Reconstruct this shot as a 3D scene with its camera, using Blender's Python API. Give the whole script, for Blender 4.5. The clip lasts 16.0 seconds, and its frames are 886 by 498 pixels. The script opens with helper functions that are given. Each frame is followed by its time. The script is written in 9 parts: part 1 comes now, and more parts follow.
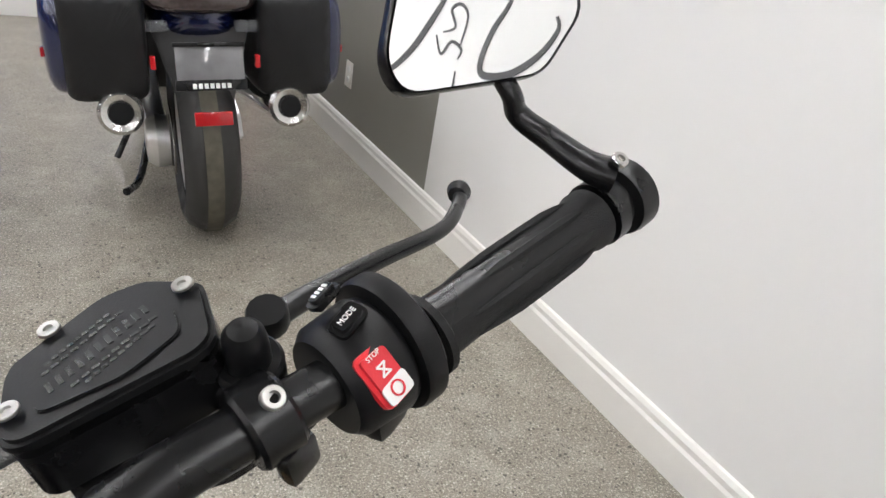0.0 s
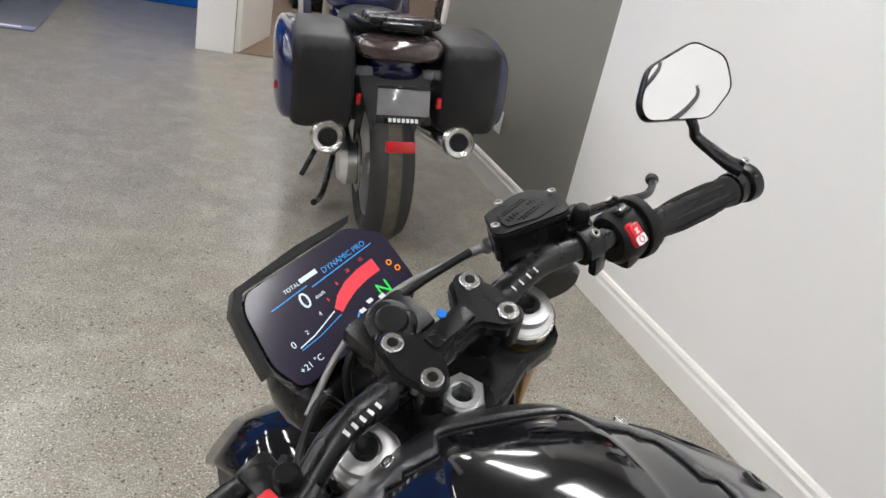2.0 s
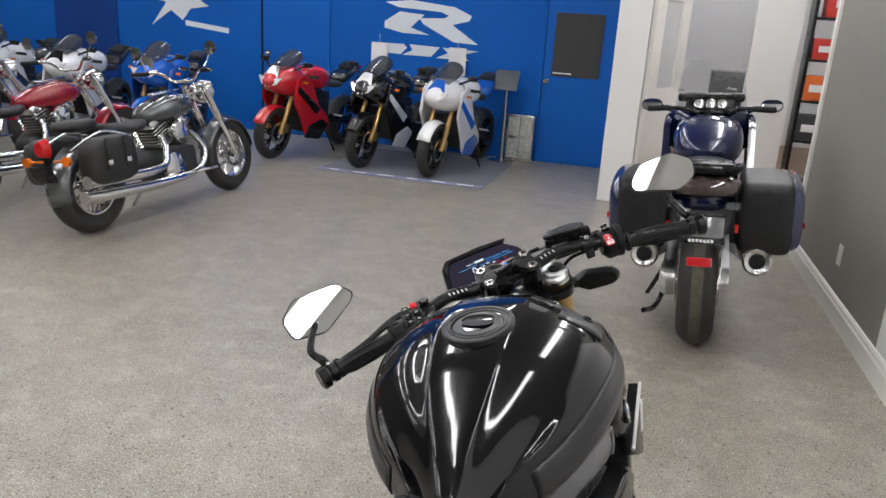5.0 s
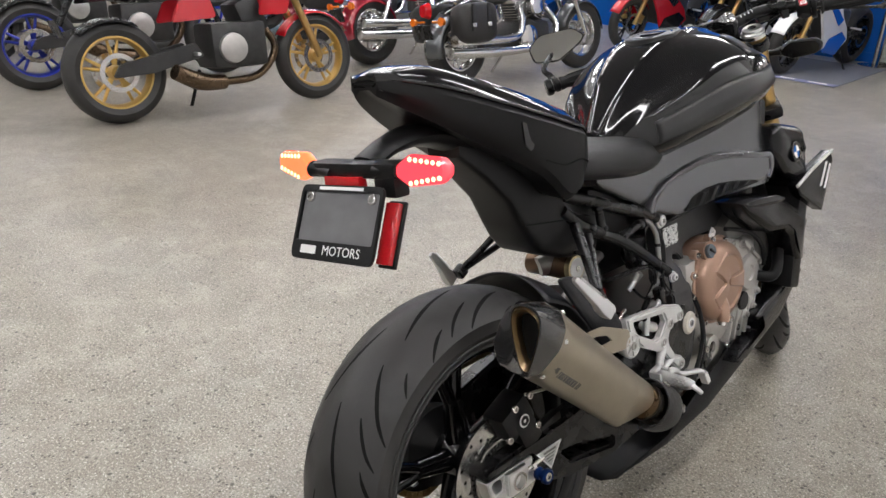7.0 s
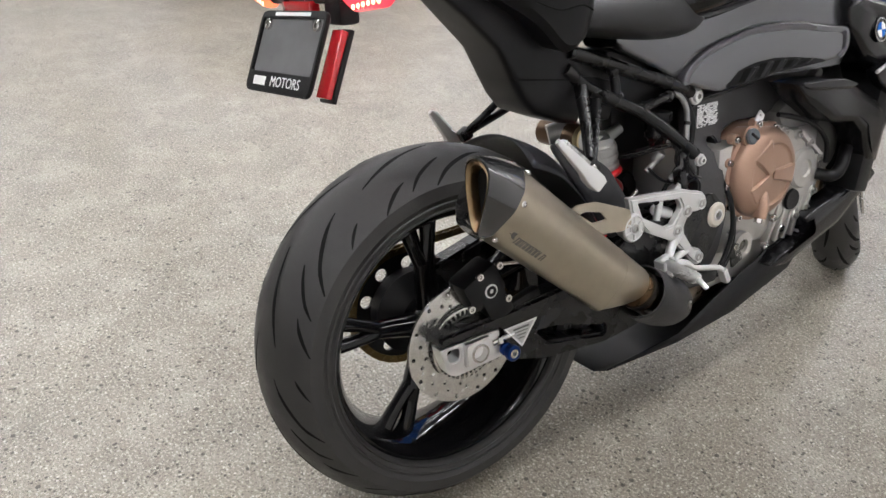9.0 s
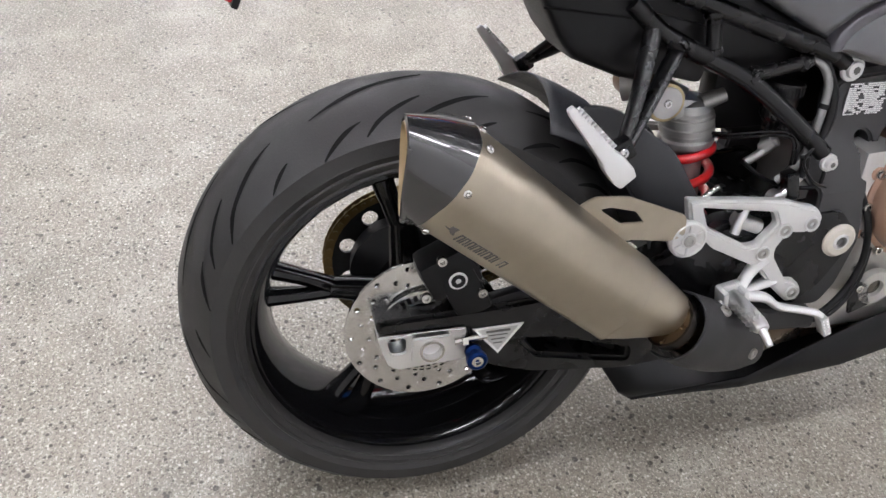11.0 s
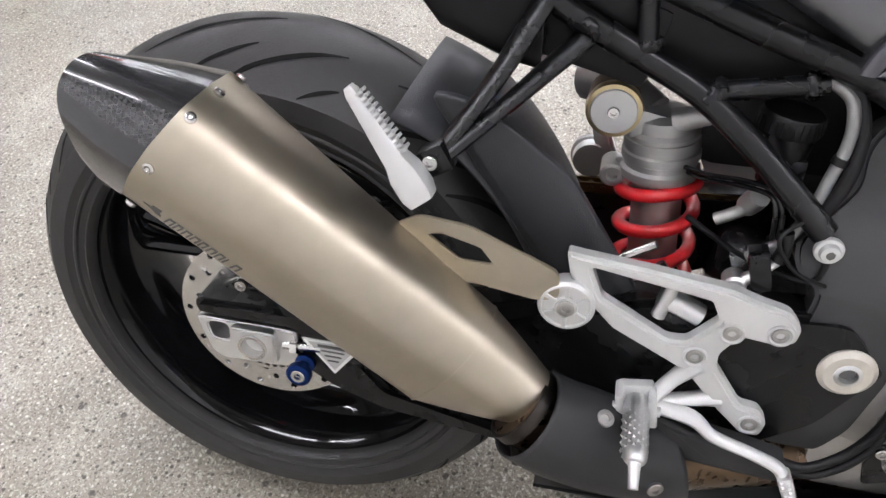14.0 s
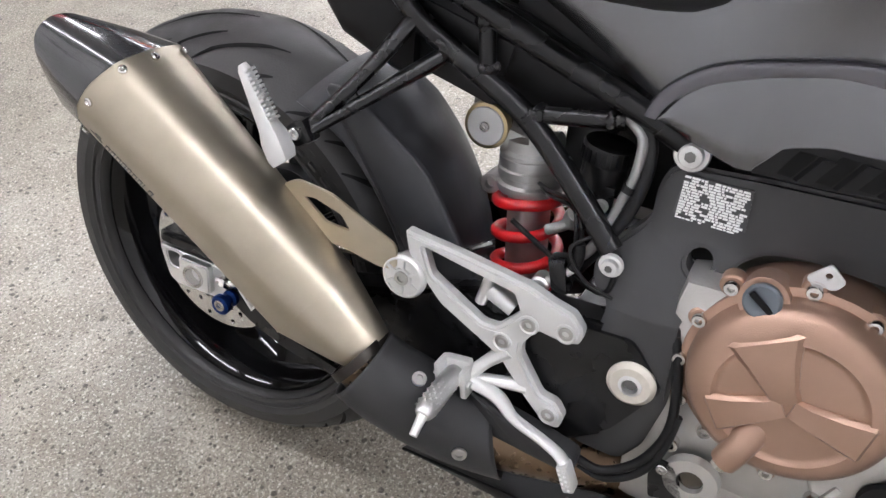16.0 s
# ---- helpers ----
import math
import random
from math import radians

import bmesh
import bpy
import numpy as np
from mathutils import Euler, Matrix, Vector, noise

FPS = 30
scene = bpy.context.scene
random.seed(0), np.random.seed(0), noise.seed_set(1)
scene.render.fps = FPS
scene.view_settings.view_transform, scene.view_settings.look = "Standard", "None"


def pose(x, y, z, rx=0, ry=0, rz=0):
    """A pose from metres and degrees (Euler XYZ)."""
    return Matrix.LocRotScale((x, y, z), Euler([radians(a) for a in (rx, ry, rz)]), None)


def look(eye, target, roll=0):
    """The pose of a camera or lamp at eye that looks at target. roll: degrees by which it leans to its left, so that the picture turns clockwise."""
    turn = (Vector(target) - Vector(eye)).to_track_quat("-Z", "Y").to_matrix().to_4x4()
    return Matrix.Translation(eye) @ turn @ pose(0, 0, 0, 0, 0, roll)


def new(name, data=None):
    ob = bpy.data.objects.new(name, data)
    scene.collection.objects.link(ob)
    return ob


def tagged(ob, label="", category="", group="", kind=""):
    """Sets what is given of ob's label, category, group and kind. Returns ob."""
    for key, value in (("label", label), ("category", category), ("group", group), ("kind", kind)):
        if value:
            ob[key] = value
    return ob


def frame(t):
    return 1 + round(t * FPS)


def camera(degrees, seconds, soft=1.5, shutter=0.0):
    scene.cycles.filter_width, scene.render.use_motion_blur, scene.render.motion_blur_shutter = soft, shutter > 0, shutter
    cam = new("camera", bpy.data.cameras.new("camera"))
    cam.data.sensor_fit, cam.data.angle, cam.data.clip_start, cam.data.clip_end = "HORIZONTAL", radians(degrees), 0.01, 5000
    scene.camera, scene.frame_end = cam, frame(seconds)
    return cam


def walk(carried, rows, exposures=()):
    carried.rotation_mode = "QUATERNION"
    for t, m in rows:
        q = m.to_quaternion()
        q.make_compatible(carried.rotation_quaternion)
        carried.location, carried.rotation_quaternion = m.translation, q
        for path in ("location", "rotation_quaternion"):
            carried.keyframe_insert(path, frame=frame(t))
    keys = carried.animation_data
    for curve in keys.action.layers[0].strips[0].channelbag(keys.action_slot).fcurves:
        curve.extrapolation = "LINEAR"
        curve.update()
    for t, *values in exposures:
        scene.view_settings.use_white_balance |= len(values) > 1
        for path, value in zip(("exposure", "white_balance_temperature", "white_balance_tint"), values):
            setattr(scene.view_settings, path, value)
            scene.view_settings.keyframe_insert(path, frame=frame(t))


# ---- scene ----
cam = camera(60.3, 16.0)
PATH = [
    (0, (-0.061, 0.839, 1.285), (0.797, 2.410, 0.393), 10.3),
    (0.5, (-0.119, 0.803, 1.308), (0.733, 2.398, 0.454), 10.0),
    (1, (-0.231, 0.716, 1.323), (0.589, 2.346, 0.506), 10.9),
    (1.5, (-0.314, 0.615, 1.320), (0.429, 2.288, 0.514), 11.3),
    (2, (-0.349, 0.476, 1.352), (0.256, 2.195, 0.529), 12.3),
    (2.5, (-0.392, 0.308, 1.444), (0.189, 2.049, 0.648), 10.9),
    (3, (-0.450, 0.125, 1.520), (0.142, 1.884, 0.775), 8.8),
    (3.5, (-0.404, -0.048, 1.568), (0.100, 1.760, 0.877), 7.1),
    (4, (-0.227, -0.226, 1.571), (-0.028, 1.663, 0.944), 5.4),
    (4.4, (-0.079, -0.279, 1.543), (-0.162, 1.631, 0.957), 4.1),
    (4.5, (-0.048, -0.334, 1.542), (-0.200, 1.576, 0.967), 4.1),
    (5, (0.151, -0.446, 1.512), (-0.397, 1.386, 0.926), 3.6),
    (5.2, (0.254, -0.521, 1.500), (-0.462, 1.250, 0.908), 3.6),
    (7.3, (0.833, -0.919, 1.231), (-0.456, 0.356, 0.389), 2.0),
    (7.5, (0.860, -0.948, 1.221), (-0.422, 0.315, 0.347), 1.7),
    (8, (0.918, -0.939, 1.211), (-0.369, 0.281, 0.287), 1.8),
    (8.5, (0.939, -0.794, 1.183), (-0.394, 0.335, 0.208), 2.8),
    (8.7, (0.931, -0.729, 1.165), (-0.422, 0.352, 0.165), 3.0),
    (10.8, (0.780, -0.221, 1.140), (-0.631, 0.264, -0.192), 5.1),
    (11, (0.778, -0.189, 1.123), (-0.641, 0.252, -0.216), 5.2),
    (11.5, (0.740, -0.100, 1.074), (-0.673, 0.251, -0.297), 5.6),
    (12, (0.696, -0.019, 1.059), (-0.698, 0.214, -0.356), 4.3),
    (12.5, (0.680, 0.064, 1.061), (-0.699, 0.119, -0.386), 1.5),
    (13, (0.671, 0.169, 1.063), (-0.708, 0.070, -0.383), -0.5),
    (13.5, (0.654, 0.261, 1.059), (-0.722, 0.048, -0.378), -1.5),
    (14, (0.604, 0.344, 1.030), (-0.752, 0.007, -0.402), -2.2),
    (14.5, (0.591, 0.430, 1.030), (-0.729, -0.023, -0.404), -1.8),
    (15, (0.597, 0.517, 1.040), (-0.696, -0.023, -0.387), -1.2),
    (15.5, (0.609, 0.595, 1.047), (-0.671, -0.046, -0.349), -1.4),
    (16, (0.643, 0.674, 1.069), (-0.654, -0.045, -0.273), -1.6),
]
walk(cam, [(t, look(eye, target, roll)) for t, eye, target, roll in PATH], exposures=[(0.0, 0.14, 6500, 10), (2.0, 0.02, 6500, 10), (5.2, -0.1, 6500, 10), (7.3, 0.18, 6550, 11), (8.7, 0.28, 6500, 11), (10.8, 0.44, 6250, 14), (16.0, 0.60, 6250, 14)])

# ---- world and light ----
world = bpy.data.worlds.new("world")
scene.world = world
world.use_nodes = True
world.node_tree.nodes["Background"].inputs[0].default_value = (0.9, 0.95, 1.0, 1)
world.node_tree.nodes["Background"].inputs[1].default_value = 0.25
scene.view_settings.exposure = 0.0
CEIL = 3.1          # ceiling height
STRIP_POWER = 29.5  # brightness of the ceiling light tubes


# ---- materials ----
def material(name, color, rough=0.5, metal=0.0, coat=0.0, bump=0.0, bump_scale=200.0, vary=0.0, vary_scale=8.0,
             rough_vary=0.0, emit=None, emit_strength=0.0, specular=0.5, random_tone=0.0):
    """A surface with fine relief, tone variation at a coarse and a fine scale and uneven gloss."""
    m = bpy.data.materials.new(name)
    m.use_nodes = True
    nt = m.node_tree
    b = nt.nodes["Principled BSDF"]
    b.inputs["Base Color"].default_value = (*color, 1)
    b.inputs["Roughness"].default_value = rough
    b.inputs["Metallic"].default_value = metal
    b.inputs["Coat Weight"].default_value = coat
    b.inputs["Coat Roughness"].default_value = 0.04
    b.inputs["Specular IOR Level"].default_value = specular
    if emit:
        b.inputs["Emission Color"].default_value = (*emit, 1)
        b.inputs["Emission Strength"].default_value = emit_strength
    co = nt.nodes.new("ShaderNodeTexCoord")
    if vary or rough_vary:
        n1 = nt.nodes.new("ShaderNodeTexNoise")
        n1.inputs["Scale"].default_value = vary_scale
        n1.inputs["Detail"].default_value = 6
        nt.links.new(co.outputs["Object"], n1.inputs["Vector"])
        if vary:
            mix = nt.nodes.new("ShaderNodeMix")
            mix.data_type = "RGBA"
            mix.inputs[6].default_value = (*[c * (1 - vary) for c in color], 1)
            mix.inputs[7].default_value = (*[min(1, c * (1 + vary)) for c in color], 1)
            nt.links.new(n1.outputs[0], mix.inputs[0])
            nt.links.new(mix.outputs[2], b.inputs["Base Color"])
        if rough_vary:
            mr = nt.nodes.new("ShaderNodeMapRange")
            mr.inputs[1].default_value, mr.inputs[2].default_value = 0.3, 0.7
            mr.inputs[3].default_value, mr.inputs[4].default_value = max(0.02, rough - rough_vary), rough + rough_vary
            nt.links.new(n1.outputs[0], mr.inputs[0])
            nt.links.new(mr.outputs[0], b.inputs["Roughness"])
    if bump:
        n2 = nt.nodes.new("ShaderNodeTexNoise")
        n2.inputs["Scale"].default_value = bump_scale
        n2.inputs["Detail"].default_value = 3
        nt.links.new(co.outputs["Object"], n2.inputs["Vector"])
        bp = nt.nodes.new("ShaderNodeBump")
        bp.inputs["Strength"].default_value = bump
        bp.inputs["Distance"].default_value = 0.001
        nt.links.new(n2.outputs[0], bp.inputs["Height"])
        nt.links.new(bp.outputs[0], b.inputs["Normal"])
    return m


def carbon_material(name, scale=330.0, coat=1.0, rough=0.35):
    """Woven carbon cloth under clear lacquer."""
    m = material(name, (0.02, 0.02, 0.022), rough, 0.0, coat)
    nt = m.node_tree
    b = nt.nodes["Principled BSDF"]
    co = nt.nodes.new("ShaderNodeTexCoord")
    ch = nt.nodes.new("ShaderNodeTexChecker")
    ch.inputs["Scale"].default_value = scale
    ch.inputs["Color1"].default_value = (0.012, 0.012, 0.013, 1)
    ch.inputs["Color2"].default_value = (0.028, 0.028, 0.030, 1)
    nt.links.new(co.outputs["Object"], ch.inputs["Vector"])
    nt.links.new(ch.outputs[0], b.inputs["Base Color"])
    return m


def brushed_material(name, color, rough, axis=(1, 60, 60), metal=1.0):
    """Metal with fine drawn lines."""
    m = material(name, color, rough, metal)
    nt = m.node_tree
    b = nt.nodes["Principled BSDF"]
    co = nt.nodes.new("ShaderNodeTexCoord")
    mp = nt.nodes.new("ShaderNodeMapping")
    mp.inputs["Scale"].default_value = axis
    nz = nt.nodes.new("ShaderNodeTexNoise")
    nz.inputs["Scale"].default_value = 12
    nz.inputs["Detail"].default_value = 5
    nt.links.new(co.outputs["Object"], mp.inputs[0])
    nt.links.new(mp.outputs[0], nz.inputs["Vector"])
    mr = nt.nodes.new("ShaderNodeMapRange")
    mr.inputs[3].default_value, mr.inputs[4].default_value = rough - 0.08, rough + 0.1
    nt.links.new(nz.outputs[0], mr.inputs[0])
    nt.links.new(mr.outputs[0], b.inputs["Roughness"])
    mix = nt.nodes.new("ShaderNodeMix")
    mix.data_type = "RGBA"
    mix.inputs[6].default_value = (*[c * 0.86 for c in color], 1)
    mix.inputs[7].default_value = (*[min(1, c * 1.1) for c in color], 1)
    nt.links.new(nz.outputs[0], mix.inputs[0])
    nt.links.new(mix.outputs[2], b.inputs["Base Color"])
    return m


def floor_material():
    """Sealed floor of grey-beige stone flakes with a soft sheen."""
    m = material("flake_floor", (0.4, 0.38, 0.34), 0.32)
    nt = m.node_tree
    b = nt.nodes["Principled BSDF"]
    co = nt.nodes.new("ShaderNodeTexCoord")
    big = nt.nodes.new("ShaderNodeTexNoise")
    big.inputs["Scale"].default_value = 0.8
    big.inputs["Detail"].default_value = 6
    nt.links.new(co.outputs["Object"], big.inputs["Vector"])
    base = nt.nodes.new("ShaderNodeMix")
    base.data_type = "RGBA"
    base.inputs[6].default_value = (0.198, 0.176, 0.141, 1)
    base.inputs[7].default_value = (0.324, 0.293, 0.244, 1)
    nt.links.new(big.outputs[0], base.inputs[0])
    last = base.outputs[2]
    for scale, amount, tint in ((2.6, 0.75, (0.175, 0.162, 0.130)), (7.0, 0.55, (0.42, 0.395, 0.34))):
        n = nt.nodes.new("ShaderNodeTexNoise")
        n.inputs["Scale"].default_value = scale
        n.inputs["Detail"].default_value = 5
        n.inputs["Roughness"].default_value = 0.62
        nt.links.new(co.outputs["Object"], n.inputs["Vector"])
        mr = nt.nodes.new("ShaderNodeMapRange")
        mr.inputs[1].default_value, mr.inputs[2].default_value, mr.inputs[4].default_value = 0.48, 0.68, amount
        nt.links.new(n.outputs[0], mr.inputs[0])
        mx = nt.nodes.new("ShaderNodeMix")
        mx.data_type = "RGBA"
        mx.inputs[7].default_value = (*tint, 1)
        nt.links.new(mr.outputs[0], mx.inputs[0])
        nt.links.new(last, mx.inputs[6])
        last = mx.outputs[2]
    for scale, lo, hi, dark in ((185, 0.565, 0.62, (0.11, 0.095, 0.075)), (150, 0.57, 0.63, (0.58, 0.54, 0.46)), (300, 0.59, 0.64, (0.035, 0.03, 0.025)), (250, 0.62, 0.66, (0.68, 0.65, 0.58))):
        n = nt.nodes.new("ShaderNodeTexNoise")
        n.inputs["Scale"].default_value = scale
        n.inputs["Detail"].default_value = 1
        nt.links.new(co.outputs["Object"], n.inputs["Vector"])
        mr = nt.nodes.new("ShaderNodeMapRange")
        mr.inputs[1].default_value, mr.inputs[2].default_value = lo, hi
        mr.inputs[4].default_value = 0.55
        nt.links.new(n.outputs[0], mr.inputs[0])
        mx = nt.nodes.new("ShaderNodeMix")
        mx.data_type = "RGBA"
        mx.inputs[7].default_value = (*dark, 1)
        nt.links.new(mr.outputs[0], mx.inputs[0])
        nt.links.new(last, mx.inputs[6])
        last = mx.outputs[2]
    # sparse crisp flakes, dark and pale
    for scale, share, size, tint in ((95, 0.22, 0.35, (0.028, 0.024, 0.020)), (115, 0.13, 0.33, (0.66, 0.63, 0.57)), (170, 0.22, 0.34, (0.05, 0.042, 0.035)), (62, 0.06, 0.37, (0.028, 0.025, 0.021))):
        vo = nt.nodes.new("ShaderNodeTexVoronoi")
        vo.inputs["Scale"].default_value = scale
        nt.links.new(co.outputs["Object"], vo.inputs["Vector"])
        near = nt.nodes.new("ShaderNodeMapRange")
        near.inputs[1].default_value, near.inputs[2].default_value = size, size - 0.12
        near.inputs[4].default_value = 0.78
        nt.links.new(vo.outputs["Distance"], near.inputs[0])
        sep = nt.nodes.new("ShaderNodeSeparateColor")
        nt.links.new(vo.outputs["Color"], sep.inputs[0])
        pick = nt.nodes.new("ShaderNodeMath")
        pick.operation = "LESS_THAN"
        pick.inputs[1].default_value = share
        nt.links.new(sep.outputs[0], pick.inputs[0])
        both = nt.nodes.new("ShaderNodeMath")
        both.operation = "MULTIPLY"
        nt.links.new(near.outputs[0], both.inputs[0])
        nt.links.new(pick.outputs[0], both.inputs[1])
        mx = nt.nodes.new("ShaderNodeMix")
        mx.data_type = "RGBA"
        mx.inputs[7].default_value = (*tint, 1)
        nt.links.new(both.outputs[0], mx.inputs[0])
        nt.links.new(last, mx.inputs[6])
        last = mx.outputs[2]
    nt.links.new(last, b.inputs["Base Color"])
    rg = nt.nodes.new("ShaderNodeMapRange")
    rg.inputs[3].default_value, rg.inputs[4].default_value = 0.21, 0.44
    nt.links.new(big.outputs[0], rg.inputs[0])
    nt.links.new(rg.outputs[0], b.inputs["Roughness"])
    bn = nt.nodes.new("ShaderNodeTexNoise")
    bn.inputs["Scale"].default_value = 130
    nt.links.new(co.outputs["Object"], bn.inputs["Vector"])
    bp = nt.nodes.new("ShaderNodeBump")
    bp.inputs["Strength"].default_value = 0.25
    bp.inputs["Distance"].default_value = 0.001
    nt.links.new(bn.outputs[0], bp.inputs["Height"])
    nt.links.new(bp.outputs[0], b.inputs["Normal"])
    return m


M_FLOOR = floor_material()
M_WHITE_WALL = material("white_wall_paint", (0.80, 0.79, 0.775), 0.6, vary=0.025, vary_scale=1.5, bump=0.15, bump_scale=300)
M_GRAY_WALL = material("gray_wall_paint", (0.235, 0.225, 0.20), 0.5, vary=0.05, vary_scale=1.5, bump=0.15, bump_scale=300)
M_TRIM = material("white_gloss_trim", (0.82, 0.80, 0.76), 0.3, vary=0.03, vary_scale=6, bump=0.1, bump_scale=60)
M_BLUE_WALL = material("blue_wall_paint", (0.002, 0.105, 0.45), 0.6, specular=0.2, vary=0.08, vary_scale=1.2, bump=0.15, bump_scale=250)
M_BLUE_DOOR = material("blue_door_paint", (0.002, 0.112, 0.48), 0.5, specular=0.25, vary=0.06, vary_scale=2, bump=0.1, bump_scale=200)
M_CEIL = material("ceiling_paint", (0.30, 0.295, 0.285), 0.8, vary=0.03, vary_scale=1)
M_TUBE = material("light_tube", (1, 1, 1), 0.4, emit=(0.985, 0.985, 1.0), emit_strength=STRIP_POWER)
M_CARPET = material("brown_carpet", (0.24, 0.17, 0.12), 0.95, vary=0.2, vary_scale=40, bump=0.5, bump_scale=400)
M_PLASTIC = material("black_satin_plastic", (0.006, 0.006, 0.0065), 0.27, specular=0.36, bump=0.08, bump_scale=1400, rough_vary=0.03, vary=0.15, vary_scale=20)
M_MATTE = material("black_matte_plastic", (0.006, 0.006, 0.0065), 0.40, specular=0.24, bump=0.12, bump_scale=1600, rough_vary=0.06)
M_SCOOP = material("black_satin_lacquer", (0.006, 0.006, 0.007), 0.2, specular=0.42, rough_vary=0.03, vary=0.1, vary_scale=8)
M_TANKSIDE = material("black_satin_tank_paint", (0.012, 0.012, 0.013), 0.30, specular=0.6, rough_vary=0.02, vary_scale=3)
M_GLOSS = material("black_gloss_paint", (0.005, 0.005, 0.006), 0.12, coat=0.75, specular=0.15, rough_vary=0.03, vary_scale=3)
M_PANEL = material("dark_metallic_paint", (0.175, 0.177, 0.186), 0.25, metal=0.9, vary=0.06, vary_scale=60, bump=0.1, bump_scale=900)
M_RUBBER = material("tyre_rubber", (0.027, 0.0262, 0.0255), 0.53, specular=0.42, bump=0.35, bump_scale=420, vary=0.75, vary_scale=14, rough_vary=0.17)
M_GROOVE = material("tyre_groove", (0.003, 0.003, 0.003), 0.8, specular=0.2, vary=0.2, vary_scale=50)
M_GRIP = material("grip_rubber", (0.009, 0.009, 0.0095), 0.58, specular=0.3, bump=0.5, bump_scale=1500, vary=0.2, vary_scale=60)
M_CARBON = carbon_material("carbon_cloth", coat=0.6)
M_CARBON_CAP = carbon_material("lacquered_carbon_cap", coat=1.0, rough=0.25)
M_TITAN = brushed_material("titanium", (0.44, 0.395, 0.315), 0.37, (1, 3, 3))
M_TITAN_IN = material("titanium_inside", (0.36, 0.27, 0.16), 0.35, 1.0, vary=0.2, vary_scale=60)
M_ALU = material("cast_aluminium", (0.72, 0.72, 0.72), 0.36, 1.0, bump=0.2, bump_scale=900, vary=0.08, vary_scale=40)
M_SILVER = material("silver_paint", (0.60, 0.60, 0.59), 0.36, 0.45, bump=0.15, bump_scale=900, vary=0.06, vary_scale=40)
M_STEEL = material("steel", (0.62, 0.61, 0.59), 0.22, 1.0, vary=0.12, vary_scale=80, rough_vary=0.06)
M_CHROME = material("chrome", (0.8, 0.8, 0.8), 0.07, 1.0)
M_GOLD = material("gold_anodised", (0.52, 0.34, 0.13), 0.32, 1.0, vary=0.08, vary_scale=40)
M_BRONZE = material("bronze_cover_paint", (0.37, 0.238, 0.175), 0.34, 0.6, bump=0.2, bump_scale=700, vary=0.08, vary_scale=30)
M_ENGINE = material("engine_casting", (0.50, 0.49, 0.47), 0.45, 0.85, bump=0.4, bump_scale=300, vary=0.15, vary_scale=25)
# the engine casting again, its colour darkened to stand in for shade
M_ENGINE_SHADED = material("weathered_engine_casting", (0.20, 0.195, 0.185), 0.55, 0.6, bump=0.4, bump_scale=300, vary=0.2, vary_scale=25)
M_PIPE = brushed_material("heat_tinted_steel", (0.15, 0.105, 0.068), 0.28, (8, 8, 8))
M_RED = material("red_spring_paint", (0.60, 0.012, 0.016), 0.28, coat=0.6)
M_RIM = material("black_rim_paint", (0.004, 0.004, 0.0045), 0.09, specular=0.35, rough_vary=0.03, vary_scale=12)
M_CAST = material("cast_aluminium", (0.46, 0.455, 0.44), 0.48, 0.85, vary=0.12, vary_scale=60, bump=0.3, bump_scale=700)
M_FRAMEP = material("black_frame_paint", (0.026, 0.026, 0.027), 0.42, specular=0.55, vary=0.12, vary_scale=40, bump=0.2, bump_scale=1000)
M_BOLT = material("dull_steel_bolt", (0.42, 0.41, 0.39), 0.38, 1.0, vary=0.15, vary_scale=200)
M_BRAID = material("braided_steel", (0.26, 0.26, 0.255), 0.45, 0.8, bump=0.8, bump_scale=900)
M_REDSW = material("red_switch_plastic", (0.62, 0.018, 0.03), 0.42, bump=0.2, bump_scale=1200)
M_WHITEP = material("white_print", (0.78, 0.78, 0.77), 0.5)
M_GRAYP = material("grey_print", (0.10, 0.098, 0.092), 0.5)
M_MIRROR = material("mirror_glass", (0.88, 0.89, 0.89), 0.015, 1.0)
M_SCREEN = material("screen_glass", (0.012, 0.010, 0.016), 0.12, specular=0.25, emit=(0.02, 0.017, 0.03), emit_strength=1.0)
M_EM_BLUE = material("screen_blue", (0, 0, 0), 0.4, emit=(0.02, 0.33, 0.85), emit_strength=1.0)
M_EM_WHITE = material("screen_white", (0, 0, 0), 0.4, emit=(0.75, 0.9, 1.0), emit_strength=1.0)
M_EM_RED = material("screen_red", (0, 0, 0), 0.4, emit=(1.0, 0.03, 0.06), emit_strength=1.0)
M_EM_GREEN = material("screen_green", (0, 0, 0), 0.4, emit=(0.01, 0.85, 0.08), emit_strength=1.0)
M_EM_AMBER = material("screen_amber", (0, 0, 0), 0.4, emit=(1.0, 0.3, 0.01), emit_strength=1.0)
M_LENS_RED = material("lit_red_lens", (0.5, 0.02, 0.02), 0.15, coat=1.0, emit=(1.0, 0.06, 0.09), emit_strength=1.3)
M_LENS_AMBER = material("lit_amber_lens", (0.6, 0.1, 0.02), 0.15, coat=1.0, emit=(1.0, 0.17, 0.06), emit_strength=1.5)
M_LED = material("lit_diode", (1, 0.5, 0.3), 0.3, emit=(1.0, 0.50, 0.28), emit_strength=2.6)
M_REFLECT = material("red_reflector", (0.45, 0.01, 0.015), 0.2, coat=1.0, vary=0.2, vary_scale=300)
M_SEAT = material("seat_vinyl", (0.016, 0.016, 0.017), 0.5, specular=0.5, bump=0.6, bump_scale=1400, vary=0.12, vary_scale=20)
M_BLUEA = material("blue_anodised", (0.010, 0.030, 0.13), 0.35, 1.0)
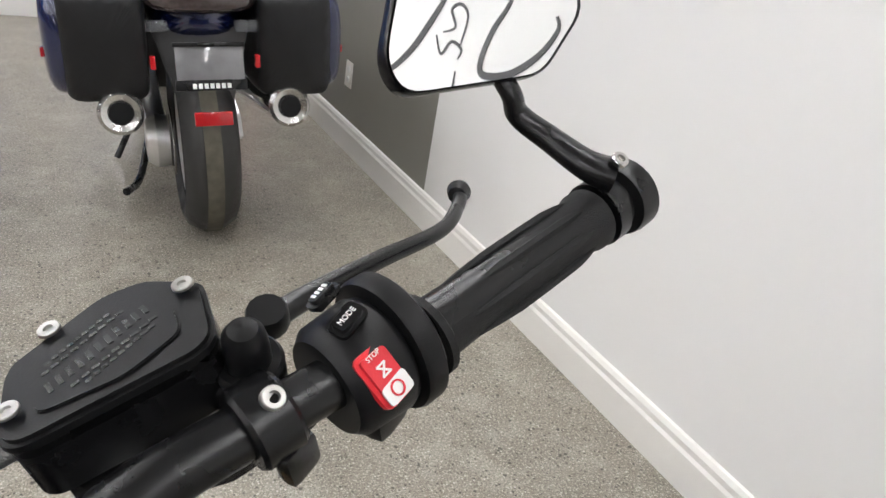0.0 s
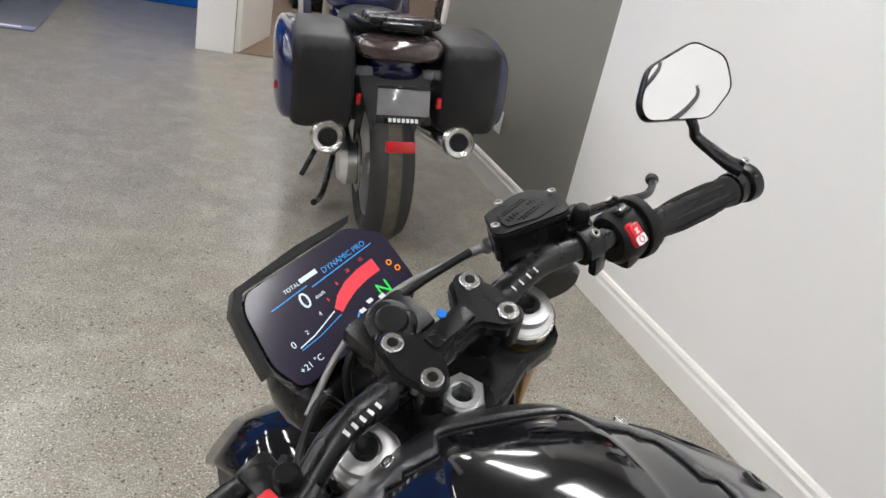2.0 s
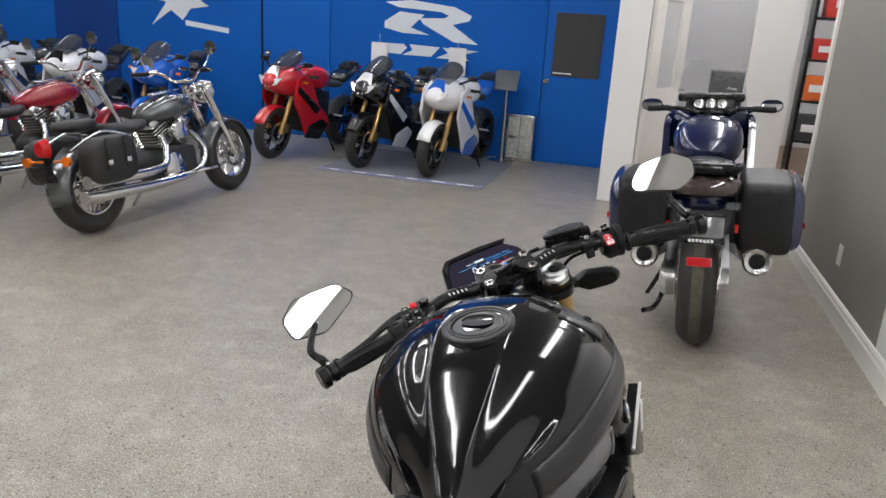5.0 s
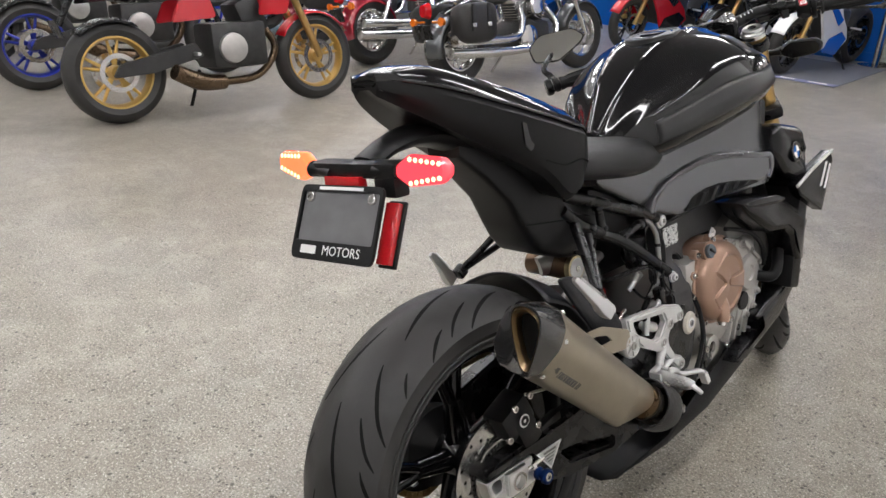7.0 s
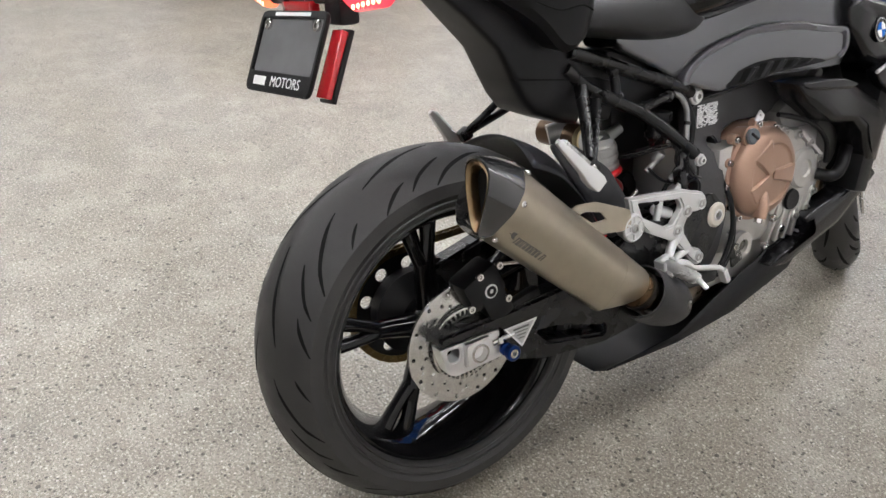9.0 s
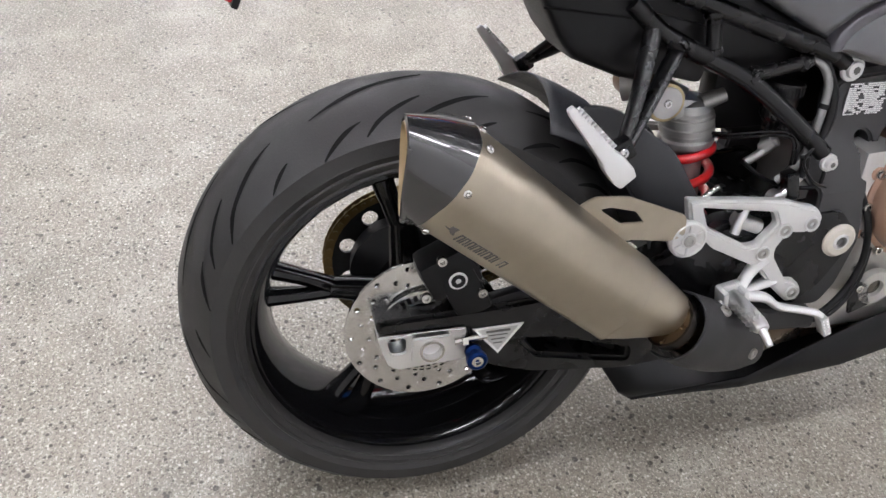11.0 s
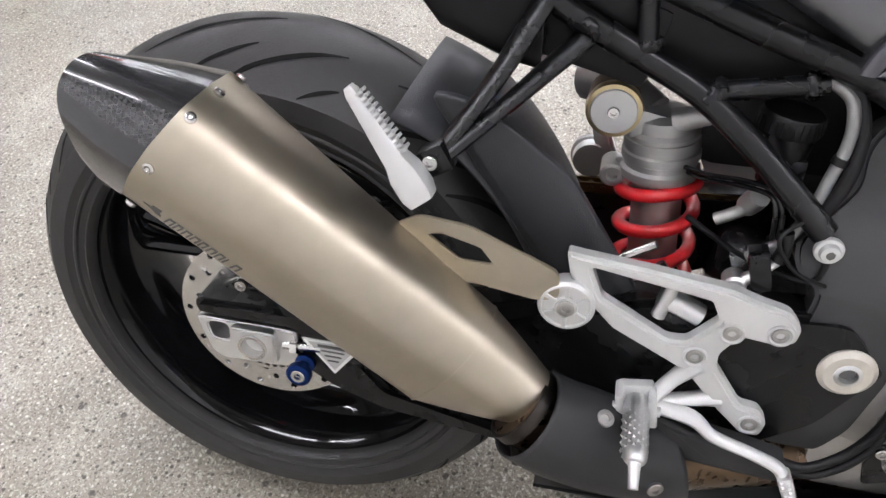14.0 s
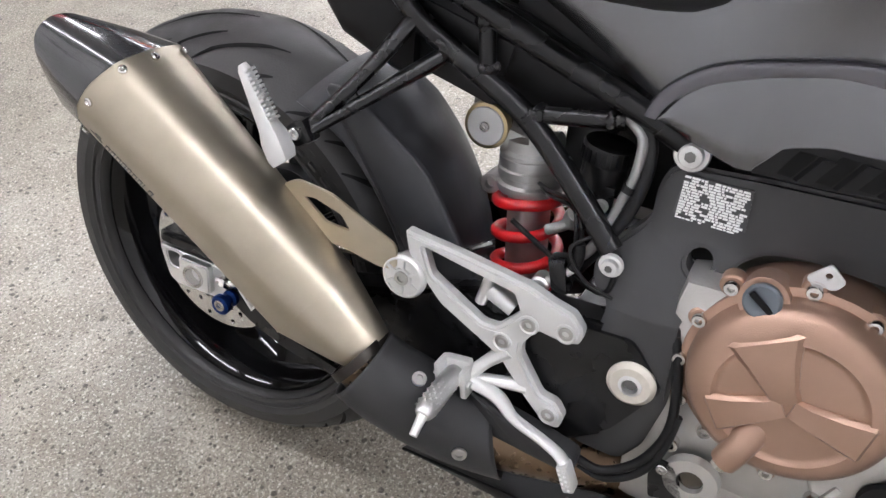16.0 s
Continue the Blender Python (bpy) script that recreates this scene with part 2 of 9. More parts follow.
M_CHAIN = material("chain_gold", (0.15, 0.105, 0.045), 0.4, 1.0, vary=0.2, vary_scale=60)
M_BLUE_ENAMEL = material("blue_enamel", (0.02, 0.16, 0.55), 0.2, coat=1.0)
M_PLATE = material("dealer_plate_grey", (0.17, 0.17, 0.175), 0.16, coat=0.8, vary=0.2, vary_scale=25)


M_FILLER = material("filler_satin", (0.014, 0.014, 0.015), 0.36, specular=0.5, bump=0.2, bump_scale=900, vary=0.1, vary_scale=30)
M_LIP = material("dark_lip_gloss", (0.085, 0.082, 0.094), 0.18, metal=0.5, coat=0.8, vary=0.1, vary_scale=30)
M_HUGGER = material("hugger_plastic", (0.020, 0.021, 0.024), 0.42, specular=0.5, bump=0.5, bump_scale=700, vary=0.15, vary_scale=20)
M_WASHER = material("pale_zinc_washer", (0.60, 0.565, 0.50), 0.38, 0.35, vary=0.12, vary_scale=120)
M_SHIELD = material("charcoal_heat_paint", (0.022, 0.022, 0.023), 0.55, specular=0.4, bump=0.4, bump_scale=900, vary=0.2, vary_scale=40)


def paint(name, color, metal=0.0):
    return material(name, color, 0.22, metal, 0.9, vary=0.05, vary_scale=10)


def glass_material(name, tint=(0.9, 0.93, 0.93), alpha=0.25):
    m = material(name, tint, 0.05)
    b = m.node_tree.nodes["Principled BSDF"]
    b.inputs["Alpha"].default_value = alpha
    return m


M_GLASS = glass_material("clear_glass")
M_SMOKE = glass_material("smoked_screen", (0.25, 0.26, 0.28), 0.35)


# ---- building helpers ----
V = Vector


def link(name, bm, mat, parent=None, label="", smooth=True, xf=None, sub=0, sharp=35):
    """Links a bmesh as one mesh object under parent; xf moves it first."""
    if xf is not None:
        bmesh.ops.transform(bm, matrix=xf, verts=bm.verts)
    bmesh.ops.recalc_face_normals(bm, faces=bm.faces)
    me = bpy.data.meshes.new(name)
    if smooth:
        limit = radians(sharp)
        for f in bm.faces:
            f.smooth = True
        if not sub:
            for e in bm.edges:
                if len(e.link_faces) == 2 and e.calc_face_angle(0) > limit:
                    e.smooth = False
    bm.to_mesh(me)
    bm.free()
    me.materials.append(mat)
    ob = new(name, me)
    if parent:
        ob.parent = parent
    if sub:
        md = ob.modifiers.new("smooth", "SUBSURF")
        md.levels = md.render_levels = sub
    if label:
        tagged(ob, label)
    return ob


part = link


def thing(name, m, label, category, group="", kind=""):
    ob = new(name)
    ob.matrix_basis = m
    return tagged(ob, label, category, group, kind)


def rbox(size, bevel=0.004, m=None, seg=2):
    bm = bmesh.new()
    bmesh.ops.create_cube(bm, size=1)
    bmesh.ops.scale(bm, vec=size, verts=bm.verts)
    if bevel > 0:
        bmesh.ops.bevel(bm, geom=bm.edges[:], offset=min(bevel, min(size) * 0.45), segments=seg, profile=0.6, affect="EDGES")
    if m is not None:
        bmesh.ops.transform(bm, matrix=m, verts=bm.verts)
    return bm


def at(x, y, z, rx=0, ry=0, rz=0):
    return pose(x, y, z, rx, ry, rz)


def merge(*parts_):
    """Several bmeshes as one."""
    out = parts_[0]
    for other in parts_[1:]:
        me = bpy.data.meshes.new("tmp")
        other.to_mesh(me)
        other.free()
        out.from_mesh(me)
        bpy.data.meshes.remove(me)
    return out


def skin(rings, cap=True, closed=True, loop=False):
    """Faces between rings of points."""
    bm = bmesh.new()
    rows = [[bm.verts.new(p) for p in r] for r in rings]
    n = len(rows[0])
    pairs = list(zip(rows, rows[1:])) + ([(rows[-1], rows[0])] if loop else [])
    for a, b in pairs:
        for i in range(n if closed else n - 1):
            j = (i + 1) % n
            bm.faces.new((a[i], a[j], b[j], b[i]))
    if cap and not loop:
        bm.faces.new(rows[0][::-1])
        bm.faces.new(rows[-1])
    return bm


def smooth_line(pts, n=5):
    """Points of a smooth curve through pts."""
    p = [V(q) for q in pts]
    if len(p) < 3:
        return p
    out = []
    for i in range(len(p) - 1):
        a, b, c, d = p[max(i - 1, 0)], p[i], p[i + 1], p[min(i + 2, len(p) - 1)]
        for k in range(n):
            t = k / n
            out.append(0.5 * (2 * b + (c - a) * t + (2 * a - 5 * b + 4 * c - d) * t * t + (3 * b - a - 3 * c + d) * t ** 3))
    return out + [p[-1]]


def tube(pts, r, seg=12, n=5, flat=1.0, cap=True):
    """A round or flattened bar along a smooth curve; r may be one radius or one for each of pts."""
    seg = 12 if 8 <= seg < 12 else seg
    line = smooth_line(pts, n)
    m = len(line)
    rs = [r] * m if not isinstance(r, (list, tuple)) else [float(np.interp(i / (m - 1), np.linspace(0, 1, len(r)), r)) for i in range(m)]
    t0 = (line[1] - line[0]).normalized()
    up = V((0, 0, 1)) if abs(t0.z) < 0.9 else V((1, 0, 0))
    side = t0.cross(up).normalized()
    rings = []
    for i, p in enumerate(line):
        t = (line[min(i + 1, m - 1)] - line[max(i - 1, 0)]).normalized()
        side = (side - t * side.dot(t)).normalized()
        other = t.cross(side)
        rings.append([p + (side * math.cos(2 * math.pi * k / seg) + other * flat * math.sin(2 * math.pi * k / seg)) * rs[i] for k in range(seg)])
    return skin(rings, cap)


def lathe(profile, origin=(0, 0, 0), axis=(0, 0, 1), seg=32, ring=False):
    """A turned shape: profile of (radius, height) along axis; ring closes the profile on itself."""
    ax = V(axis).normalized()
    u = ax.orthogonal().normalized()
    w = ax.cross(u)
    o = V(origin)
    rings = [[o + ax * h + (u * math.cos(2 * math.pi * k / seg) + w * math.sin(2 * math.pi * k / seg)) * max(r, 1e-5) for k in range(seg)] for r, h in profile]
    return skin(rings, cap=not ring, loop=ring)


def plate(outline, thick, m, bevel=0.0015, holes=()):
    """A flat piece with the outline in the plane of m, its thickness along m's z, with holes cut through."""
    bm = bmesh.new()
    edges = []
    for loop in (outline, *holes):
        vs = [bm.verts.new((x, y, -thick / 2)) for x, y in loop]
        edges += [bm.edges.new((vs[i], vs[(i + 1) % len(vs)])) for i in range(len(vs))]
    if holes:
        bmesh.ops.triangle_fill(bm, edges=edges, use_beauty=True)
    else:
        bm.faces.new(list(bm.verts))
    res = bmesh.ops.extrude_face_region(bm, geom=bm.faces[:])
    bmesh.ops.translate(bm, vec=(0, 0, thick), verts=[g for g in res["geom"] if isinstance(g, bmesh.types.BMVert)])
    bmesh.ops.recalc_face_normals(bm, faces=bm.faces)
    if bevel:
        es = [e for e in bm.edges if len(e.link_faces) == 2 and e.calc_face_angle(0) > 0.9]
        bmesh.ops.bevel(bm, geom=es, offset=bevel, segments=2, affect="EDGES")
    bmesh.ops.transform(bm, matrix=m, verts=bm.verts)
    return bm


def circle(cx, cy, r, n=16):
    return [(cx + r * math.cos(2 * math.pi * k / n), cy + r * math.sin(2 * math.pi * k / n)) for k in range(n)]


def rounded(outline, r=0.01, n=3):
    """An outline with its corners rounded."""
    out = []
    k = len(outline)
    for i in range(k):
        a, b, c = V((*outline[i - 1], 0)), V((*outline[i], 0)), V((*outline[(i + 1) % k], 0))
        da, dc = a - b, c - b
        ra, rc = min(r, da.length * 0.45), min(r, dc.length * 0.45)
        p, q = b + da.normalized() * ra, b + dc.normalized() * rc
        for s in range(n + 1):
            t = s / n
            w = p * (1 - t) ** 2 + b * 2 * t * (1 - t) + q * t * t
            out.append((w.x, w.y))
    return out


def side(x):
    """The plane at x, seen from the right side: outlines are (y, z), thickness along x."""
    return Matrix(((0, 0, 1, x), (1, 0, 0, 0), (0, 1, 0, 0), (0, 0, 0, 1)))


def facing(origin, normal, up=(0, 0, 1)):
    """A plane at origin with z along normal and y as near to up as it can be."""
    z = V(normal).normalized()
    x = V(up).cross(z).normalized()
    y = z.cross(x)
    return Matrix(((x.x, y.x, z.x, origin[0]), (x.y, y.y, z.y, origin[1]), (x.z, y.z, z.z, origin[2]), (0, 0, 0, 1)))


def bolt(origin, axis, r=0.008, h=0.006, seg=16):
    """A socket head screw: rim, chamfer and a sunk socket."""
    return lathe([(r, 0), (r, h * 0.8), (r * 0.88, h), (r * 0.5, h), (r * 0.45, h * 0.35), (0.0002, h * 0.3)], origin, axis, seg)


def oval(w, h, n=24, e=2.5):
    """A rounded-square outline of half sizes w and h."""
    out = []
    for k in range(n):
        t = 2 * math.pi * k / n
        c, s = math.cos(t), math.sin(t)
        out.append((w * math.copysign(abs(c) ** (2 / e), c), h * math.copysign(abs(s) ** (2 / e), s)))
    return out


def words(text, size, m, mat, parent, name="lettering", depth=0.0004, label="", shear=0.0, align="CENTER"):
    """Letters in the built-in typeface as a thin mesh."""
    cu = bpy.data.curves.new(name, "FONT")
    cu.body, cu.size, cu.extrude, cu.shear = text, size, depth / 2, shear
    cu.align_x, cu.align_y = align, "CENTER"
    cu.resolution_u = 3
    tmp = bpy.data.objects.new("tmp", cu)
    me = bpy.data.meshes.new_from_object(tmp)
    bpy.data.objects.remove(tmp)
    me.transform(m)
    me.materials.clear()
    me.materials.append(mat)
    ob = new(name, me)
    ob.parent = parent
    if label:
        tagged(ob, label)
    return ob


def body(sections, n=20, cx=0.0):
    """A panel-like body: sections of (y, half width, low z, high z, squareness)."""
    rings = []
    for y, w, lo, hi, e in sections:
        zc, h = (lo + hi) / 2, (hi - lo) / 2
        rings.append([(cx + px, y, zc + pz) for px, pz in oval(w, h, n, e)])
    return skin(rings)

# ---- room ----
WALL_X, WALL_SLOPE = 1.255, -0.0656          # right wall: x at y = 2 and its run


def wall_x(y):
    return WALL_X + WALL_SLOPE * (y - 2)


def structure(name, bm, mat, label, category, smooth=False, parent=None):
    return tagged(link(name, bm, mat, parent, smooth=smooth), label, category, kind="structure")


structure("floor", rbox((24, 26, 0.1), 0, at(-6, 5, -0.05)), M_FLOOR, "grey-beige stone-flake sealed showroom floor", "floor")
structure("ceiling", rbox((24, 26, 0.12), 0, at(-6, 5, CEIL + 0.06)), M_CEIL, "plain grey painted showroom ceiling", "ceiling")


def slanted_wall(y0, y1, z0, z1, t0, t1):
    """A piece of the right wall between two depths behind its face."""
    out = [(wall_x(y0) + t0, y0), (wall_x(y1) + t0, y1), (wall_x(y1) + t1, y1), (wall_x(y0) + t1, y0)]
    return plate(out, z1 - z0, at(0, 0, (z0 + z1) / 2), 0)


structure("wall_east_white", slanted_wall(-8, 3.33, 0, CEIL, 0, 0.15), M_WHITE_WALL, "smooth white painted showroom wall", "wall")
structure("wall_east_gray", slanted_wall(3.33, 5.30, 0, CEIL, 0, 0.15), M_GRAY_WALL, "warm grey painted wall section beside the white one", "wall")
bb = []
for d, z in ((0, 0), (-0.018, 0), (-0.018, 0.098), (-0.013, 0.108), (-0.013, 0.124), (-0.007, 0.136), (0, 0.140)):
    bb.append([(wall_x(y) + d, y, z) for y in (-8, 5.30)])
structure("baseboard", skin([[r[0] for r in bb], [r[1] for r in bb]]), M_TRIM, "white moulded baseboard along the wall", "baseboard", smooth=False)
structure("trim_casing", rbox((0.05, 0.08, CEIL), 0.004, at(wall_x(5.33) + 0.01, 5.33, CEIL / 2)), M_TRIM, "white painted casing at the end of the grey wall", "trim")

outlet = thing("wall_outlet", facing((wall_x(4.18) - 0.001, 4.18, 0.35), (-1, -0.0656, 0)), "white plastic wall outlet low on the grey wall", "outlet")
part("cover", rbox((0.075, 0.118, 0.006), 0.003, at(0, 0, 0.003)), M_TRIM, outlet)
for dy in (-0.024, 0.024):
    part("socket", plate(rounded(oval(0.017, 0.014, 12, 3), 0.002), 0.003, at(0, dy, 0.007), 0.0005), M_WHITEP, outlet)

# far blue wall
BW = facing((-1.4, 8.02, 0), (0.02, -1, 0))


def on_blue(along, z, out=0.0):
    return BW @ at(-along, z, out)


structure("wall_north_blue", rbox((17.5, CEIL, 0.15), 0, BW @ at(-7.7, CEIL / 2, -0.075)), M_BLUE_WALL, "deep blue painted showroom wall", "wall")
door = structure("door_1", rbox((0.93, 2.08, 0.03), 0.003, on_blue(-0.5, 1.045, 0.012)), M_BLUE_DOOR, "closed blue flush door with a dark notice panel", "door")
structure("door_frame", merge(rbox((0.06, 2.14, 0.05), 0.004, on_blue(0.0, 1.07, 0.02)), rbox((0.06, 2.14, 0.05), 0.004, on_blue(-1.0, 1.07, 0.02)), rbox((1.06, 0.06, 0.05), 0.004, on_blue(-0.5, 2.13, 0.02))), M_BLUE_WALL, "blue painted frame", "", parent=door)
M_BOARD = material("dark_board", (0.035, 0.035, 0.036), 0.5, vary=0.15, vary_scale=10)
structure("notice_panel", rbox((0.51, 0.66, 0.012), 0.003, on_blue(-0.38, 1.28, 0.034)), M_BOARD, "black notice panel", "", parent=door)
structure("notice_print", rbox((0.2, 0.012, 0.002), 0, on_blue(-0.24, 0.985, 0.042)), M_WHITEP, "", "", parent=door)
structure("door_knob", lathe([(0.0, 0), (0.028, 0.0), (0.028, 0.008), (0.012, 0.012), (0.012, 0.035), (0.026, 0.045), (0.029, 0.06), (0.02, 0.072), (0.001, 0.074)], on_blue(-0.075, 0.89, 0.025).translation, (0.02, -1, 0), 20), M_STEEL, "steel door knob", "", smooth=True, parent=door)
door2 = structure("door_2", rbox((0.86, 2.08, 0.03), 0.003, on_blue(2.93, 1.045, 0.012)), M_BLUE_DOOR, "closed plain blue flush door", "door")
structure("door_knob", lathe([(0.0, 0), (0.028, 0.0), (0.028, 0.008), (0.012, 0.012), (0.012, 0.035), (0.026, 0.045), (0.029, 0.06), (0.02, 0.072), (0.001, 0.074)], on_blue(3.28, 0.95, 0.025).translation, (0.02, -1, 0), 20), M_STEEL, "steel door knob", "", smooth=True, parent=door2)
structure("door_seam", rbox((0.030, 2.1, 0.008), 0, on_blue(3.38, 1.05, 0.01)), M_MATTE, "", "", parent=door2)
structure("trim_blue_base", rbox((16.5, 0.1, 0.012), 0.002, on_blue(7.4, 0.05, 0.006)), M_BLUE_WALL, "low blue base strip", "trim")

# white emblem shapes on the blue wall
M_DECAL = material("white_wall_decal", (0.74, 0.78, 0.82), 0.45)


def decal(name, polys, along, z, label):
    th = thing(name, on_blue(along, z, 0.004), label, "wall decal")
    for poly in polys:
        part("shape", plate(poly, 0.006, Matrix.Identity(4), 0.0008), M_DECAL, th, smooth=False)
    return th


decal("wall_emblem", [
    [(-0.55, 0.20), (-0.24, 0.235), (0.26, 0.185), (0.46, 0.10), (0.43, 0.045), (0.24, -0.005), (0.55, -0.20), (0.27, -0.19), (-0.10, -0.015), (-0.15, 0.045), (0.14, 0.06), (0.20, 0.09), (0.10, 0.125), (-0.40, 0.15)],
    [(-0.38, 0.105), (-0.09, 0.085), (-0.245, -0.06), (-0.02, -0.13), (-0.34, -0.125), (-0.56, -0.08), (-0.56, -0.01)]], 1.27, 1.415, "slanted white emblem shapes on the blue wall")
decal("wall_band", [
    [(-0.62, 0.055), (-0.26, 0.060), (-0.22, 0.02), (-0.29, -0.055), (-0.56, -0.048), (-0.50, 0.0)],
    [(-0.19, 0.060), (0.17, 0.050), (0.07, -0.060), (-0.27, -0.060), (-0.15, 0.0)],
    [(0.20, 0.050), (0.62, 0.036), (0.45, -0.012), (0.52, -0.075), (0.13, -0.068), (0.27, -0.006)]], 1.33, 1.11, "white slanted band of shapes under the emblem")
decal("wall_emblem", [
    [(-0.14, 0.25), (0.07, 0.30), (0.2, 0.2), (0.38, 0.30), (0.28, 0.13), (0.5, 0.11), (0.28, 0.04), (0.40, -0.02), (0.14, -0.06), (0.02, -0.20), (-0.14, -0.09), (-0.42, -0.28), (-0.2, 0.0), (-0.58, 0.07), (-0.2, 0.11)],
    [(0.06, -0.20), (0.66, -0.26), (0.66, -0.32), (0.06, -0.26)]], 4.5, 1.46, "white starburst emblem on the blue wall")
decal("wall_emblem", [[(-1.1, -0.16), (-0.5, 0.0), (0.3, 0.20), (1.0, 0.36), (1.0, 0.30), (0.3, 0.14), (-0.45, -0.06), (-1.0, -0.23)], [(-1.0, -0.32), (-0.4, -0.16), (-0.4, -0.21), (-0.95, -0.38)]], 8.1, 1.30, "white sweeping arc emblem on the blue wall")
structure("wall_panel", rbox((0.95, CEIL, 0.03), 0.003, on_blue(5.9, CEIL / 2, 0.010)), material("dark_blue_paint", (0.002, 0.038, 0.21), 0.55, specular=0.25, vary=0.08, vary_scale=2), "darker blue painted wall panel", "wall")
for al, z in ((1.87, 1.02), (0.94, 1.02)):
    tag_ = thing("price_card", on_blue(al, z, 0.03), "white hanging price card above a sport bike", "price card", "price cards")
    part("card", rbox((0.2, 0.3, 0.004), 0.001), M_WHITEP, tag_)
    part("string", tube([(0, 0.15, 0), (0, 0.24, 0)], 0.002, 6), M_WHITEP, tag_)

# pillar, open office door, hallway behind
structure("wall_pillar", rbox((0.27, 1.60, CEIL), 0.004, at(-0.35, 7.205, CEIL / 2)), M_WHITE_WALL, "white painted wall end beside the hallway", "wall")
leaf = Matrix(((0.32, 0, 0.95, -0.190), (0.95, 0, -0.32, 6.45), (0, 1, 0, 0), (0, 0, 0, 1)))
door3 = structure("door_3", plate([(0, 0.01), (0.82, 0.01), (0.82, 2.05), (0, 2.05)], 0.04, leaf, 0.002, holes=[[(0.2, 1.0), (0.62, 1.0), (0.62, 1.75), (0.2, 1.75)]]), M_TRIM, "white office door with a glazed upper window, standing open", "door")
structure("pane", rbox((0.42, 0.75, 0.006), 0, leaf @ at(0.41, 1.375, 0)), M_GLASS, "clear glass pane", "", parent=door3)
structure("door_handle", tube([(0.76, 0.98, 0.02), (0.76, 0.98, 0.07), (0.70, 0.98, 0.075), (0.63, 0.98, 0.075)], 0.009, 8), M_STEEL, "steel lever handle", "", smooth=True, parent=door3).data.transform(leaf)
structure("floor_hallway", rbox((3.3, 5.2, 0.012), 0, at(1.46, 9.05, 0.006)), M_CARPET, "brown hallway carpet", "floor")
structure("wall_hallway_end", rbox((4.5, 0.12, CEIL), 0, at(1.3, 11.5, CEIL / 2)), M_WHITE_WALL, "white wall at the end of the hallway", "wall")
structure("wall_hallway_east", rbox((0.12, 6.6, CEIL), 0, at(2.7, 8.3, CEIL / 2)), M_WHITE_WALL, "white hallway side wall", "wall")
structure("wall_hallway_return", rbox((1.7, 0.12, CEIL), 0, at(1.95, 5.19, CEIL / 2)), M_WHITE_WALL, "white wall behind the grey one", "wall")
structure("wall_partition", rbox((0.44, 0.12, CEIL), 0.003, at(0.93, 8.2, CEIL / 2)), M_WHITE_WALL, "white partition wall in the hallway", "wall")
# plain walls that close the showroom
structure("wall_south", rbox((24, 0.15, CEIL), 0, at(-6, -7.5, CEIL / 2)), M_GRAY_WALL, "plain grey showroom wall", "wall")
structure("wall_west", rbox((0.15, 26, CEIL), 0, at(-17, 5, CEIL / 2)), M_GRAY_WALL, "plain grey showroom wall", "wall")

cab = thing("filing_cabinet", at(0.62, 9.1, 0), "black steel filing cabinet in the hallway", "cabinet")
part("body", rbox((0.46, 0.6, 1.1), 0.006, at(0, 0, 0.55)), M_PLASTIC, cab)
for i in range(3):
    dr = part("drawer", rbox((0.42, 0.02, 0.30), 0.005, at(0, -0.305, 0.2 + i * 0.33)), M_PLASTIC, cab)
    part("handle", rbox((0.12, 0.02, 0.015), 0.004, at(0, -0.325, 0.26 + i * 0.33)), M_STEEL, dr)
shelf = thing("parts_shelf", at(1.52, 8.2, 0), "half-full shelf with red and orange boxes in the hallway", "shelf")
for x in (-0.28, 0.28):
    part("upright", rbox((0.03, 0.35, 2.0), 0.002, at(x, 0, 1.0)), M_PLASTIC, shelf)
for z in (0.1, 0.5, 0.9, 1.3, 1.7):
    part("board", rbox((0.56, 0.35, 0.025), 0.002, at(0, 0, z)), M_PLASTIC, shelf)
BOX_COLORS = [material("box_" + n, c, 0.5, vary=0.1, vary_scale=20) for n, c in (("red", (0.5, 0.03, 0.02)), ("orange", (0.65, 0.13, 0.02)), ("green", (0.06, 0.22, 0.05)), ("dark", (0.03, 0.03, 0.035)))]
for i, (x, z, w, h, c) in enumerate(((-0.15, 0.9, 0.22, 0.24, 1), (0.12, 0.9, 0.24, 0.3, 0), (-0.12, 1.3, 0.26, 0.2, 0), (0.14, 1.3, 0.2, 0.28, 1), (-0.16, 0.5, 0.2, 0.25, 3), (0.12, 0.5, 0.26, 0.3, 2), (0.0, 1.7, 0.4, 0.26, 0))):
    bx = thing("parts_box", at(1.52 + x, 8.16, z + 0.013), "coloured cardboard box on the hallway shelf", "box", "shelf boxes")
    part("carton", rbox((w, 0.26, h), 0.004, at(0, 0, h / 2)), BOX_COLORS[c], bx)
    part("label_print", rbox((w * 0.6, 0.002, h * 0.3), 0, at(0, -0.1315, h / 2)), M_WHITEP, bx)

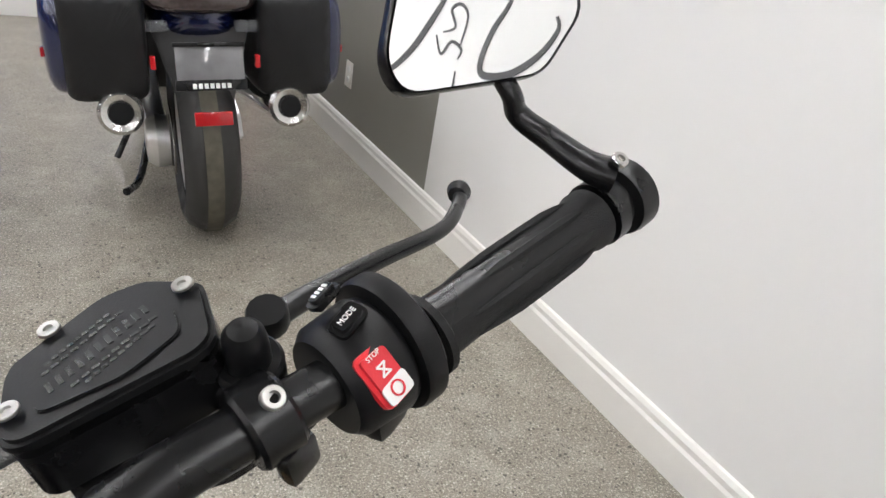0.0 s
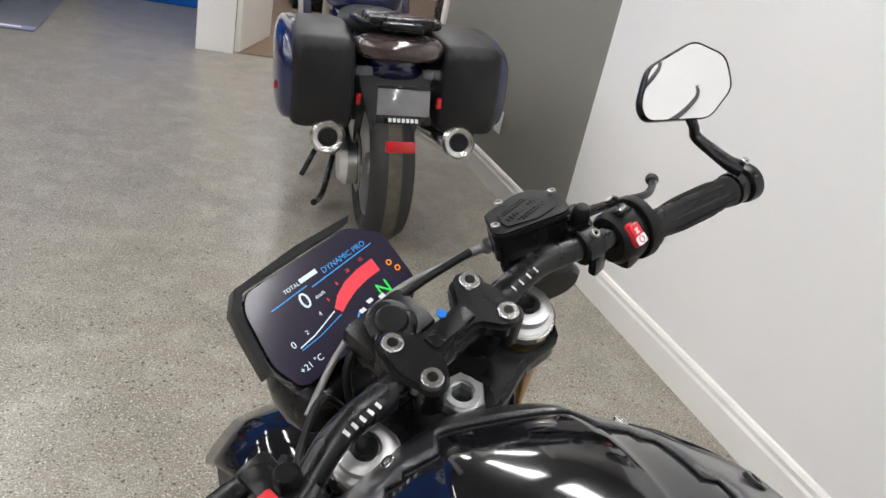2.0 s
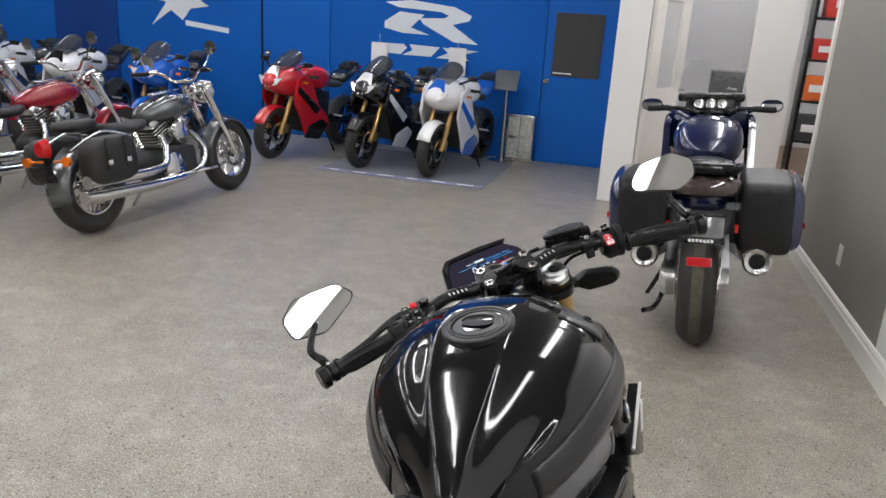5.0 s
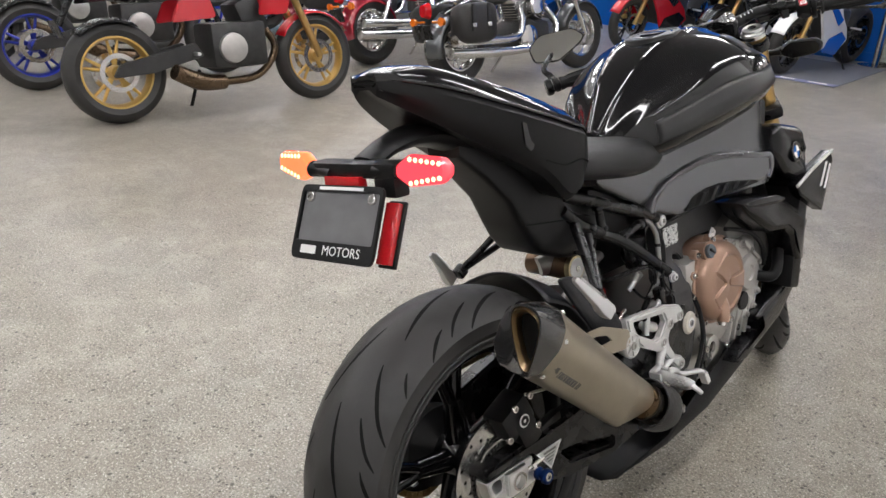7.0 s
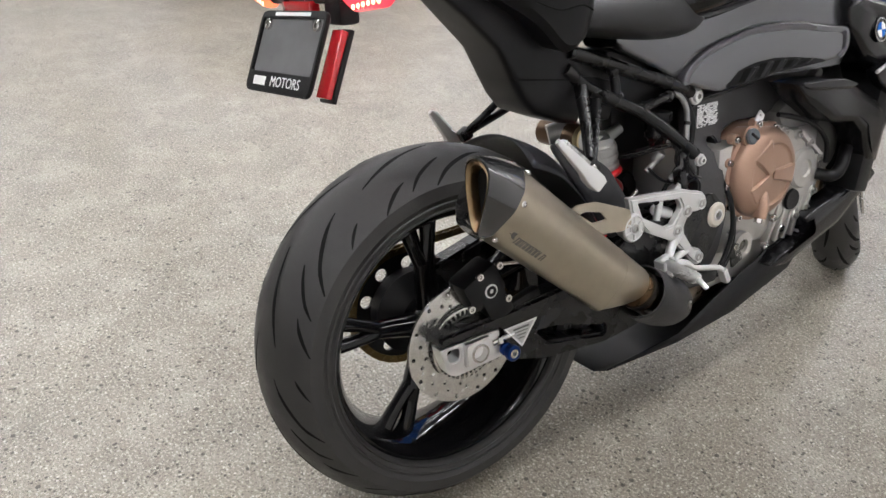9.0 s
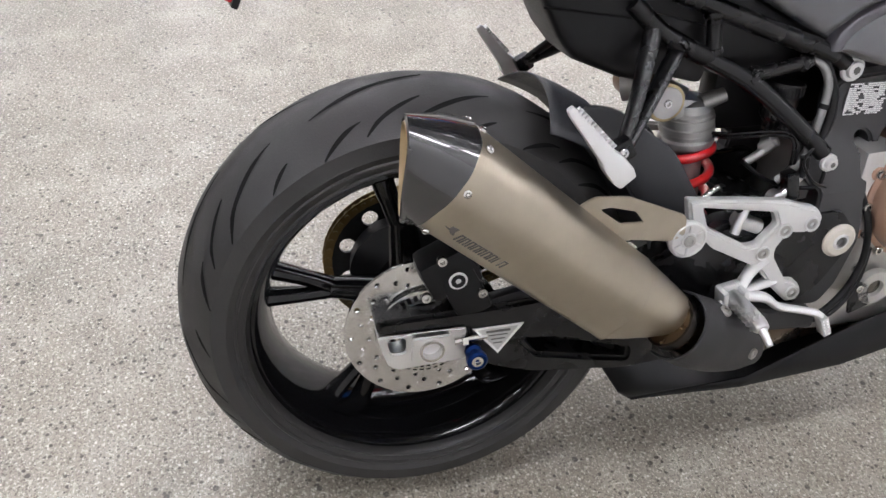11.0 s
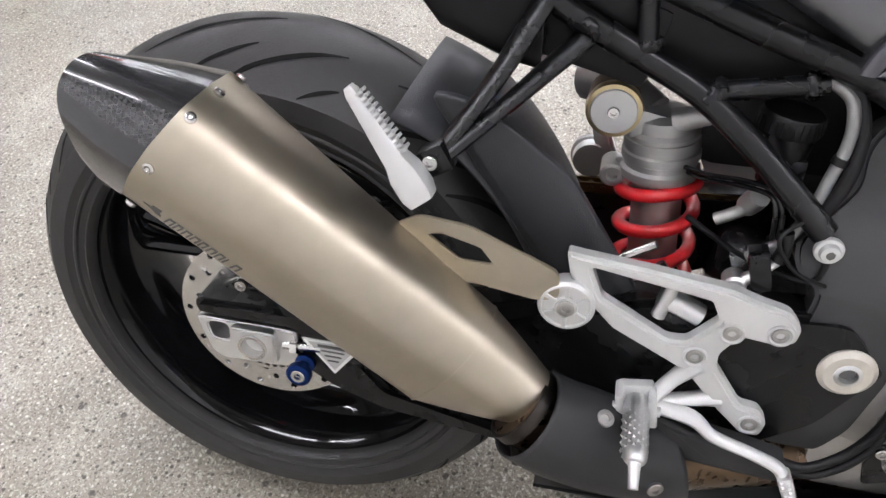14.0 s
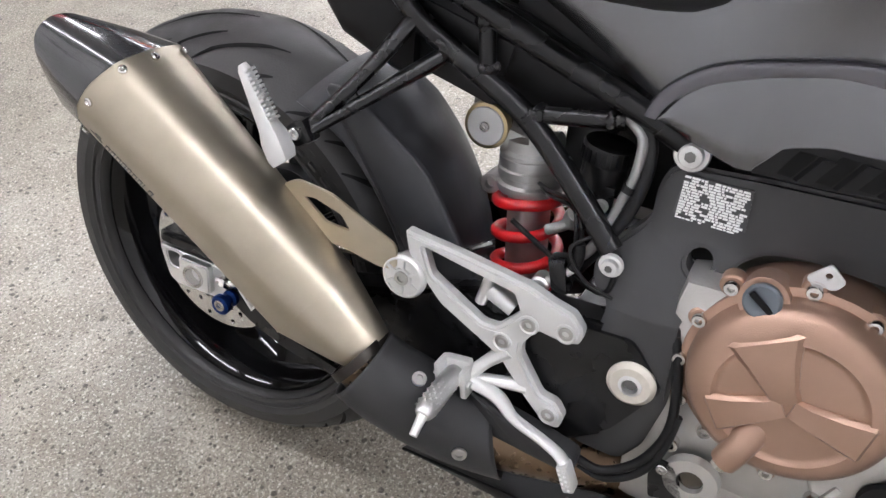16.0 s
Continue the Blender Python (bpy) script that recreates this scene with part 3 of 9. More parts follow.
# ceiling light rows
fix = 0
for x in (0.55, -1.6, -3.5, -5.3, -8.2, -11.5):
    for y in (-3.6, -0.6, 2.4, 5.4, 8.4, 11.2):
        if (y > 8 and x > -3) or (y > 10 and x > -8):
            continue
        f = thing("ceiling_light", at(x, y, CEIL), "long white ceiling light with a glowing tube", "ceiling light", "ceiling lights")
        if fix == 0:
            part("housing", rbox((0.16, 2.44, 0.05), 0.006, at(0, 0, -0.025)), M_TRIM, f)
            part("diffuser", rbox((0.11, 2.40, 0.03), 0.01, at(0, 0, -0.064)), M_TUBE, f, "glowing white diffuser")
            first_fix = f
        else:
            for c in first_fix.children:
                d = bpy.data.objects.new(c.name, c.data)
                scene.collection.objects.link(d)
                d.parent = f
        fix += 1

# unseen lights of the same type, added to brighten the hallway
for hx, hy in ((1.1, 7.4), (0.45, 9.9)):
    hall_fill_light = thing("ceiling_light", at(hx, hy, CEIL), "long white ceiling light with a glowing tube", "ceiling light", "ceiling lights")
    for c in first_fix.children:
        d = bpy.data.objects.new(c.name, c.data)
        scene.collection.objects.link(d)
        d.parent = hall_fill_light

# floor mat, brochure stand, sign stand
mat_ = thing("display_mat", at(-2.36, 6.93, 0, 0, 0, 1.0), "grey display mat with a pale violet border under two sport bikes", "floor mat")
part("sheet", rbox((1.66, 1.44, 0.006), 0.002, at(0, 0, 0.004)), material("mat_grey", (0.16, 0.165, 0.19), 0.75, vary=0.12, vary_scale=30, bump=0.3, bump_scale=300), mat_)
M_MATB = material("mat_violet", (0.23, 0.24, 0.40), 0.7, vary=0.15, vary_scale=20)
part("border", rbox((1.66, 0.10, 0.004), 0.001, at(0, -0.66, 0.009)), M_MATB, mat_, "violet printed border")
for i in range(6):
    part("print_bar", rbox((0.10 + 0.03 * (i % 3), 0.035, 0.002), 0, at(-0.66 + i * 0.265, -0.66, 0.012)), M_WHITEP, mat_)
ss = thing("sign_stand", at(-1.71, 7.80, 0, 0, 0, 0), "grey metal sign stand with a tilted panel", "sign stand")
part("base", lathe([(0.0, 0), (0.15, 0), (0.15, 0.012), (0.02, 0.02), (0.001, 0.02)], seg=24), M_STEEL, ss)
part("pole", tube([(0, 0, 0.02), (0, 0, 0.80)], 0.018, 10), M_STEEL, ss)
part("panel", rbox((0.26, 0.02, 0.24), 0.004, at(0, -0.04, 0.88, -35)), material("slate_panel", (0.08, 0.09, 0.1), 0.4), ss, "dark tilted panel")
rk = thing("brochure_rack", at(-1.53, 7.86, 0, 0, 0, 0), "small grey rack filled with printed brochures", "brochure rack")
part("frame", rbox((0.3, 0.14, 0.52), 0.005, at(0, 0.04, 0.26)), M_STEEL, rk)
for i in range(2):
    for j in range(2):
        part("brochure", rbox((0.12, 0.012, 0.2), 0.002, at(-0.07 + 0.14 * i, -0.04, 0.15 + 0.24 * j, -8)), material("brochure_print", (0.35, 0.36, 0.33), 0.5, vary=0.7, vary_scale=22), rk)

# dark painted swirls high on the white wall
M_SWIRL = material("black_wall_paint", (0.02, 0.02, 0.022), 0.5, vary=0.1, vary_scale=20)
swirl = thing("wall_mural", Matrix.Identity(4), "thin black painted swirls on the white wall", "wall mural")


def stroke(pts, w):
    """A flat brush stroke on the right wall through (y, z)."""
    line = smooth_line([(y, z, 0) for y, z in pts], 8)
    rings = []
    for i, q in enumerate(line):
        t = (line[min(i + 1, len(line) - 1)] - line[max(i - 1, 0)]).normalized()
        nn = V((-t.y, t.x, 0)) * (w * (0.35 + 0.65 * math.sin(math.pi * (i + 0.5) / len(line))))
        rings.append([(wall_x(v.x) - d, v.x, v.y) for v, d in ((q + nn, 0.001), (q + nn, 0.003), (q - nn, 0.003), (q - nn, 0.001))])
    part("stroke", skin(rings), M_SWIRL, swirl)


stroke([(0.50, 2.34), (0.47, 2.28), (0.36, 2.27), (0.27, 2.24), (0.26, 2.20), (0.34, 2.13), (0.45, 2.09), (0.54, 2.09), (0.56, 2.12)], 0.011)
stroke([(0.34, 2.50), (0.26, 2.50), (0.17, 2.50), (0.04, 2.51), (-0.09, 2.55), (-0.20, 2.62)], 0.012)
stroke([(0.17, 2.45), (0.15, 2.39), (0.21, 2.38), (0.23, 2.33), (0.20, 2.32)], 0.005)
stroke([(0.23, 2.34), (0.31, 2.38), (0.31, 2.43), (0.27, 2.45), (0.25, 2.40), (0.20, 2.43)], 0.005)
stroke([(0.17, 2.30), (0.13, 2.27), (0.12, 2.24)], 0.004)
stroke([(-0.06, 2.20), (-0.14, 2.25), (-0.27, 2.29), (-0.40, 2.31), (-0.51, 2.29), (-0.58, 2.23), (-0.62, 2.14)], 0.016)
stroke([(-0.16, 2.16), (-0.24, 2.20), (-0.34, 2.22), (-0.46, 2.255)], 0.030)
stroke([(-0.22, 2.10), (-0.30, 2.14), (-0.38, 2.155), (-0.47, 2.18)], 0.026)
stroke([(-0.34, 2.36), (-0.42, 2.335), (-0.48, 2.31)], 0.012)
stroke([(-0.10, 2.34), (-0.22, 2.42), (-0.36, 2.44), (-0.52, 2.40)], 0.010)

# ---- the black roadster ----
bike = thing("motorcycle", pose(0.0942, 0, 0.0014, 0, -3.6, 0) @ pose(-0.022, 0, 0, 0, -9.0, -1.0), "black naked sport motorcycle leaning on its side stand", "motorcycle")
CX = 0.018          # middle plane of tank, seat and tail
# steering frame: right, ahead and up along the turned steering axis, from the stem nut
ST = Matrix(((0.8203, -0.5707, 0.0369, 0.004), (0.5385, 0.7490, -0.3861, 0.988), (0.1928, 0.3366, 0.9217, 0.987), (0, 0, 0, 1)))


def P(name, bm, mat, parent=bike, label="", **kw):
    return part(name, bm, mat, parent, label, **kw)


def S(name, bm, mat, parent=bike, label="", **kw):
    """A part of the steering, built in the steering frame."""
    return part(name, bm, mat, parent, label, xf=ST, **kw)


def slab(outline, x_in, x_out, edge=0.006, dome=0.004, sx=1, shape=None, drop=0.0):
    """A side panel: outline in (y, z), from x_in out to x_out, with a rounded edge and a slightly domed face; shape(y) adds to x."""
    n = len(outline)
    c = V((sum(y for y, z in outline) / n, sum(z for y, z in outline) / n, 0))
    area = sum(outline[i - 1][0] * outline[i][1] - outline[i][0] * outline[i - 1][1] for i in range(n))

    def inset(d):
        out = []
        for i in range(n):
            a, b, e = (V((*outline[(i + k) % n], 0)) for k in (-1, 0, 1))
            t = (b - a).normalized() + (e - b).normalized()
            nn = V((-t.y, t.x, 0)).normalized() * (1 if area > 0 else -1)
            out.append(b + nn * d)
        return out

    def at_x(pts, x):
        return [(sx * (x + (shape(q.x) if shape else 0.0)), q.x, q.y) for q in pts]

    rings = [at_x(inset(0), x_in)] + [at_x(inset(edge * (1 - math.cos(a))), x_out - edge * (1 - math.sin(a))) for a in [math.pi / 8 * k for k in range(5)]]
    last = inset(edge)
    for k, d in ((0.92, 0.5), (0.75, 1.0)):
        rings.append(at_x([c + (q - c) * k for q in last], x_out + dome * d))
    return skin(rings)


def loft(sections, n=5, cross=0):
    """Rings smoothed along their run, and round the ring too if cross is set."""
    rows = [smooth_line(r, cross) for r in sections] if cross else [[V(q) for q in r] for r in sections]
    cols = [smooth_line([r[k] for r in rows], n) for k in range(len(rows[0]))]
    return [[c[i] for c in cols] for i in range(len(cols[0]))]


# -- wheels --
def tyre_profile(r, w, rim):
    return [(rim, -w * 0.82), (rim + 0.012, -w * 0.92), (r - 0.065, -w), (r - 0.045, -w * 0.97), (r - 0.026, -w * 0.78), (r - 0.010, -w * 0.5), (r - 0.002, -w * 0.22), (r, 0),
            (r - 0.002, w * 0.22), (r - 0.010, w * 0.5), (r - 0.026, w * 0.78), (r - 0.045, w * 0.97), (r - 0.065, w), (rim + 0.0215, w * 0.957), (rim + 0.0195, w * 0.975), (rim + 0.0170, w * 0.972), (rim + 0.0155, w * 0.938), (rim + 0.009, w * 0.915), (rim + 0.006, w * 0.935), (rim + 0.003, w * 0.90), (rim, w * 0.82)]


def tread_r(r, w, x):
    xs = [0, 0.22, 0.5, 0.78, 0.97, 1.0]
    ds = [0, 0.002, 0.010, 0.026, 0.045, 0.065]
    return r - float(np.interp(abs(x) / w, xs, ds))


def tyre(name_parent, c, r, w, rim_r, xf=None, grooves=True):
    t = part("tyre", lathe(tyre_profile(r, w, rim_r), c, (1, 0, 0), 144, ring=True), M_RUBBER, name_parent, "black road tyre with curved tread grooves", xf=xf)
    if not grooves:
        return t
    meshes = []
    # start and end across the tread, start angle and sweep in degrees, half width
    for x0, x1, a0, sweep, wide in ((0.05, 0.46, 2.5, 27, 0.0034), (0.43, 0.95, 17, 22, 0.0030), (0.53, 0.90, 0.5, 14, 0.0026), (0.74, 0.965, -14, 11, 0.0022), (0.80, 0.95, -33, 7, 0.0018)):
        for sgn in (-1, 1):
            rings = []
            for i in range(15):
                s = i / 14
                x = sgn * w * (x0 + (x1 - x0) * (s * 0.7 + 0.3 * s * s))
                half = wide * max(0.12, math.sin(math.pi * (0.06 + 0.88 * s)) ** 0.7)
                ang = math.radians(a0 - sweep * s)
                lean = half * 0.35 * sgn / r
                rings.append([((x - half * q), (tread_r(r, w, x - half * q) + 0.0009) * math.sin(ang - lean * q), (tread_r(r, w, x - half * q) + 0.0009) * math.cos(ang - lean * q)) for q in (-1, 0, 1)])
            bm = skin(rings, cap=False, closed=False)
            me = bpy.data.meshes.new("groove")
            bm.to_mesh(me)
            bm.free()
            me.materials.append(M_GROOVE)
            meshes.append((me, sgn))
    for me, sgn in meshes:
        for k in range(7):
            g = new("tread_groove", me)
            g.parent = t
            m = Matrix.Translation(c) @ Matrix.Rotation(2 * math.pi * (k + 0.5 * (sgn < 0)) / 7, 4, "X")
            g.matrix_basis = (xf @ m) if xf is not None else m
    return t


def wheel(name, c, r, w, rim_r, lip, rim_mat, disc_x, disc_r, spokes=5, xf=None, parent=bike, grooves=True, label="", disc=True, wire=False):
    hub = part(name, lathe([(0.02, -0.07), (0.035, -0.07), (0.045, -0.03), (0.045, 0.03), (0.035, 0.07), (0.02, 0.07)], c, (1, 0, 0), 24), rim_mat, parent, label, xf=xf)
    tyre(hub, c, r, w, rim_r, xf, grooves)
    part("rim", lathe([(rim_r + 0.002, -lip), (rim_r - 0.006, -lip - 0.002), (rim_r - 0.012, -lip + 0.006), (rim_r - 0.022, -lip * 0.6), (rim_r - 0.030, 0), (rim_r - 0.022, lip * 0.6), (rim_r - 0.012, lip - 0.006), (rim_r - 0.006, lip + 0.002), (rim_r + 0.002, lip),
                       (rim_r - 0.006, lip * 0.8), (rim_r - 0.014, 0), (rim_r - 0.006, -lip * 0.8)], c, (1, 0, 0), 72, ring=True), rim_mat, hub, xf=xf)
    cv = V(c)
    for k in range(spokes):
        a = 2 * math.pi * (k + 0.33) / spokes
        if wire:
            part("spoke", tube([cv + V((0.02 * (-1) ** k, 0.03 * math.cos(a), 0.03 * math.sin(a))), cv + V((0, (rim_r - 0.02) * math.cos(a), (rim_r - 0.02) * math.sin(a)))], 0.0025, 6), rim_mat, hub, xf=xf)
            continue
        pts = lambda d, q: cv + V((d, q * math.cos(a), q * math.sin(a)))
        fork_bm = [tube([pts(0.0, 0.035), pts(0.004, 0.10), pts(0.008, 0.125)], [0.027, 0.021, 0.018], 10, flat=0.8)]
        for s in (-1, 1):
            b = a + s * 0.11
            fork_bm.append(tube([pts(0.006, 0.11), cv + V((0.008, 0.155 * math.cos(a + s * 0.085), 0.155 * math.sin(a + s * 0.085))), cv + V((0.008, (rim_r - 0.02) * math.cos(b), (rim_r - 0.02) * math.sin(b)))], [0.017, 0.014, 0.018], 10, flat=0.8))
        part("spoke", merge(*fork_bm), rim_mat, hub, xf=xf)
    if disc:
        holes = []
        for k in range(14):
            for q, off in ((0.92, 0), (0.80, 0.5), (0.70, 0.15)):
                a = 2 * math.pi * (k + off) / 14
                holes.append(circle(disc_r * q * math.cos(a), disc_r * q * math.sin(a), 0.0042, 6))
        holes.append(circle(0, 0, disc_r * 0.6, 36))
        bm = plate(circle(0, 0, disc_r, 48), 0.005, Matrix.Translation(cv) @ side(disc_x), 0.0, holes)
        part("brake_disc", bm, M_STEEL, hub, "drilled steel brake disc", smooth=False, xf=xf)
        car = [plate(circle(0, 0, disc_r * 0.62, 36), 0.006, Matrix.Translation(cv) @ side(disc_x - 0.004), 0, [circle(0, 0, disc_r * 0.4, 30)])]
        part("disc_carrier", merge(*car), M_MATTE, hub, xf=xf)
        ring_holes = [[(0.064 * math.cos(2 * math.pi * (k + s) / 40), 0.064 * math.sin(2 * math.pi * (k + s) / 40)) for s in (0.2, 0.8)] + [(0.054 * math.cos(2 * math.pi * (k + s) / 40), 0.054 * math.sin(2 * math.pi * (k + s) / 40)) for s in (0.8, 0.2)] for k in range(40)]
        ring_holes.append(circle(0, 0, 0.050, 40))
        part("sensor_ring", plate(circle(0, 0, 0.068, 40), 0.003, Matrix.Translation(cv) @ side(disc_x + 0.010), 0, ring_holes), M_STEEL, hub, "toothed steel sensor ring", smooth=False, xf=xf)
    return hub


RW = (0.0, 0.006, 0.3225)
rear = wheel("rear_wheel", RW, 0.3275, 0.100, 0.2325, 0.080, M_RIM, 0.098, 0.110, label="gloss black five-spoke rear wheel")
part("cush_carrier", lathe([(0.02, -0.100), (0.070, -0.100), (0.078, -0.094), (0.082, -0.060), (0.060, -0.045), (0.045, -0.03)], RW, (1, 0, 0), 36), M_MATTE, rear)
FWX = ST @ Matrix.Translation((0, 0.158, -0.797))
front = wheel("front_wheel", (0, 0, 0), 0.300, 0.060, 0.2305, 0.048, M_RIM, 0.075, 0.150, label="gloss black five-spoke front wheel", xf=FWX)
part("brake_disc", plate(circle(0, 0, 0.15, 48), 0.005, side(-0.075), 0, [circle(0, 0, 0.1, 36)]), M_STEEL, front, smooth=False, xf=FWX)
# raised maker's marks on the tyre wall as plain bars
for k in range(9):
    a = math.radians(52 - 5.2 * k)
    rr = 0.262
    part("sidewall_mark", rbox((0.0015, 0.010, 0.018), 0.0005, Matrix.Translation((0.0988, RW[1] + rr * math.cos(a), RW[2] + rr * math.sin(a))) @ Matrix.Rotation(a - math.pi / 2, 4, "X")), M_RUBBER, rear)

# -- rear brake, swing arm, chain --
cal = P("rear_caliper", merge(rbox((0.055, 0.075, 0.06), 0.012, at(0.108, 0.035, 0.425, 25)), rbox((0.03, 0.05, 0.075), 0.008, at(0.122, 0.055, 0.395, 25)), rbox((0.02, 0.11, 0.022), 0.006, at(0.12, 0.10, 0.37, 12))), M_MATTE, label="black rear brake caliper")
part("badge_disc", lathe([(0, 0), (0.0125, 0), (0.0125, 0.001), (0.0, 0.001)], (0.1385, 0.042, 0.420), (1, 0, 0), 24), M_WHITEP, cal, "round white mark")
part("badge_dot", lathe([(0.004, 0), (0.0095, 0), (0.0095, 0.0012), (0.004, 0.0012)], (0.1396, 0.042, 0.420), (1, 0, 0), 20, ring=True), M_MATTE, cal)
for yy, zz in ((0.075, 0.398), (0.02, 0.452), (0.06, 0.462), (0.0, 0.40)):
    part("bolt", bolt((0.137, yy, zz), (1, 0, 0), 0.007, 0.006), M_STEEL, cal)
part("brake_line", tube([(0.12, 0.065, 0.455), (0.13, 0.12, 0.45), (0.12, 0.2, 0.43), (0.10, 0.32, 0.44), (0.10, 0.42, 0.50)], 0.004, 8), M_STEEL, cal)

arm_out = [(-0.065, 0.367), (0.10, 0.372), (0.20, 0.378), (0.30, 0.41), (0.42, 0.460), (0.60, 0.47), (0.645, 0.42), (0.60, 0.34), (0.50, 0.26), (0.40, 0.240), (0.306, 0.231), (0.157, 0.249), (0.10, 0.268), (0.062, 0.29), (0.058, 0.345), (-0.065, 0.345)]
arm = P("swing_arm", plate(rounded(arm_out, 0.012), 0.045, side(0.115), 0.006, [rounded([(0.135, 0.312), (0.19, 0.305), (0.30, 0.270), (0.30, 0.253), (0.16, 0.283)], 0.006)]), M_PLASTIC, label="black cast swing arm")
P("swing_arm_inner", merge(plate(rounded([(-0.05, 0.35), (0.3, 0.44), (0.6, 0.47), (0.64, 0.42), (0.45, 0.33), (0.2, 0.28), (-0.06, 0.30)], 0.02), 0.045, side(-0.115), 0.006), rbox((0.23, 0.09, 0.08), 0.02, at(0, 0.545, 0.385, -10))), M_PLASTIC)
part("axle_block", plate(rounded([(-0.064, 0.3435), (0.056, 0.3435), (0.058, 0.291), (-0.036, 0.286), (-0.05, 0.294), (-0.058, 0.318)], 0.004), 0.03, side(0.122), 0.002, [rounded([(-0.052, 0.338), (-0.026, 0.338), (-0.026, 0.314), (-0.048, 0.314)], 0.008)]), M_ALU, arm, "machined aluminium axle block")
part("axle_slider", plate(rounded([(-0.020, 0.3425), (0.034, 0.3425), (0.034, 0.298), (-0.020, 0.298)], 0.006), 0.016, side(0.139), 0.002, [circle(0.007, 0.320, 0.0145, 20)]), M_ALU, arm)
part("axle_sleeve", lathe([(0.0135, -0.02), (0.017, -0.02), (0.017, 0.004), (0.0135, 0.004)], (0.146, 0.007, 0.320), (1, 0, 0), 24, ring=True), M_STEEL, arm)
part("axle_core", lathe([(0, 0), (0.0134, 0), (0.0134, 0.004), (0.0, 0.004)], (0.132, 0.007, 0.320), (1, 0, 0), 20), M_MATTE, arm)
part("adjuster_screw", tube([(0.135, 0.04, 0.322), (0.135, 0.085, 0.326)], 0.006, 10), M_STEEL, arm)
part("lock_nut", lathe([(0, 0), (0.0105, 0), (0.0105, 0.008), (0, 0.008)], (0.135, 0.05, 0.323), (0, 1, 0.05), 6), M_STEEL, arm)
TRI = [(0.064, 0.341), (0.136, 0.342), (0.101, 0.296)]
TRI_IN = [(0.070, 0.3385), (0.129, 0.3393), (0.101, 0.301)]
part("badge_plate", plate(TRI, 0.002, side(0.1380), 0.0004), M_GRAYP, arm, "dark triangular sticker with a white edge")
part("badge_edge", plate(TRI, 0.0015, side(0.1394), 0, [TRI_IN]), M_WHITEP, arm)
part("badge_field", plate(TRI_IN, 0.0012, side(0.1392), 0), material("badge_grey", (0.45, 0.45, 0.44), 0.4), arm)
for i in range(4):
    part("badge_bar", rbox((0.0012, 0.034 - i * 0.007, 0.0014 if i else 0.0034), 0, at(0.1403, 0.100, 0.334 - i * 0.0065)), M_GRAYP, arm)
spool = P("stand_spool", lathe([(0.006, 0), (0.012, 0), (0.012, 0.006), (0.008, 0.009), (0.008, 0.016), (0.0145, 0.019), (0.0145, 0.026), (0.012, 0.028), (0.009, 0.028), (0.006, 0.024)], (0.136, 0.066, 0.304), (1, 0, 0), 24), M_BLUEA, label="blue anodised paddock stand spool")
part("bolt", bolt((0.158, 0.066, 0.304), (1, 0, 0), 0.009, 0.006), M_STEEL, spool)
# chain and sprocket on the left
P("rear_sprocket", plate([((0.108 + 0.006 * (k % 2)) * math.cos(2 * math.pi * k / 84), (0.108 + 0.006 * (k % 2)) * math.sin(2 * math.pi * k / 84)) for k in range(84)], 0.006, Matrix.Translation(RW) @ side(-0.105), 0, [circle(0, 0, 0.06, 24)] + [circle(0.084 * math.cos(a), 0.084 * math.sin(a), 0.013, 10) for a in np.linspace(0, 5.6, 9)]), M_MATTE, label="black rear sprocket", smooth=False)
link_mesh = bpy.data.meshes.new("chain_link")
lb = merge(*[plate(rounded([(-0.011, -0.007), (0.011, -0.007), (0.011, 0.007), (-0.011, 0.007)], 0.006), 0.002, Matrix.Translation((x, 0, 0)) @ side(0), 0) for x in (-0.007, 0.007)], lathe([(0, -0.010), (0.004, -0.010), (0.004, 0.010), (0, 0.010)], (0, -0.0075, 0), (1, 0, 0), 8))
lb.to_mesh(link_mesh)
lb.free()
link_mesh.materials.append(M_CHAIN)
chain = P("chain", tube([(-0.105, 0.30, 0.445), (-0.105, 0.31, 0.445)], 0.003, 6), M_CHAIN, label="gold drive chain")
loop_pts = [V((-0.105, RW[1] + 0.112 * math.cos(a), RW[2] + 0.112 * math.sin(a))) for a in np.linspace(math.radians(98), math.radians(262), 19)]
loop_pts = [V((-0.105, 0.58 - (0.58 + 0.005) * i / 36, 0.455 - (0.455 - 0.434) * i / 36)) for i in range(36)] + loop_pts + [V((-0.105, -0.005 + 0.585 * i / 36, 0.211 + (0.40 - 0.211) * i / 36)) for i in range(1, 36)]
acc, last = 0.0, loop_pts[0]
for a, b in zip(loop_pts, loop_pts[1:]):
    acc += (b - a).length
    while acc >= 0.0159:
        acc -= 0.0159
        d = (b - a).normalized()
        o = new("chain_link", link_mesh)
        o.parent = chain
        o.matrix_basis = Matrix.Translation(b - d * acc) @ Matrix.Rotation(math.atan2(d.z, d.y), 4, "X")

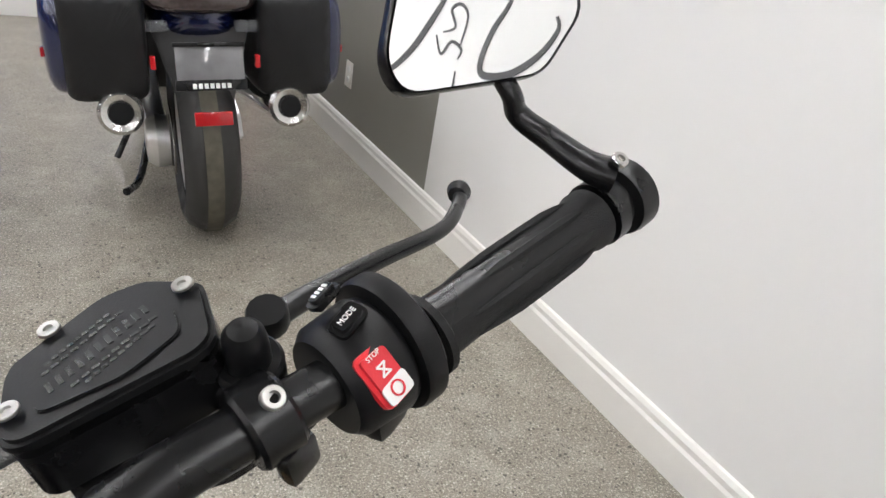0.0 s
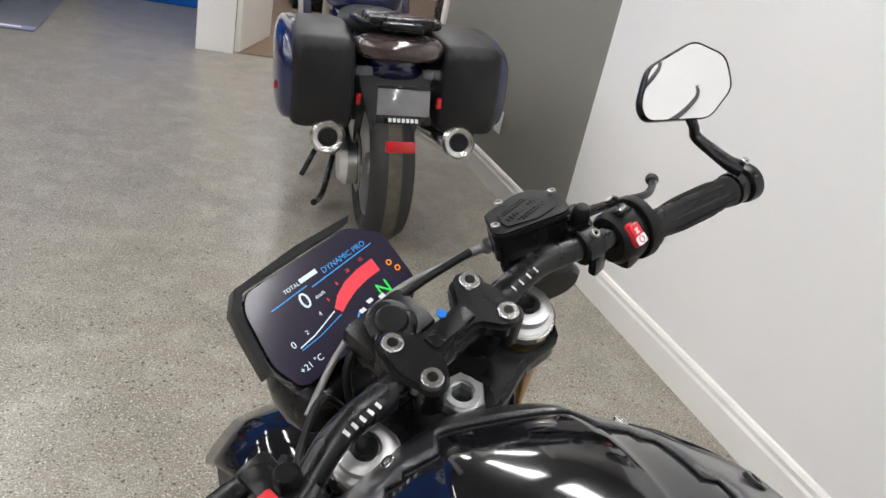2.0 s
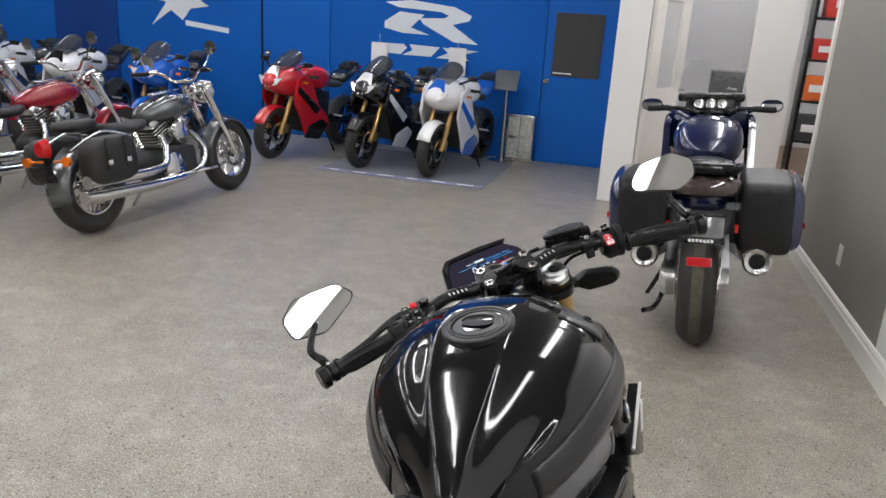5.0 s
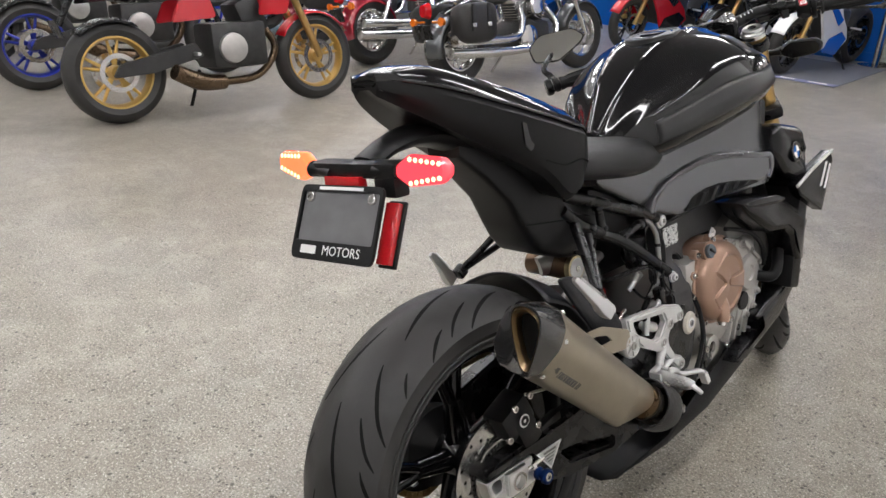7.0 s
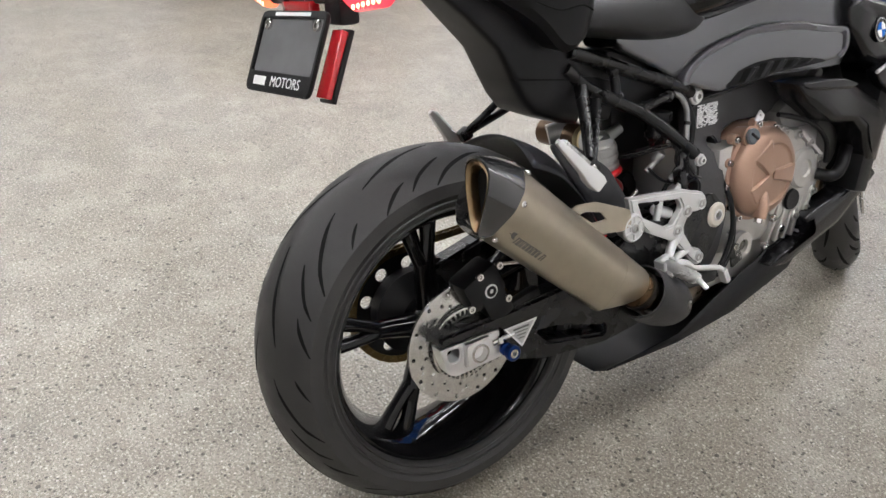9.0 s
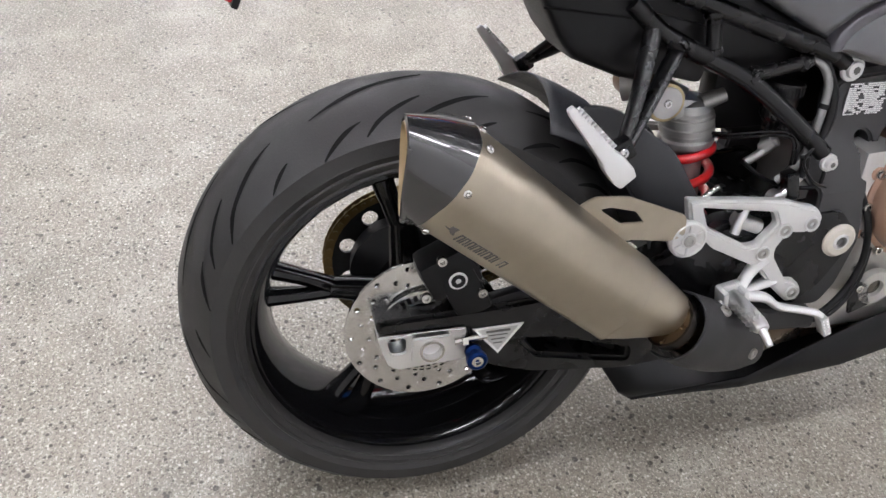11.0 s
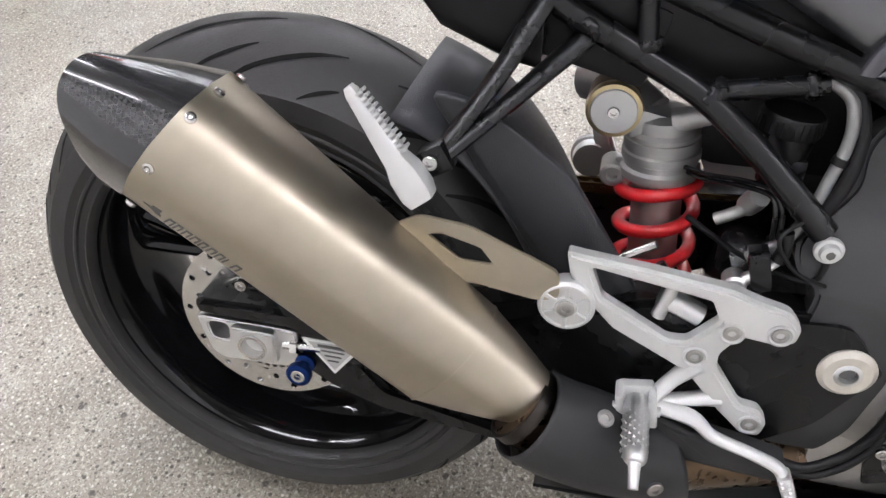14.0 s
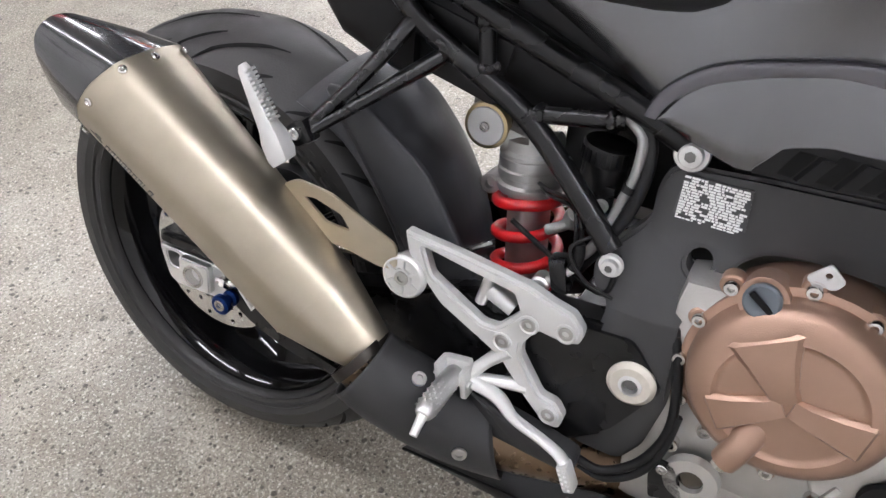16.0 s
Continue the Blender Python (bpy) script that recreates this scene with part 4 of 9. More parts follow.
# hugger over the rear tyre
hr = []
for i in range(19):
    a = math.radians(4 + 57 * i / 18)
    ring_ = []
    for j in range(13):
        x = -0.112 + 0.224 * j / 12
        rad = 0.372 - 0.040 * (abs(x) / 0.112) ** 2.0 - 0.012 * max(0, (i - 14) / 4)
        ring_.append((x, RW[1] + rad * math.cos(a), RW[2] + rad * math.sin(a)))
    hr.append(ring_)
hug = skin(hr, cap=False, closed=False)
hugger = P("rear_hugger", hug, M_HUGGER, label="matte black tyre hugger")
md = hugger.modifiers.new("thick", "SOLIDIFY")
md.thickness = 0.003
part("hugger_side", slab(rounded([(0.195, 0.635), (0.245, 0.628), (0.335, 0.565), (0.385, 0.49), (0.43, 0.42), (0.40, 0.37), (0.33, 0.44), (0.265, 0.535)], 0.02), 0.106, 0.114, 0.004, 0.003), M_HUGGER, hugger)

# -- exhaust --
D = V((0, 0.78, -0.625))
E_ = V((0, -0.625, -0.78))
SEAM = V((0.205, 0.0025, 0.6115))


def round3(pts, r, n=3):
    """A closed ring of points with its corners rounded."""
    out = []
    for i, q in enumerate(pts):
        a, b, c = V(pts[i - 1]), V(q), V(pts[(i + 1) % len(pts)])
        da, dc = a - b, c - b
        p0, p1 = b + da.normalized() * min(r, da.length * 0.46), b + dc.normalized() * min(r, dc.length * 0.46)
        out += [p0 * (1 - k / n) ** 2 + b * (2 * k / n * (1 - k / n)) + p1 * (k / n) ** 2 for k in range(n + 1)]
    return out


SEC_A = [(-0.068, -0.020), (-0.050, -0.050), (0.0, -0.0575), (0.042, -0.0505), (0.066, -0.022), (0.0685, 0.012), (0.047, 0.059), (0.020, 0.065), (-0.040, 0.060), (-0.066, 0.030)]
SEC_B = [(-0.058, -0.015), (-0.046, -0.044), (-0.022, -0.0485), (0.010, -0.039), (0.029, -0.012), (0.031, 0.014), (0.018, 0.064), (0.003, 0.071), (-0.035, 0.066), (-0.056, 0.030)]


def sec(s_, grow=1.0, r=0.014):
    """The silencer's cross-section at s_ along its body, which narrows towards the front."""
    f = s_ / 0.32
    c = SEAM + D * s_
    return round3([c + V(((ax_ + (bx_ - ax_) * f) * grow, 0, 0)) + E_ * ((az_ + (bz_ - az_) * f) * grow) for (ax_, az_), (bx_, bz_) in zip(SEC_A, SEC_B)], r)


def ring_at(pts, k, cen, shift=(0, 0, 0)):
    return [cen + (q - cen) * k + V(shift) for q in pts]


ex = P("exhaust_silencer", skin([sec(0.32 * k / 8) for k in range(9)]), M_TITAN, label="brushed titanium silencer body", sharp=25)
part("body_seam", skin([sec(0.3195, 1.012), sec(0.3220, 1.012)]), M_TITAN, ex)
cone_end = [SEAM + D * 0.405 + V((-0.012 + 0.031 * math.cos(q), 0, 0)) + E_ * (-0.008 + 0.031 * math.sin(q)) for q in [math.radians(196 + 9 * k) for k in range(40)]]
cone_a = sec(0.3218, 0.99)
part("cone", skin([cone_a] + [[a.lerp(b, f) + D * (0.006 * math.sin(math.pi * f)) for a, b in zip(cone_a, cone_end)] for f in (0.3, 0.65, 1.0)]), M_TITAN, ex, "tapered titanium end", sharp=25)
M_COLLAR = brushed_material("heat_darkened_steel", (0.045, 0.040, 0.036), 0.35, (8, 8, 8))
part("cone_collar", skin([ring_at(cone_end, 1.02, SEAM + D * 0.405, D * -0.004), ring_at(cone_end, 1.05, SEAM + D * 0.405, D * 0.004), ring_at(cone_end, 1.02, SEAM + D * 0.405, D * 0.012)]), M_COLLAR, ex, "heat-darkened collar")
RIM = round3([(0.208, -0.042, 0.655), (0.214, -0.041, 0.676), (0.235, -0.043, 0.685), (0.258, -0.045, 0.685), (0.277, -0.047, 0.672), (0.279, -0.050, 0.650), (0.266, -0.053, 0.608), (0.243, -0.051, 0.563), (0.226, -0.049, 0.572), (0.211, -0.044, 0.625)], 0.014)
RIM_C = V((0.244, -0.0465, 0.629))
cap_a = sec(0.0005, 1.006, 0.010)
part("end_cap", skin([cap_a, [a.lerp(b, 0.5) + (a - SEAM).normalized() * 0.003 for a, b in zip(cap_a, RIM)], RIM, ring_at(RIM, 0.93, RIM_C, (0, -0.0015, 0)), ring_at(RIM, 0.90, RIM_C, (0, 0.004, 0))], cap=False), M_CARBON_CAP, ex, "lacquered carbon end cap", sharp=22)
part("outlet_lining", skin([ring_at(RIM, 0.905, RIM_C, (0, 0.003, 0)), ring_at(RIM, 0.86, RIM_C, (0, -0.002, 0)), ring_at(RIM, 0.80, RIM_C, (0, 0.003, 0)), ring_at(RIM, 0.77, RIM_C, (0, 0.001, 0)), ring_at(RIM, 0.71, RIM_C, (0, 0.006, 0)), ring_at(RIM, 0.68, RIM_C, (-0.006, 0.030, -0.006))], cap=False), M_TITAN_IN, ex, "gold-brown metal outlet", sharp=50)
part("outlet_core", skin([ring_at(RIM, 0.69, RIM_C, (-0.004, 0.018, -0.004)), ring_at(RIM, 0.60, RIM_C, (-0.012, 0.040, -0.012)), ring_at(RIM, 0.45, RIM_C, (-0.022, 0.058, -0.022))]), M_GROOVE, ex)
for px, pz in ((0.002, -0.0573), (0.0425, -0.0500), (0.0672, -0.0040), (0.0470, 0.0585), (0.020, 0.0645), (-0.045, -0.0505)):
    c = SEAM + D * 0.010 + V((px - 0.001, 0, 0)) + E_ * pz
    nrm = (V((px, 0, 0)) + E_ * pz * 1.1).normalized()
    part("rivet", lathe([(0, 0.0022), (0.0016, 0.0022), (0.0018, 0.0008), (0.0030, 0.0024), (0.0048, 0.0014), (0.0050, -0.001), (0, -0.001)], c, nrm, 14), M_STEEL, ex)
# maker's mark as slanted plain bars
MARK_D = (D + V((-0.112, 0, 0))).normalized()
MARK_N = V((1, 0, 0)) * 0.909 + E_ * 0.417
MARK_N = (MARK_N - MARK_D * MARK_N.dot(MARK_D)).normalized()
MARK_UP = MARK_N.cross(MARK_D).normalized()
MARK_UP = MARK_UP if MARK_UP.z > 0 else -MARK_UP


def on_body(along, up):
    """A point just proud of the silencer's lower outer facet."""
    f, v_ = along / 0.32, 0.5 - up / 0.0517
    (ax0, az0), (ax1, az1), (bx0, bz0), (bx1, bz1) = SEC_A[5], SEC_A[6], SEC_B[5], SEC_B[6]
    x_ = (ax0 + (bx0 - ax0) * f) * (1 - v_) + (ax1 + (bx1 - ax1) * f) * v_
    z_ = (az0 + (bz0 - az0) * f) * (1 - v_) + (az1 + (bz1 - az1) * f) * v_
    return SEAM + D * along + V((x_, 0, 0)) + E_ * z_ + MARK_N * 0.0009


def body_mark(pts):
    part("maker_mark", skin([[on_body(*q) for q in pts], [on_body(*q) - MARK_N * 0.002 for q in pts]]), M_GRAYP, ex, smooth=False)


for k, wd in enumerate((0.0066, 0.0060, 0.0066, 0.0066, 0.0060, 0.0066, 0.0064, 0.0030, 0.0066)):
    a_ = 0.0405 + 0.0083 * k
    lean_ = lambda q, up: (a_ + q + 0.0030 * (up + 0.0142) / 0.0122, up)
    body_mark([lean_(0, -0.0142), lean_(0.0015, -0.0142), lean_(0.0015, -0.0020), lean_(0, -0.0020)])
    if wd > 0.004:
        body_mark([lean_(wd - 0.0015, -0.0142), lean_(wd, -0.0142), lean_(wd, -0.0020), lean_(wd - 0.0015, -0.0020)])
        body_mark([lean_(0.0015, -0.0036), lean_(wd - 0.0015, -0.0036), lean_(wd - 0.0015, -0.0020), lean_(0.0015, -0.0020)])
body_mark([(0.019, -0.0040), (0.026, -0.0035), (0.027, 0.0010), (0.036, 0.0015), (0.0345, -0.0040), (0.037, -0.0095), (0.031, -0.0090), (0.0275, -0.0060)])
# bracket that holds the silencer
br = P("silencer_bracket", plate(rounded([(0.18, 0.523), (0.204, 0.537), (0.25, 0.533), (0.335, 0.498), (0.338, 0.468), (0.318, 0.462), (0.258, 0.471), (0.243, 0.468)], 0.008), 0.004, side(0.165), 0.001, [rounded([(0.213, 0.518), (0.227, 0.52), (0.262, 0.511), (0.275, 0.495), (0.243, 0.496)], 0.003)]), M_TITAN, label="cut-out titanium silencer bracket")
part("bracket_foot", plate([(-0.042, -0.012), (0.042, -0.012), (0.042, 0.016), (-0.042, 0.016)], 0.003, facing((0.184, 0.212, 0.4925), -E_, (1, 0, 0)), 0.0008), M_TITAN, br)
P("link_pipe", tube([(0.203, 0.312, 0.362), (0.195, 0.36, 0.326), (0.165, 0.42, 0.286), (0.130, 0.48, 0.262), (0.09, 0.56, 0.25), (0.07, 0.60, 0.245)], [0.034, 0.034, 0.036, 0.038, 0.042, 0.045], 24), M_PIPE, label="heat-tinted steel link pipe")
AXIS = smooth_line([(0.204, 0.322, 0.356), (0.198, 0.347, 0.339), (0.188, 0.372, 0.323), (0.177, 0.400, 0.307), (0.160, 0.437, 0.287), (0.140, 0.474, 0.270)], 4)
sh = []
for i, c in enumerate(AXIS):
    t = (AXIS[min(i + 1, len(AXIS) - 1)] - AXIS[max(i - 1, 0)]).normalized()
    out_ = (V((1, 0, 0)) - t * t.x).normalized()
    up_ = out_.cross(t)
    up_ = up_ if up_.z > 0 else -up_
    f = i / (len(AXIS) - 1)
    rad = 0.0490 + 0.003 * math.sin(math.pi * f)
    sh.append([c + out_ * (math.cos(q) * rad * 0.95) + up_ * (math.sin(q) * rad) - t * (0.034 * f * math.sin(q)) for q in [math.radians(122 - 12.5 * j) for j in range(18)]])
hs = P("heat_shield", skin(sh, cap=False, closed=False), M_SHIELD, label="matte black exhaust heat shield")
hs.modifiers.new("thick", "SOLIDIFY").thickness = 0.0025
for i_, q_ in ((9, 75), (16, 10)):
    q = sh[i_][round((122 - q_) / 12.5)]
    part("bolt", bolt(q, q - AXIS[i_], 0.0085, 0.004), M_BOLT, hs)
part("clamp_screw", merge(tube([(0.222, 0.318, 0.326), (0.238, 0.322, 0.322)], 0.006, 10), lathe([(0.034, -0.006), (0.0375, -0.006), (0.0375, 0.006), (0.034, 0.006)], (0.204, 0.318, 0.360), D, 32, ring=True)), M_COLLAR, hs)
P("collector", tube([(0.05, 0.46, 0.235), (0.03, 0.62, 0.225), (0.02, 0.85, 0.23)], [0.06, 0.07, 0.05], 16, flat=0.7), M_PIPE, label="heat-tinted exhaust collector")
for x in (-0.09, -0.03, 0.03, 0.09):
    P("header_pipe", tube([(x * 0.6, 0.80, 0.22), (x, 0.96, 0.27), (x, 1.02, 0.40), (x, 0.98, 0.52)], 0.021, 12), M_PIPE)

P("pipe_cover", slab(rounded([(0.440, 0.352), (0.485, 0.336), (0.520, 0.330), (0.575, 0.318), (0.575, 0.290), (0.515, 0.294), (0.450, 0.300)], 0.008), 0.150, 0.172, 0.004, 0.002), M_SHIELD, label="black cover plate over the link pipe")

# -- foot pegs and hangers --
def cone4(r, h):
    """Small four-sided tooth of a knurled grip."""
    me = bpy.data.meshes.new("knurl")
    me.from_pydata([(-r / 2, -r / 2, 0), (r / 2, -r / 2, 0), (r / 2, r / 2, 0), (-r / 2, r / 2, 0), (0, 0, h)], [], [(0, 1, 4), (1, 2, 4), (2, 3, 4), (3, 0, 4)])
    me.materials.append(M_ALU)
    return me


def hanger(sx):
    """Truss-like peg hanger with its round end boss, folding peg and foot lever."""
    X = 0.150
    m = Matrix.Diagonal((sx, 1, 1, 1))
    outline = [(0.339, 0.515), (0.352, 0.513), (0.410, 0.508), (0.487, 0.499), (0.513, 0.490), (0.538, 0.484), (0.551, 0.468), (0.549, 0.451), (0.528, 0.447), (0.503, 0.450), (0.489, 0.426), (0.490, 0.411), (0.520, 0.369), (0.538, 0.367), (0.549, 0.352), (0.546, 0.334), (0.529, 0.333), (0.502, 0.358), (0.470, 0.394), (0.455, 0.404), (0.390, 0.437), (0.369, 0.458), (0.346, 0.485)]
    hole1 = [(0.363, 0.501), (0.472, 0.484), (0.482, 0.464), (0.458, 0.435), (0.441, 0.434), (0.376, 0.470)]
    h = P("peg_hanger", plate(rounded(outline, 0.005), 0.019, m @ side(X), 0.0042, [rounded(hole1, 0.004)]), M_SILVER, label="silver painted peg hanger")
    part("hanger_arm", merge(tube([(sx * 0.151, 0.476, 0.410), (sx * 0.156, 0.455, 0.388), (sx * 0.164, 0.440, 0.368), (sx * 0.168, 0.436, 0.356)], [0.012, 0.009, 0.009, 0.011], 12, flat=0.8), tube([(sx * 0.166, 0.440, 0.362), (sx * 0.157, 0.470, 0.366), (sx * 0.151, 0.502, 0.370)], [0.009, 0.008, 0.010], 12, flat=0.8)), M_SILVER, h)
    part("end_boss", lathe([(0, -0.018), (0.022, -0.018), (0.0235, -0.010), (0.0235, -0.004), (0.0265, -0.002), (0.0268, 0.004), (0.0245, 0.0075), (0.0225, 0.0078), (0.0215, 0.0055), (0.0115, 0.0055), (0.0105, 0.0078), (0, 0.0078)], (sx * 0.160, 0.345, 0.460), (sx, 0, 0), 40), M_SILVER, h)
    for k in range(6):
        q = 2 * math.pi * (k + 0.5) / 6
        part("boss_spoke", rbox((0.0035, 0.0042, 0.011), 0.0008, Matrix.Translation((sx * 0.1665, 0.345 + 0.0165 * math.cos(q), 0.460 + 0.0165 * math.sin(q))) @ Matrix.Rotation(q + math.pi / 2, 4, "X")), M_SILVER, h)
    part("bolt", bolt((sx * 0.1675, 0.345, 0.460), (sx, 0, 0), 0.0085, 0.003), M_BOLT, h)
    for y, z in ((0.534, 0.461), (0.533, 0.350), (0.468, 0.422), (0.494, 0.455)):
        part("bolt_seat", lathe([(0.0085, 0), (0.0115, 0), (0.0115, 0.0022), (0.0098, 0.0030), (0.0085, 0.0015)], (sx * 0.1588, y, z), (sx, 0, 0), 20, ring=True), M_SILVER, h)
        part("bolt", bolt((sx * 0.1575, y, z), (sx, 0, 0), 0.0078, 0.004), M_BOLT, h)
    part("peg_mount", merge(rbox((0.026, 0.008, 0.034), 0.003, at(sx * 0.174, 0.409, 0.364, 10)), rbox((0.026, 0.008, 0.034), 0.003, at(sx * 0.174, 0.440, 0.364, 10)), rbox((0.012, 0.034, 0.030), 0.004, at(sx * 0.164, 0.424, 0.368, 10)), tube([(sx * 0.180, 0.402, 0.362), (sx * 0.180, 0.447, 0.364)], 0.005, 10)), M_SILVER, h)
    pg = part("foot_peg", tube([(sx * 0.172, 0.424, 0.368), (sx * 0.190, 0.424, 0.367), (sx * 0.238, 0.425, 0.364), (sx * 0.248, 0.425, 0.362)], [0.010, 0.0125, 0.0115, 0.008], 16), M_ALU, h, "knurled aluminium foot peg")
    tooth = cone4(0.0034, 0.0019)
    for i in range(12):
        for k in range(9):
            q = 2 * math.pi * (k + 0.5 * (i % 2)) / 9
            o = new("knurl", tooth)
            o.parent = pg
            o.matrix_basis = Matrix.Translation((sx * (0.187 + 0.0046 * i), 0.424 + 0.0115 * math.cos(q), 0.3665 - 0.00022 * i + 0.0115 * math.sin(q))) @ Matrix.Rotation(q - math.pi / 2, 4, "X")
    part("peg_feeler", tube([(sx * 0.246, 0.425, 0.362), (sx * 0.256, 0.4255, 0.357), (sx * 0.267, 0.426, 0.350)], [0.0062, 0.0052, 0.0045], 10), M_SILVER, pg)
    pd = part("pedal", tube([(sx * 0.166, 0.437, 0.362), (sx * 0.172, 0.478, 0.357), (sx * 0.176, 0.500, 0.342), (sx * 0.180, 0.536, 0.333), (sx * 0.186, 0.560, 0.328), (sx * 0.189, 0.570, 0.318)], [0.011, 0.0095, 0.0075, 0.0070, 0.0075, 0.0085], 12, flat=0.75), M_SILVER, h, "silver foot lever")
    part("pedal_pad", rbox((0.018, 0.013, 0.034), 0.003, at(sx * 0.190, 0.574, 0.309, 25)), M_SILVER, pd)
    for i in range(5):
        for k in range(2):
            o = new("knurl", tooth)
            o.parent = pd
            o.matrix_basis = Matrix.Translation((sx * 0.199, 0.570 + 0.006 * k + 0.0024 * (2 - i) * -1, 0.309 + 0.0055 * (2 - i))) @ Matrix.Rotation(sx * math.pi / 2, 4, "Y")
    part("master_cylinder", merge(tube([(sx * 0.135, 0.468, 0.452), (sx * 0.135, 0.430, 0.468)], 0.011, 14), tube([(sx * 0.140, 0.430, 0.448), (sx * 0.140, 0.438, 0.485)], 0.007, 10)), M_ALU, h, "grey brake cylinder")
    part("rubber_boot", tube([(sx * 0.138, 0.438, 0.480), (sx * 0.132, 0.420, 0.498)], 0.008, 10), M_MATTE, h)
    return h


hanger(1)
hanger(-1)


def pillion(sx):
    r = P("pillion_bracket", merge(tube([(sx * 0.182, 0.222, 0.604), (sx * 0.130, 0.262, 0.660), (sx * 0.085, 0.292, 0.715)], [0.008, 0.010, 0.012], 10, flat=0.75), tube([(sx * 0.182, 0.226, 0.602), (sx * 0.130, 0.280, 0.645), (sx * 0.084, 0.328, 0.684)], [0.008, 0.010, 0.012], 10, flat=0.75), rbox((0.020, 0.026, 0.026), 0.005, at(sx * 0.180, 0.223, 0.603, 30))), M_PLASTIC, label="black pillion peg bracket")
    part("bolt", bolt((sx * 0.190, 0.220, 0.603), (sx, 0, 0), 0.0065, 0.004), M_STEEL, r)
    joint, on_a, on_b = V((sx * 0.180, 0.224, 0.604)), V((sx * 0.140, 0.254, 0.649)), V((sx * 0.140, 0.270, 0.634))
    part("gusset", skin([[joint + V((d_, 0, 0)), on_a + V((d_, 0, 0)), on_b + V((d_, 0, 0))] for d_ in (-0.002, 0.002)]), M_PLASTIC, r)
    foot, end = V((sx * 0.207, 0.219, 0.577)), V((sx * 0.187, 0.150, 0.660))
    ax_ = (end - foot).normalized()
    wide = ax_.cross(V((1, 0, 0))).normalized()
    wide = wide if wide.y > 0 else -wide
    rings = []
    for f_, w_, t_ in ((0.0, 0.0120, 0.0090), (0.08, 0.0145, 0.0105), (0.25, 0.0140, 0.0100), (0.36, 0.0105, 0.0085), (0.70, 0.0080, 0.0070), (0.95, 0.0062, 0.0058), (1.0, 0.0045, 0.0042)):
        c_ = foot.lerp(end, f_)
        rings.append(round3([c_ + wide * (a_ * w_) + V((sx * b_ * t_, 0, 0)) for a_, b_ in ((-1, -1), (1, -1), (1, 1), (-1, 1))], 0.004, 2))
    pg = part("pillion_peg", skin(rings), M_SILVER, r, "folded silver pillion peg", sharp=40)
    for i in range(12):
        for k_ in (-0.0035, 0.0035):
            c_ = foot.lerp(end, 0.40 + 0.047 * i) + wide * (0.0116 - 0.00042 * i) + V((sx * k_, 0, 0))
            part("peg_tooth", rbox((0.0026, 0.0068, 0.0052), 0.0006, Matrix.Translation(c_) @ wide.to_track_quat("Y", "X").to_matrix().to_4x4()), M_SILVER, pg)


pillion(1)
pillion(-1)

# -- frame, engine --
def frame_bolt(o, sx, r, parent):
    """A flanged button head with a small six-lobed socket."""
    b_ = part("frame_bolt", lathe([(r, 0), (r, 0.003), (r * 0.94, 0.0045), (r * 0.70, 0.005), (r * 0.69, 0.0085), (r * 0.62, 0.0105), (r * 0.30, 0.0112), (r * 0.29, 0.008), (0.0002, 0.008)], o, (sx, 0, 0), 32), M_SILVER, parent, "pale flanged bolt")
    part("bolt_socket", plate([(r * (0.28 + 0.05 * (k % 2)) * math.cos(math.pi * k / 6), r * (0.28 + 0.05 * (k % 2)) * math.sin(math.pi * k / 6)) for k in range(12)], 0.001, Matrix.Translation((o[0] + sx * 0.0108, o[1], o[2])) @ side(0), 0), M_GRAYP, b_)


def weld(o, axis, r, parent, seed):
    """A bead of overlapping weld ripples round a tube's end."""
    rw, ax_ = random.Random(seed), V(axis).normalized()
    a_ = ax_.orthogonal().normalized()
    b_ = ax_.cross(a_)
    rings = []
    for k in range(28):
        q = 2 * math.pi * k / 28
        out_, fat = a_ * math.cos(q) + b_ * math.sin(q), 0.0022 + 0.0013 * (k % 2) + rw.uniform(0, 0.0006)
        c_ = V(o) + out_ * r + ax_ * rw.uniform(-0.001, 0.001)
        rings.append([c_ + out_ * (fat * math.cos(e)) + ax_ * (fat * 1.6 * math.sin(e)) for e in [2 * math.pi * j / 6 for j in range(6)]])
    part("weld", skin(rings, loop=True), M_PLASTIC, parent, sharp=60)


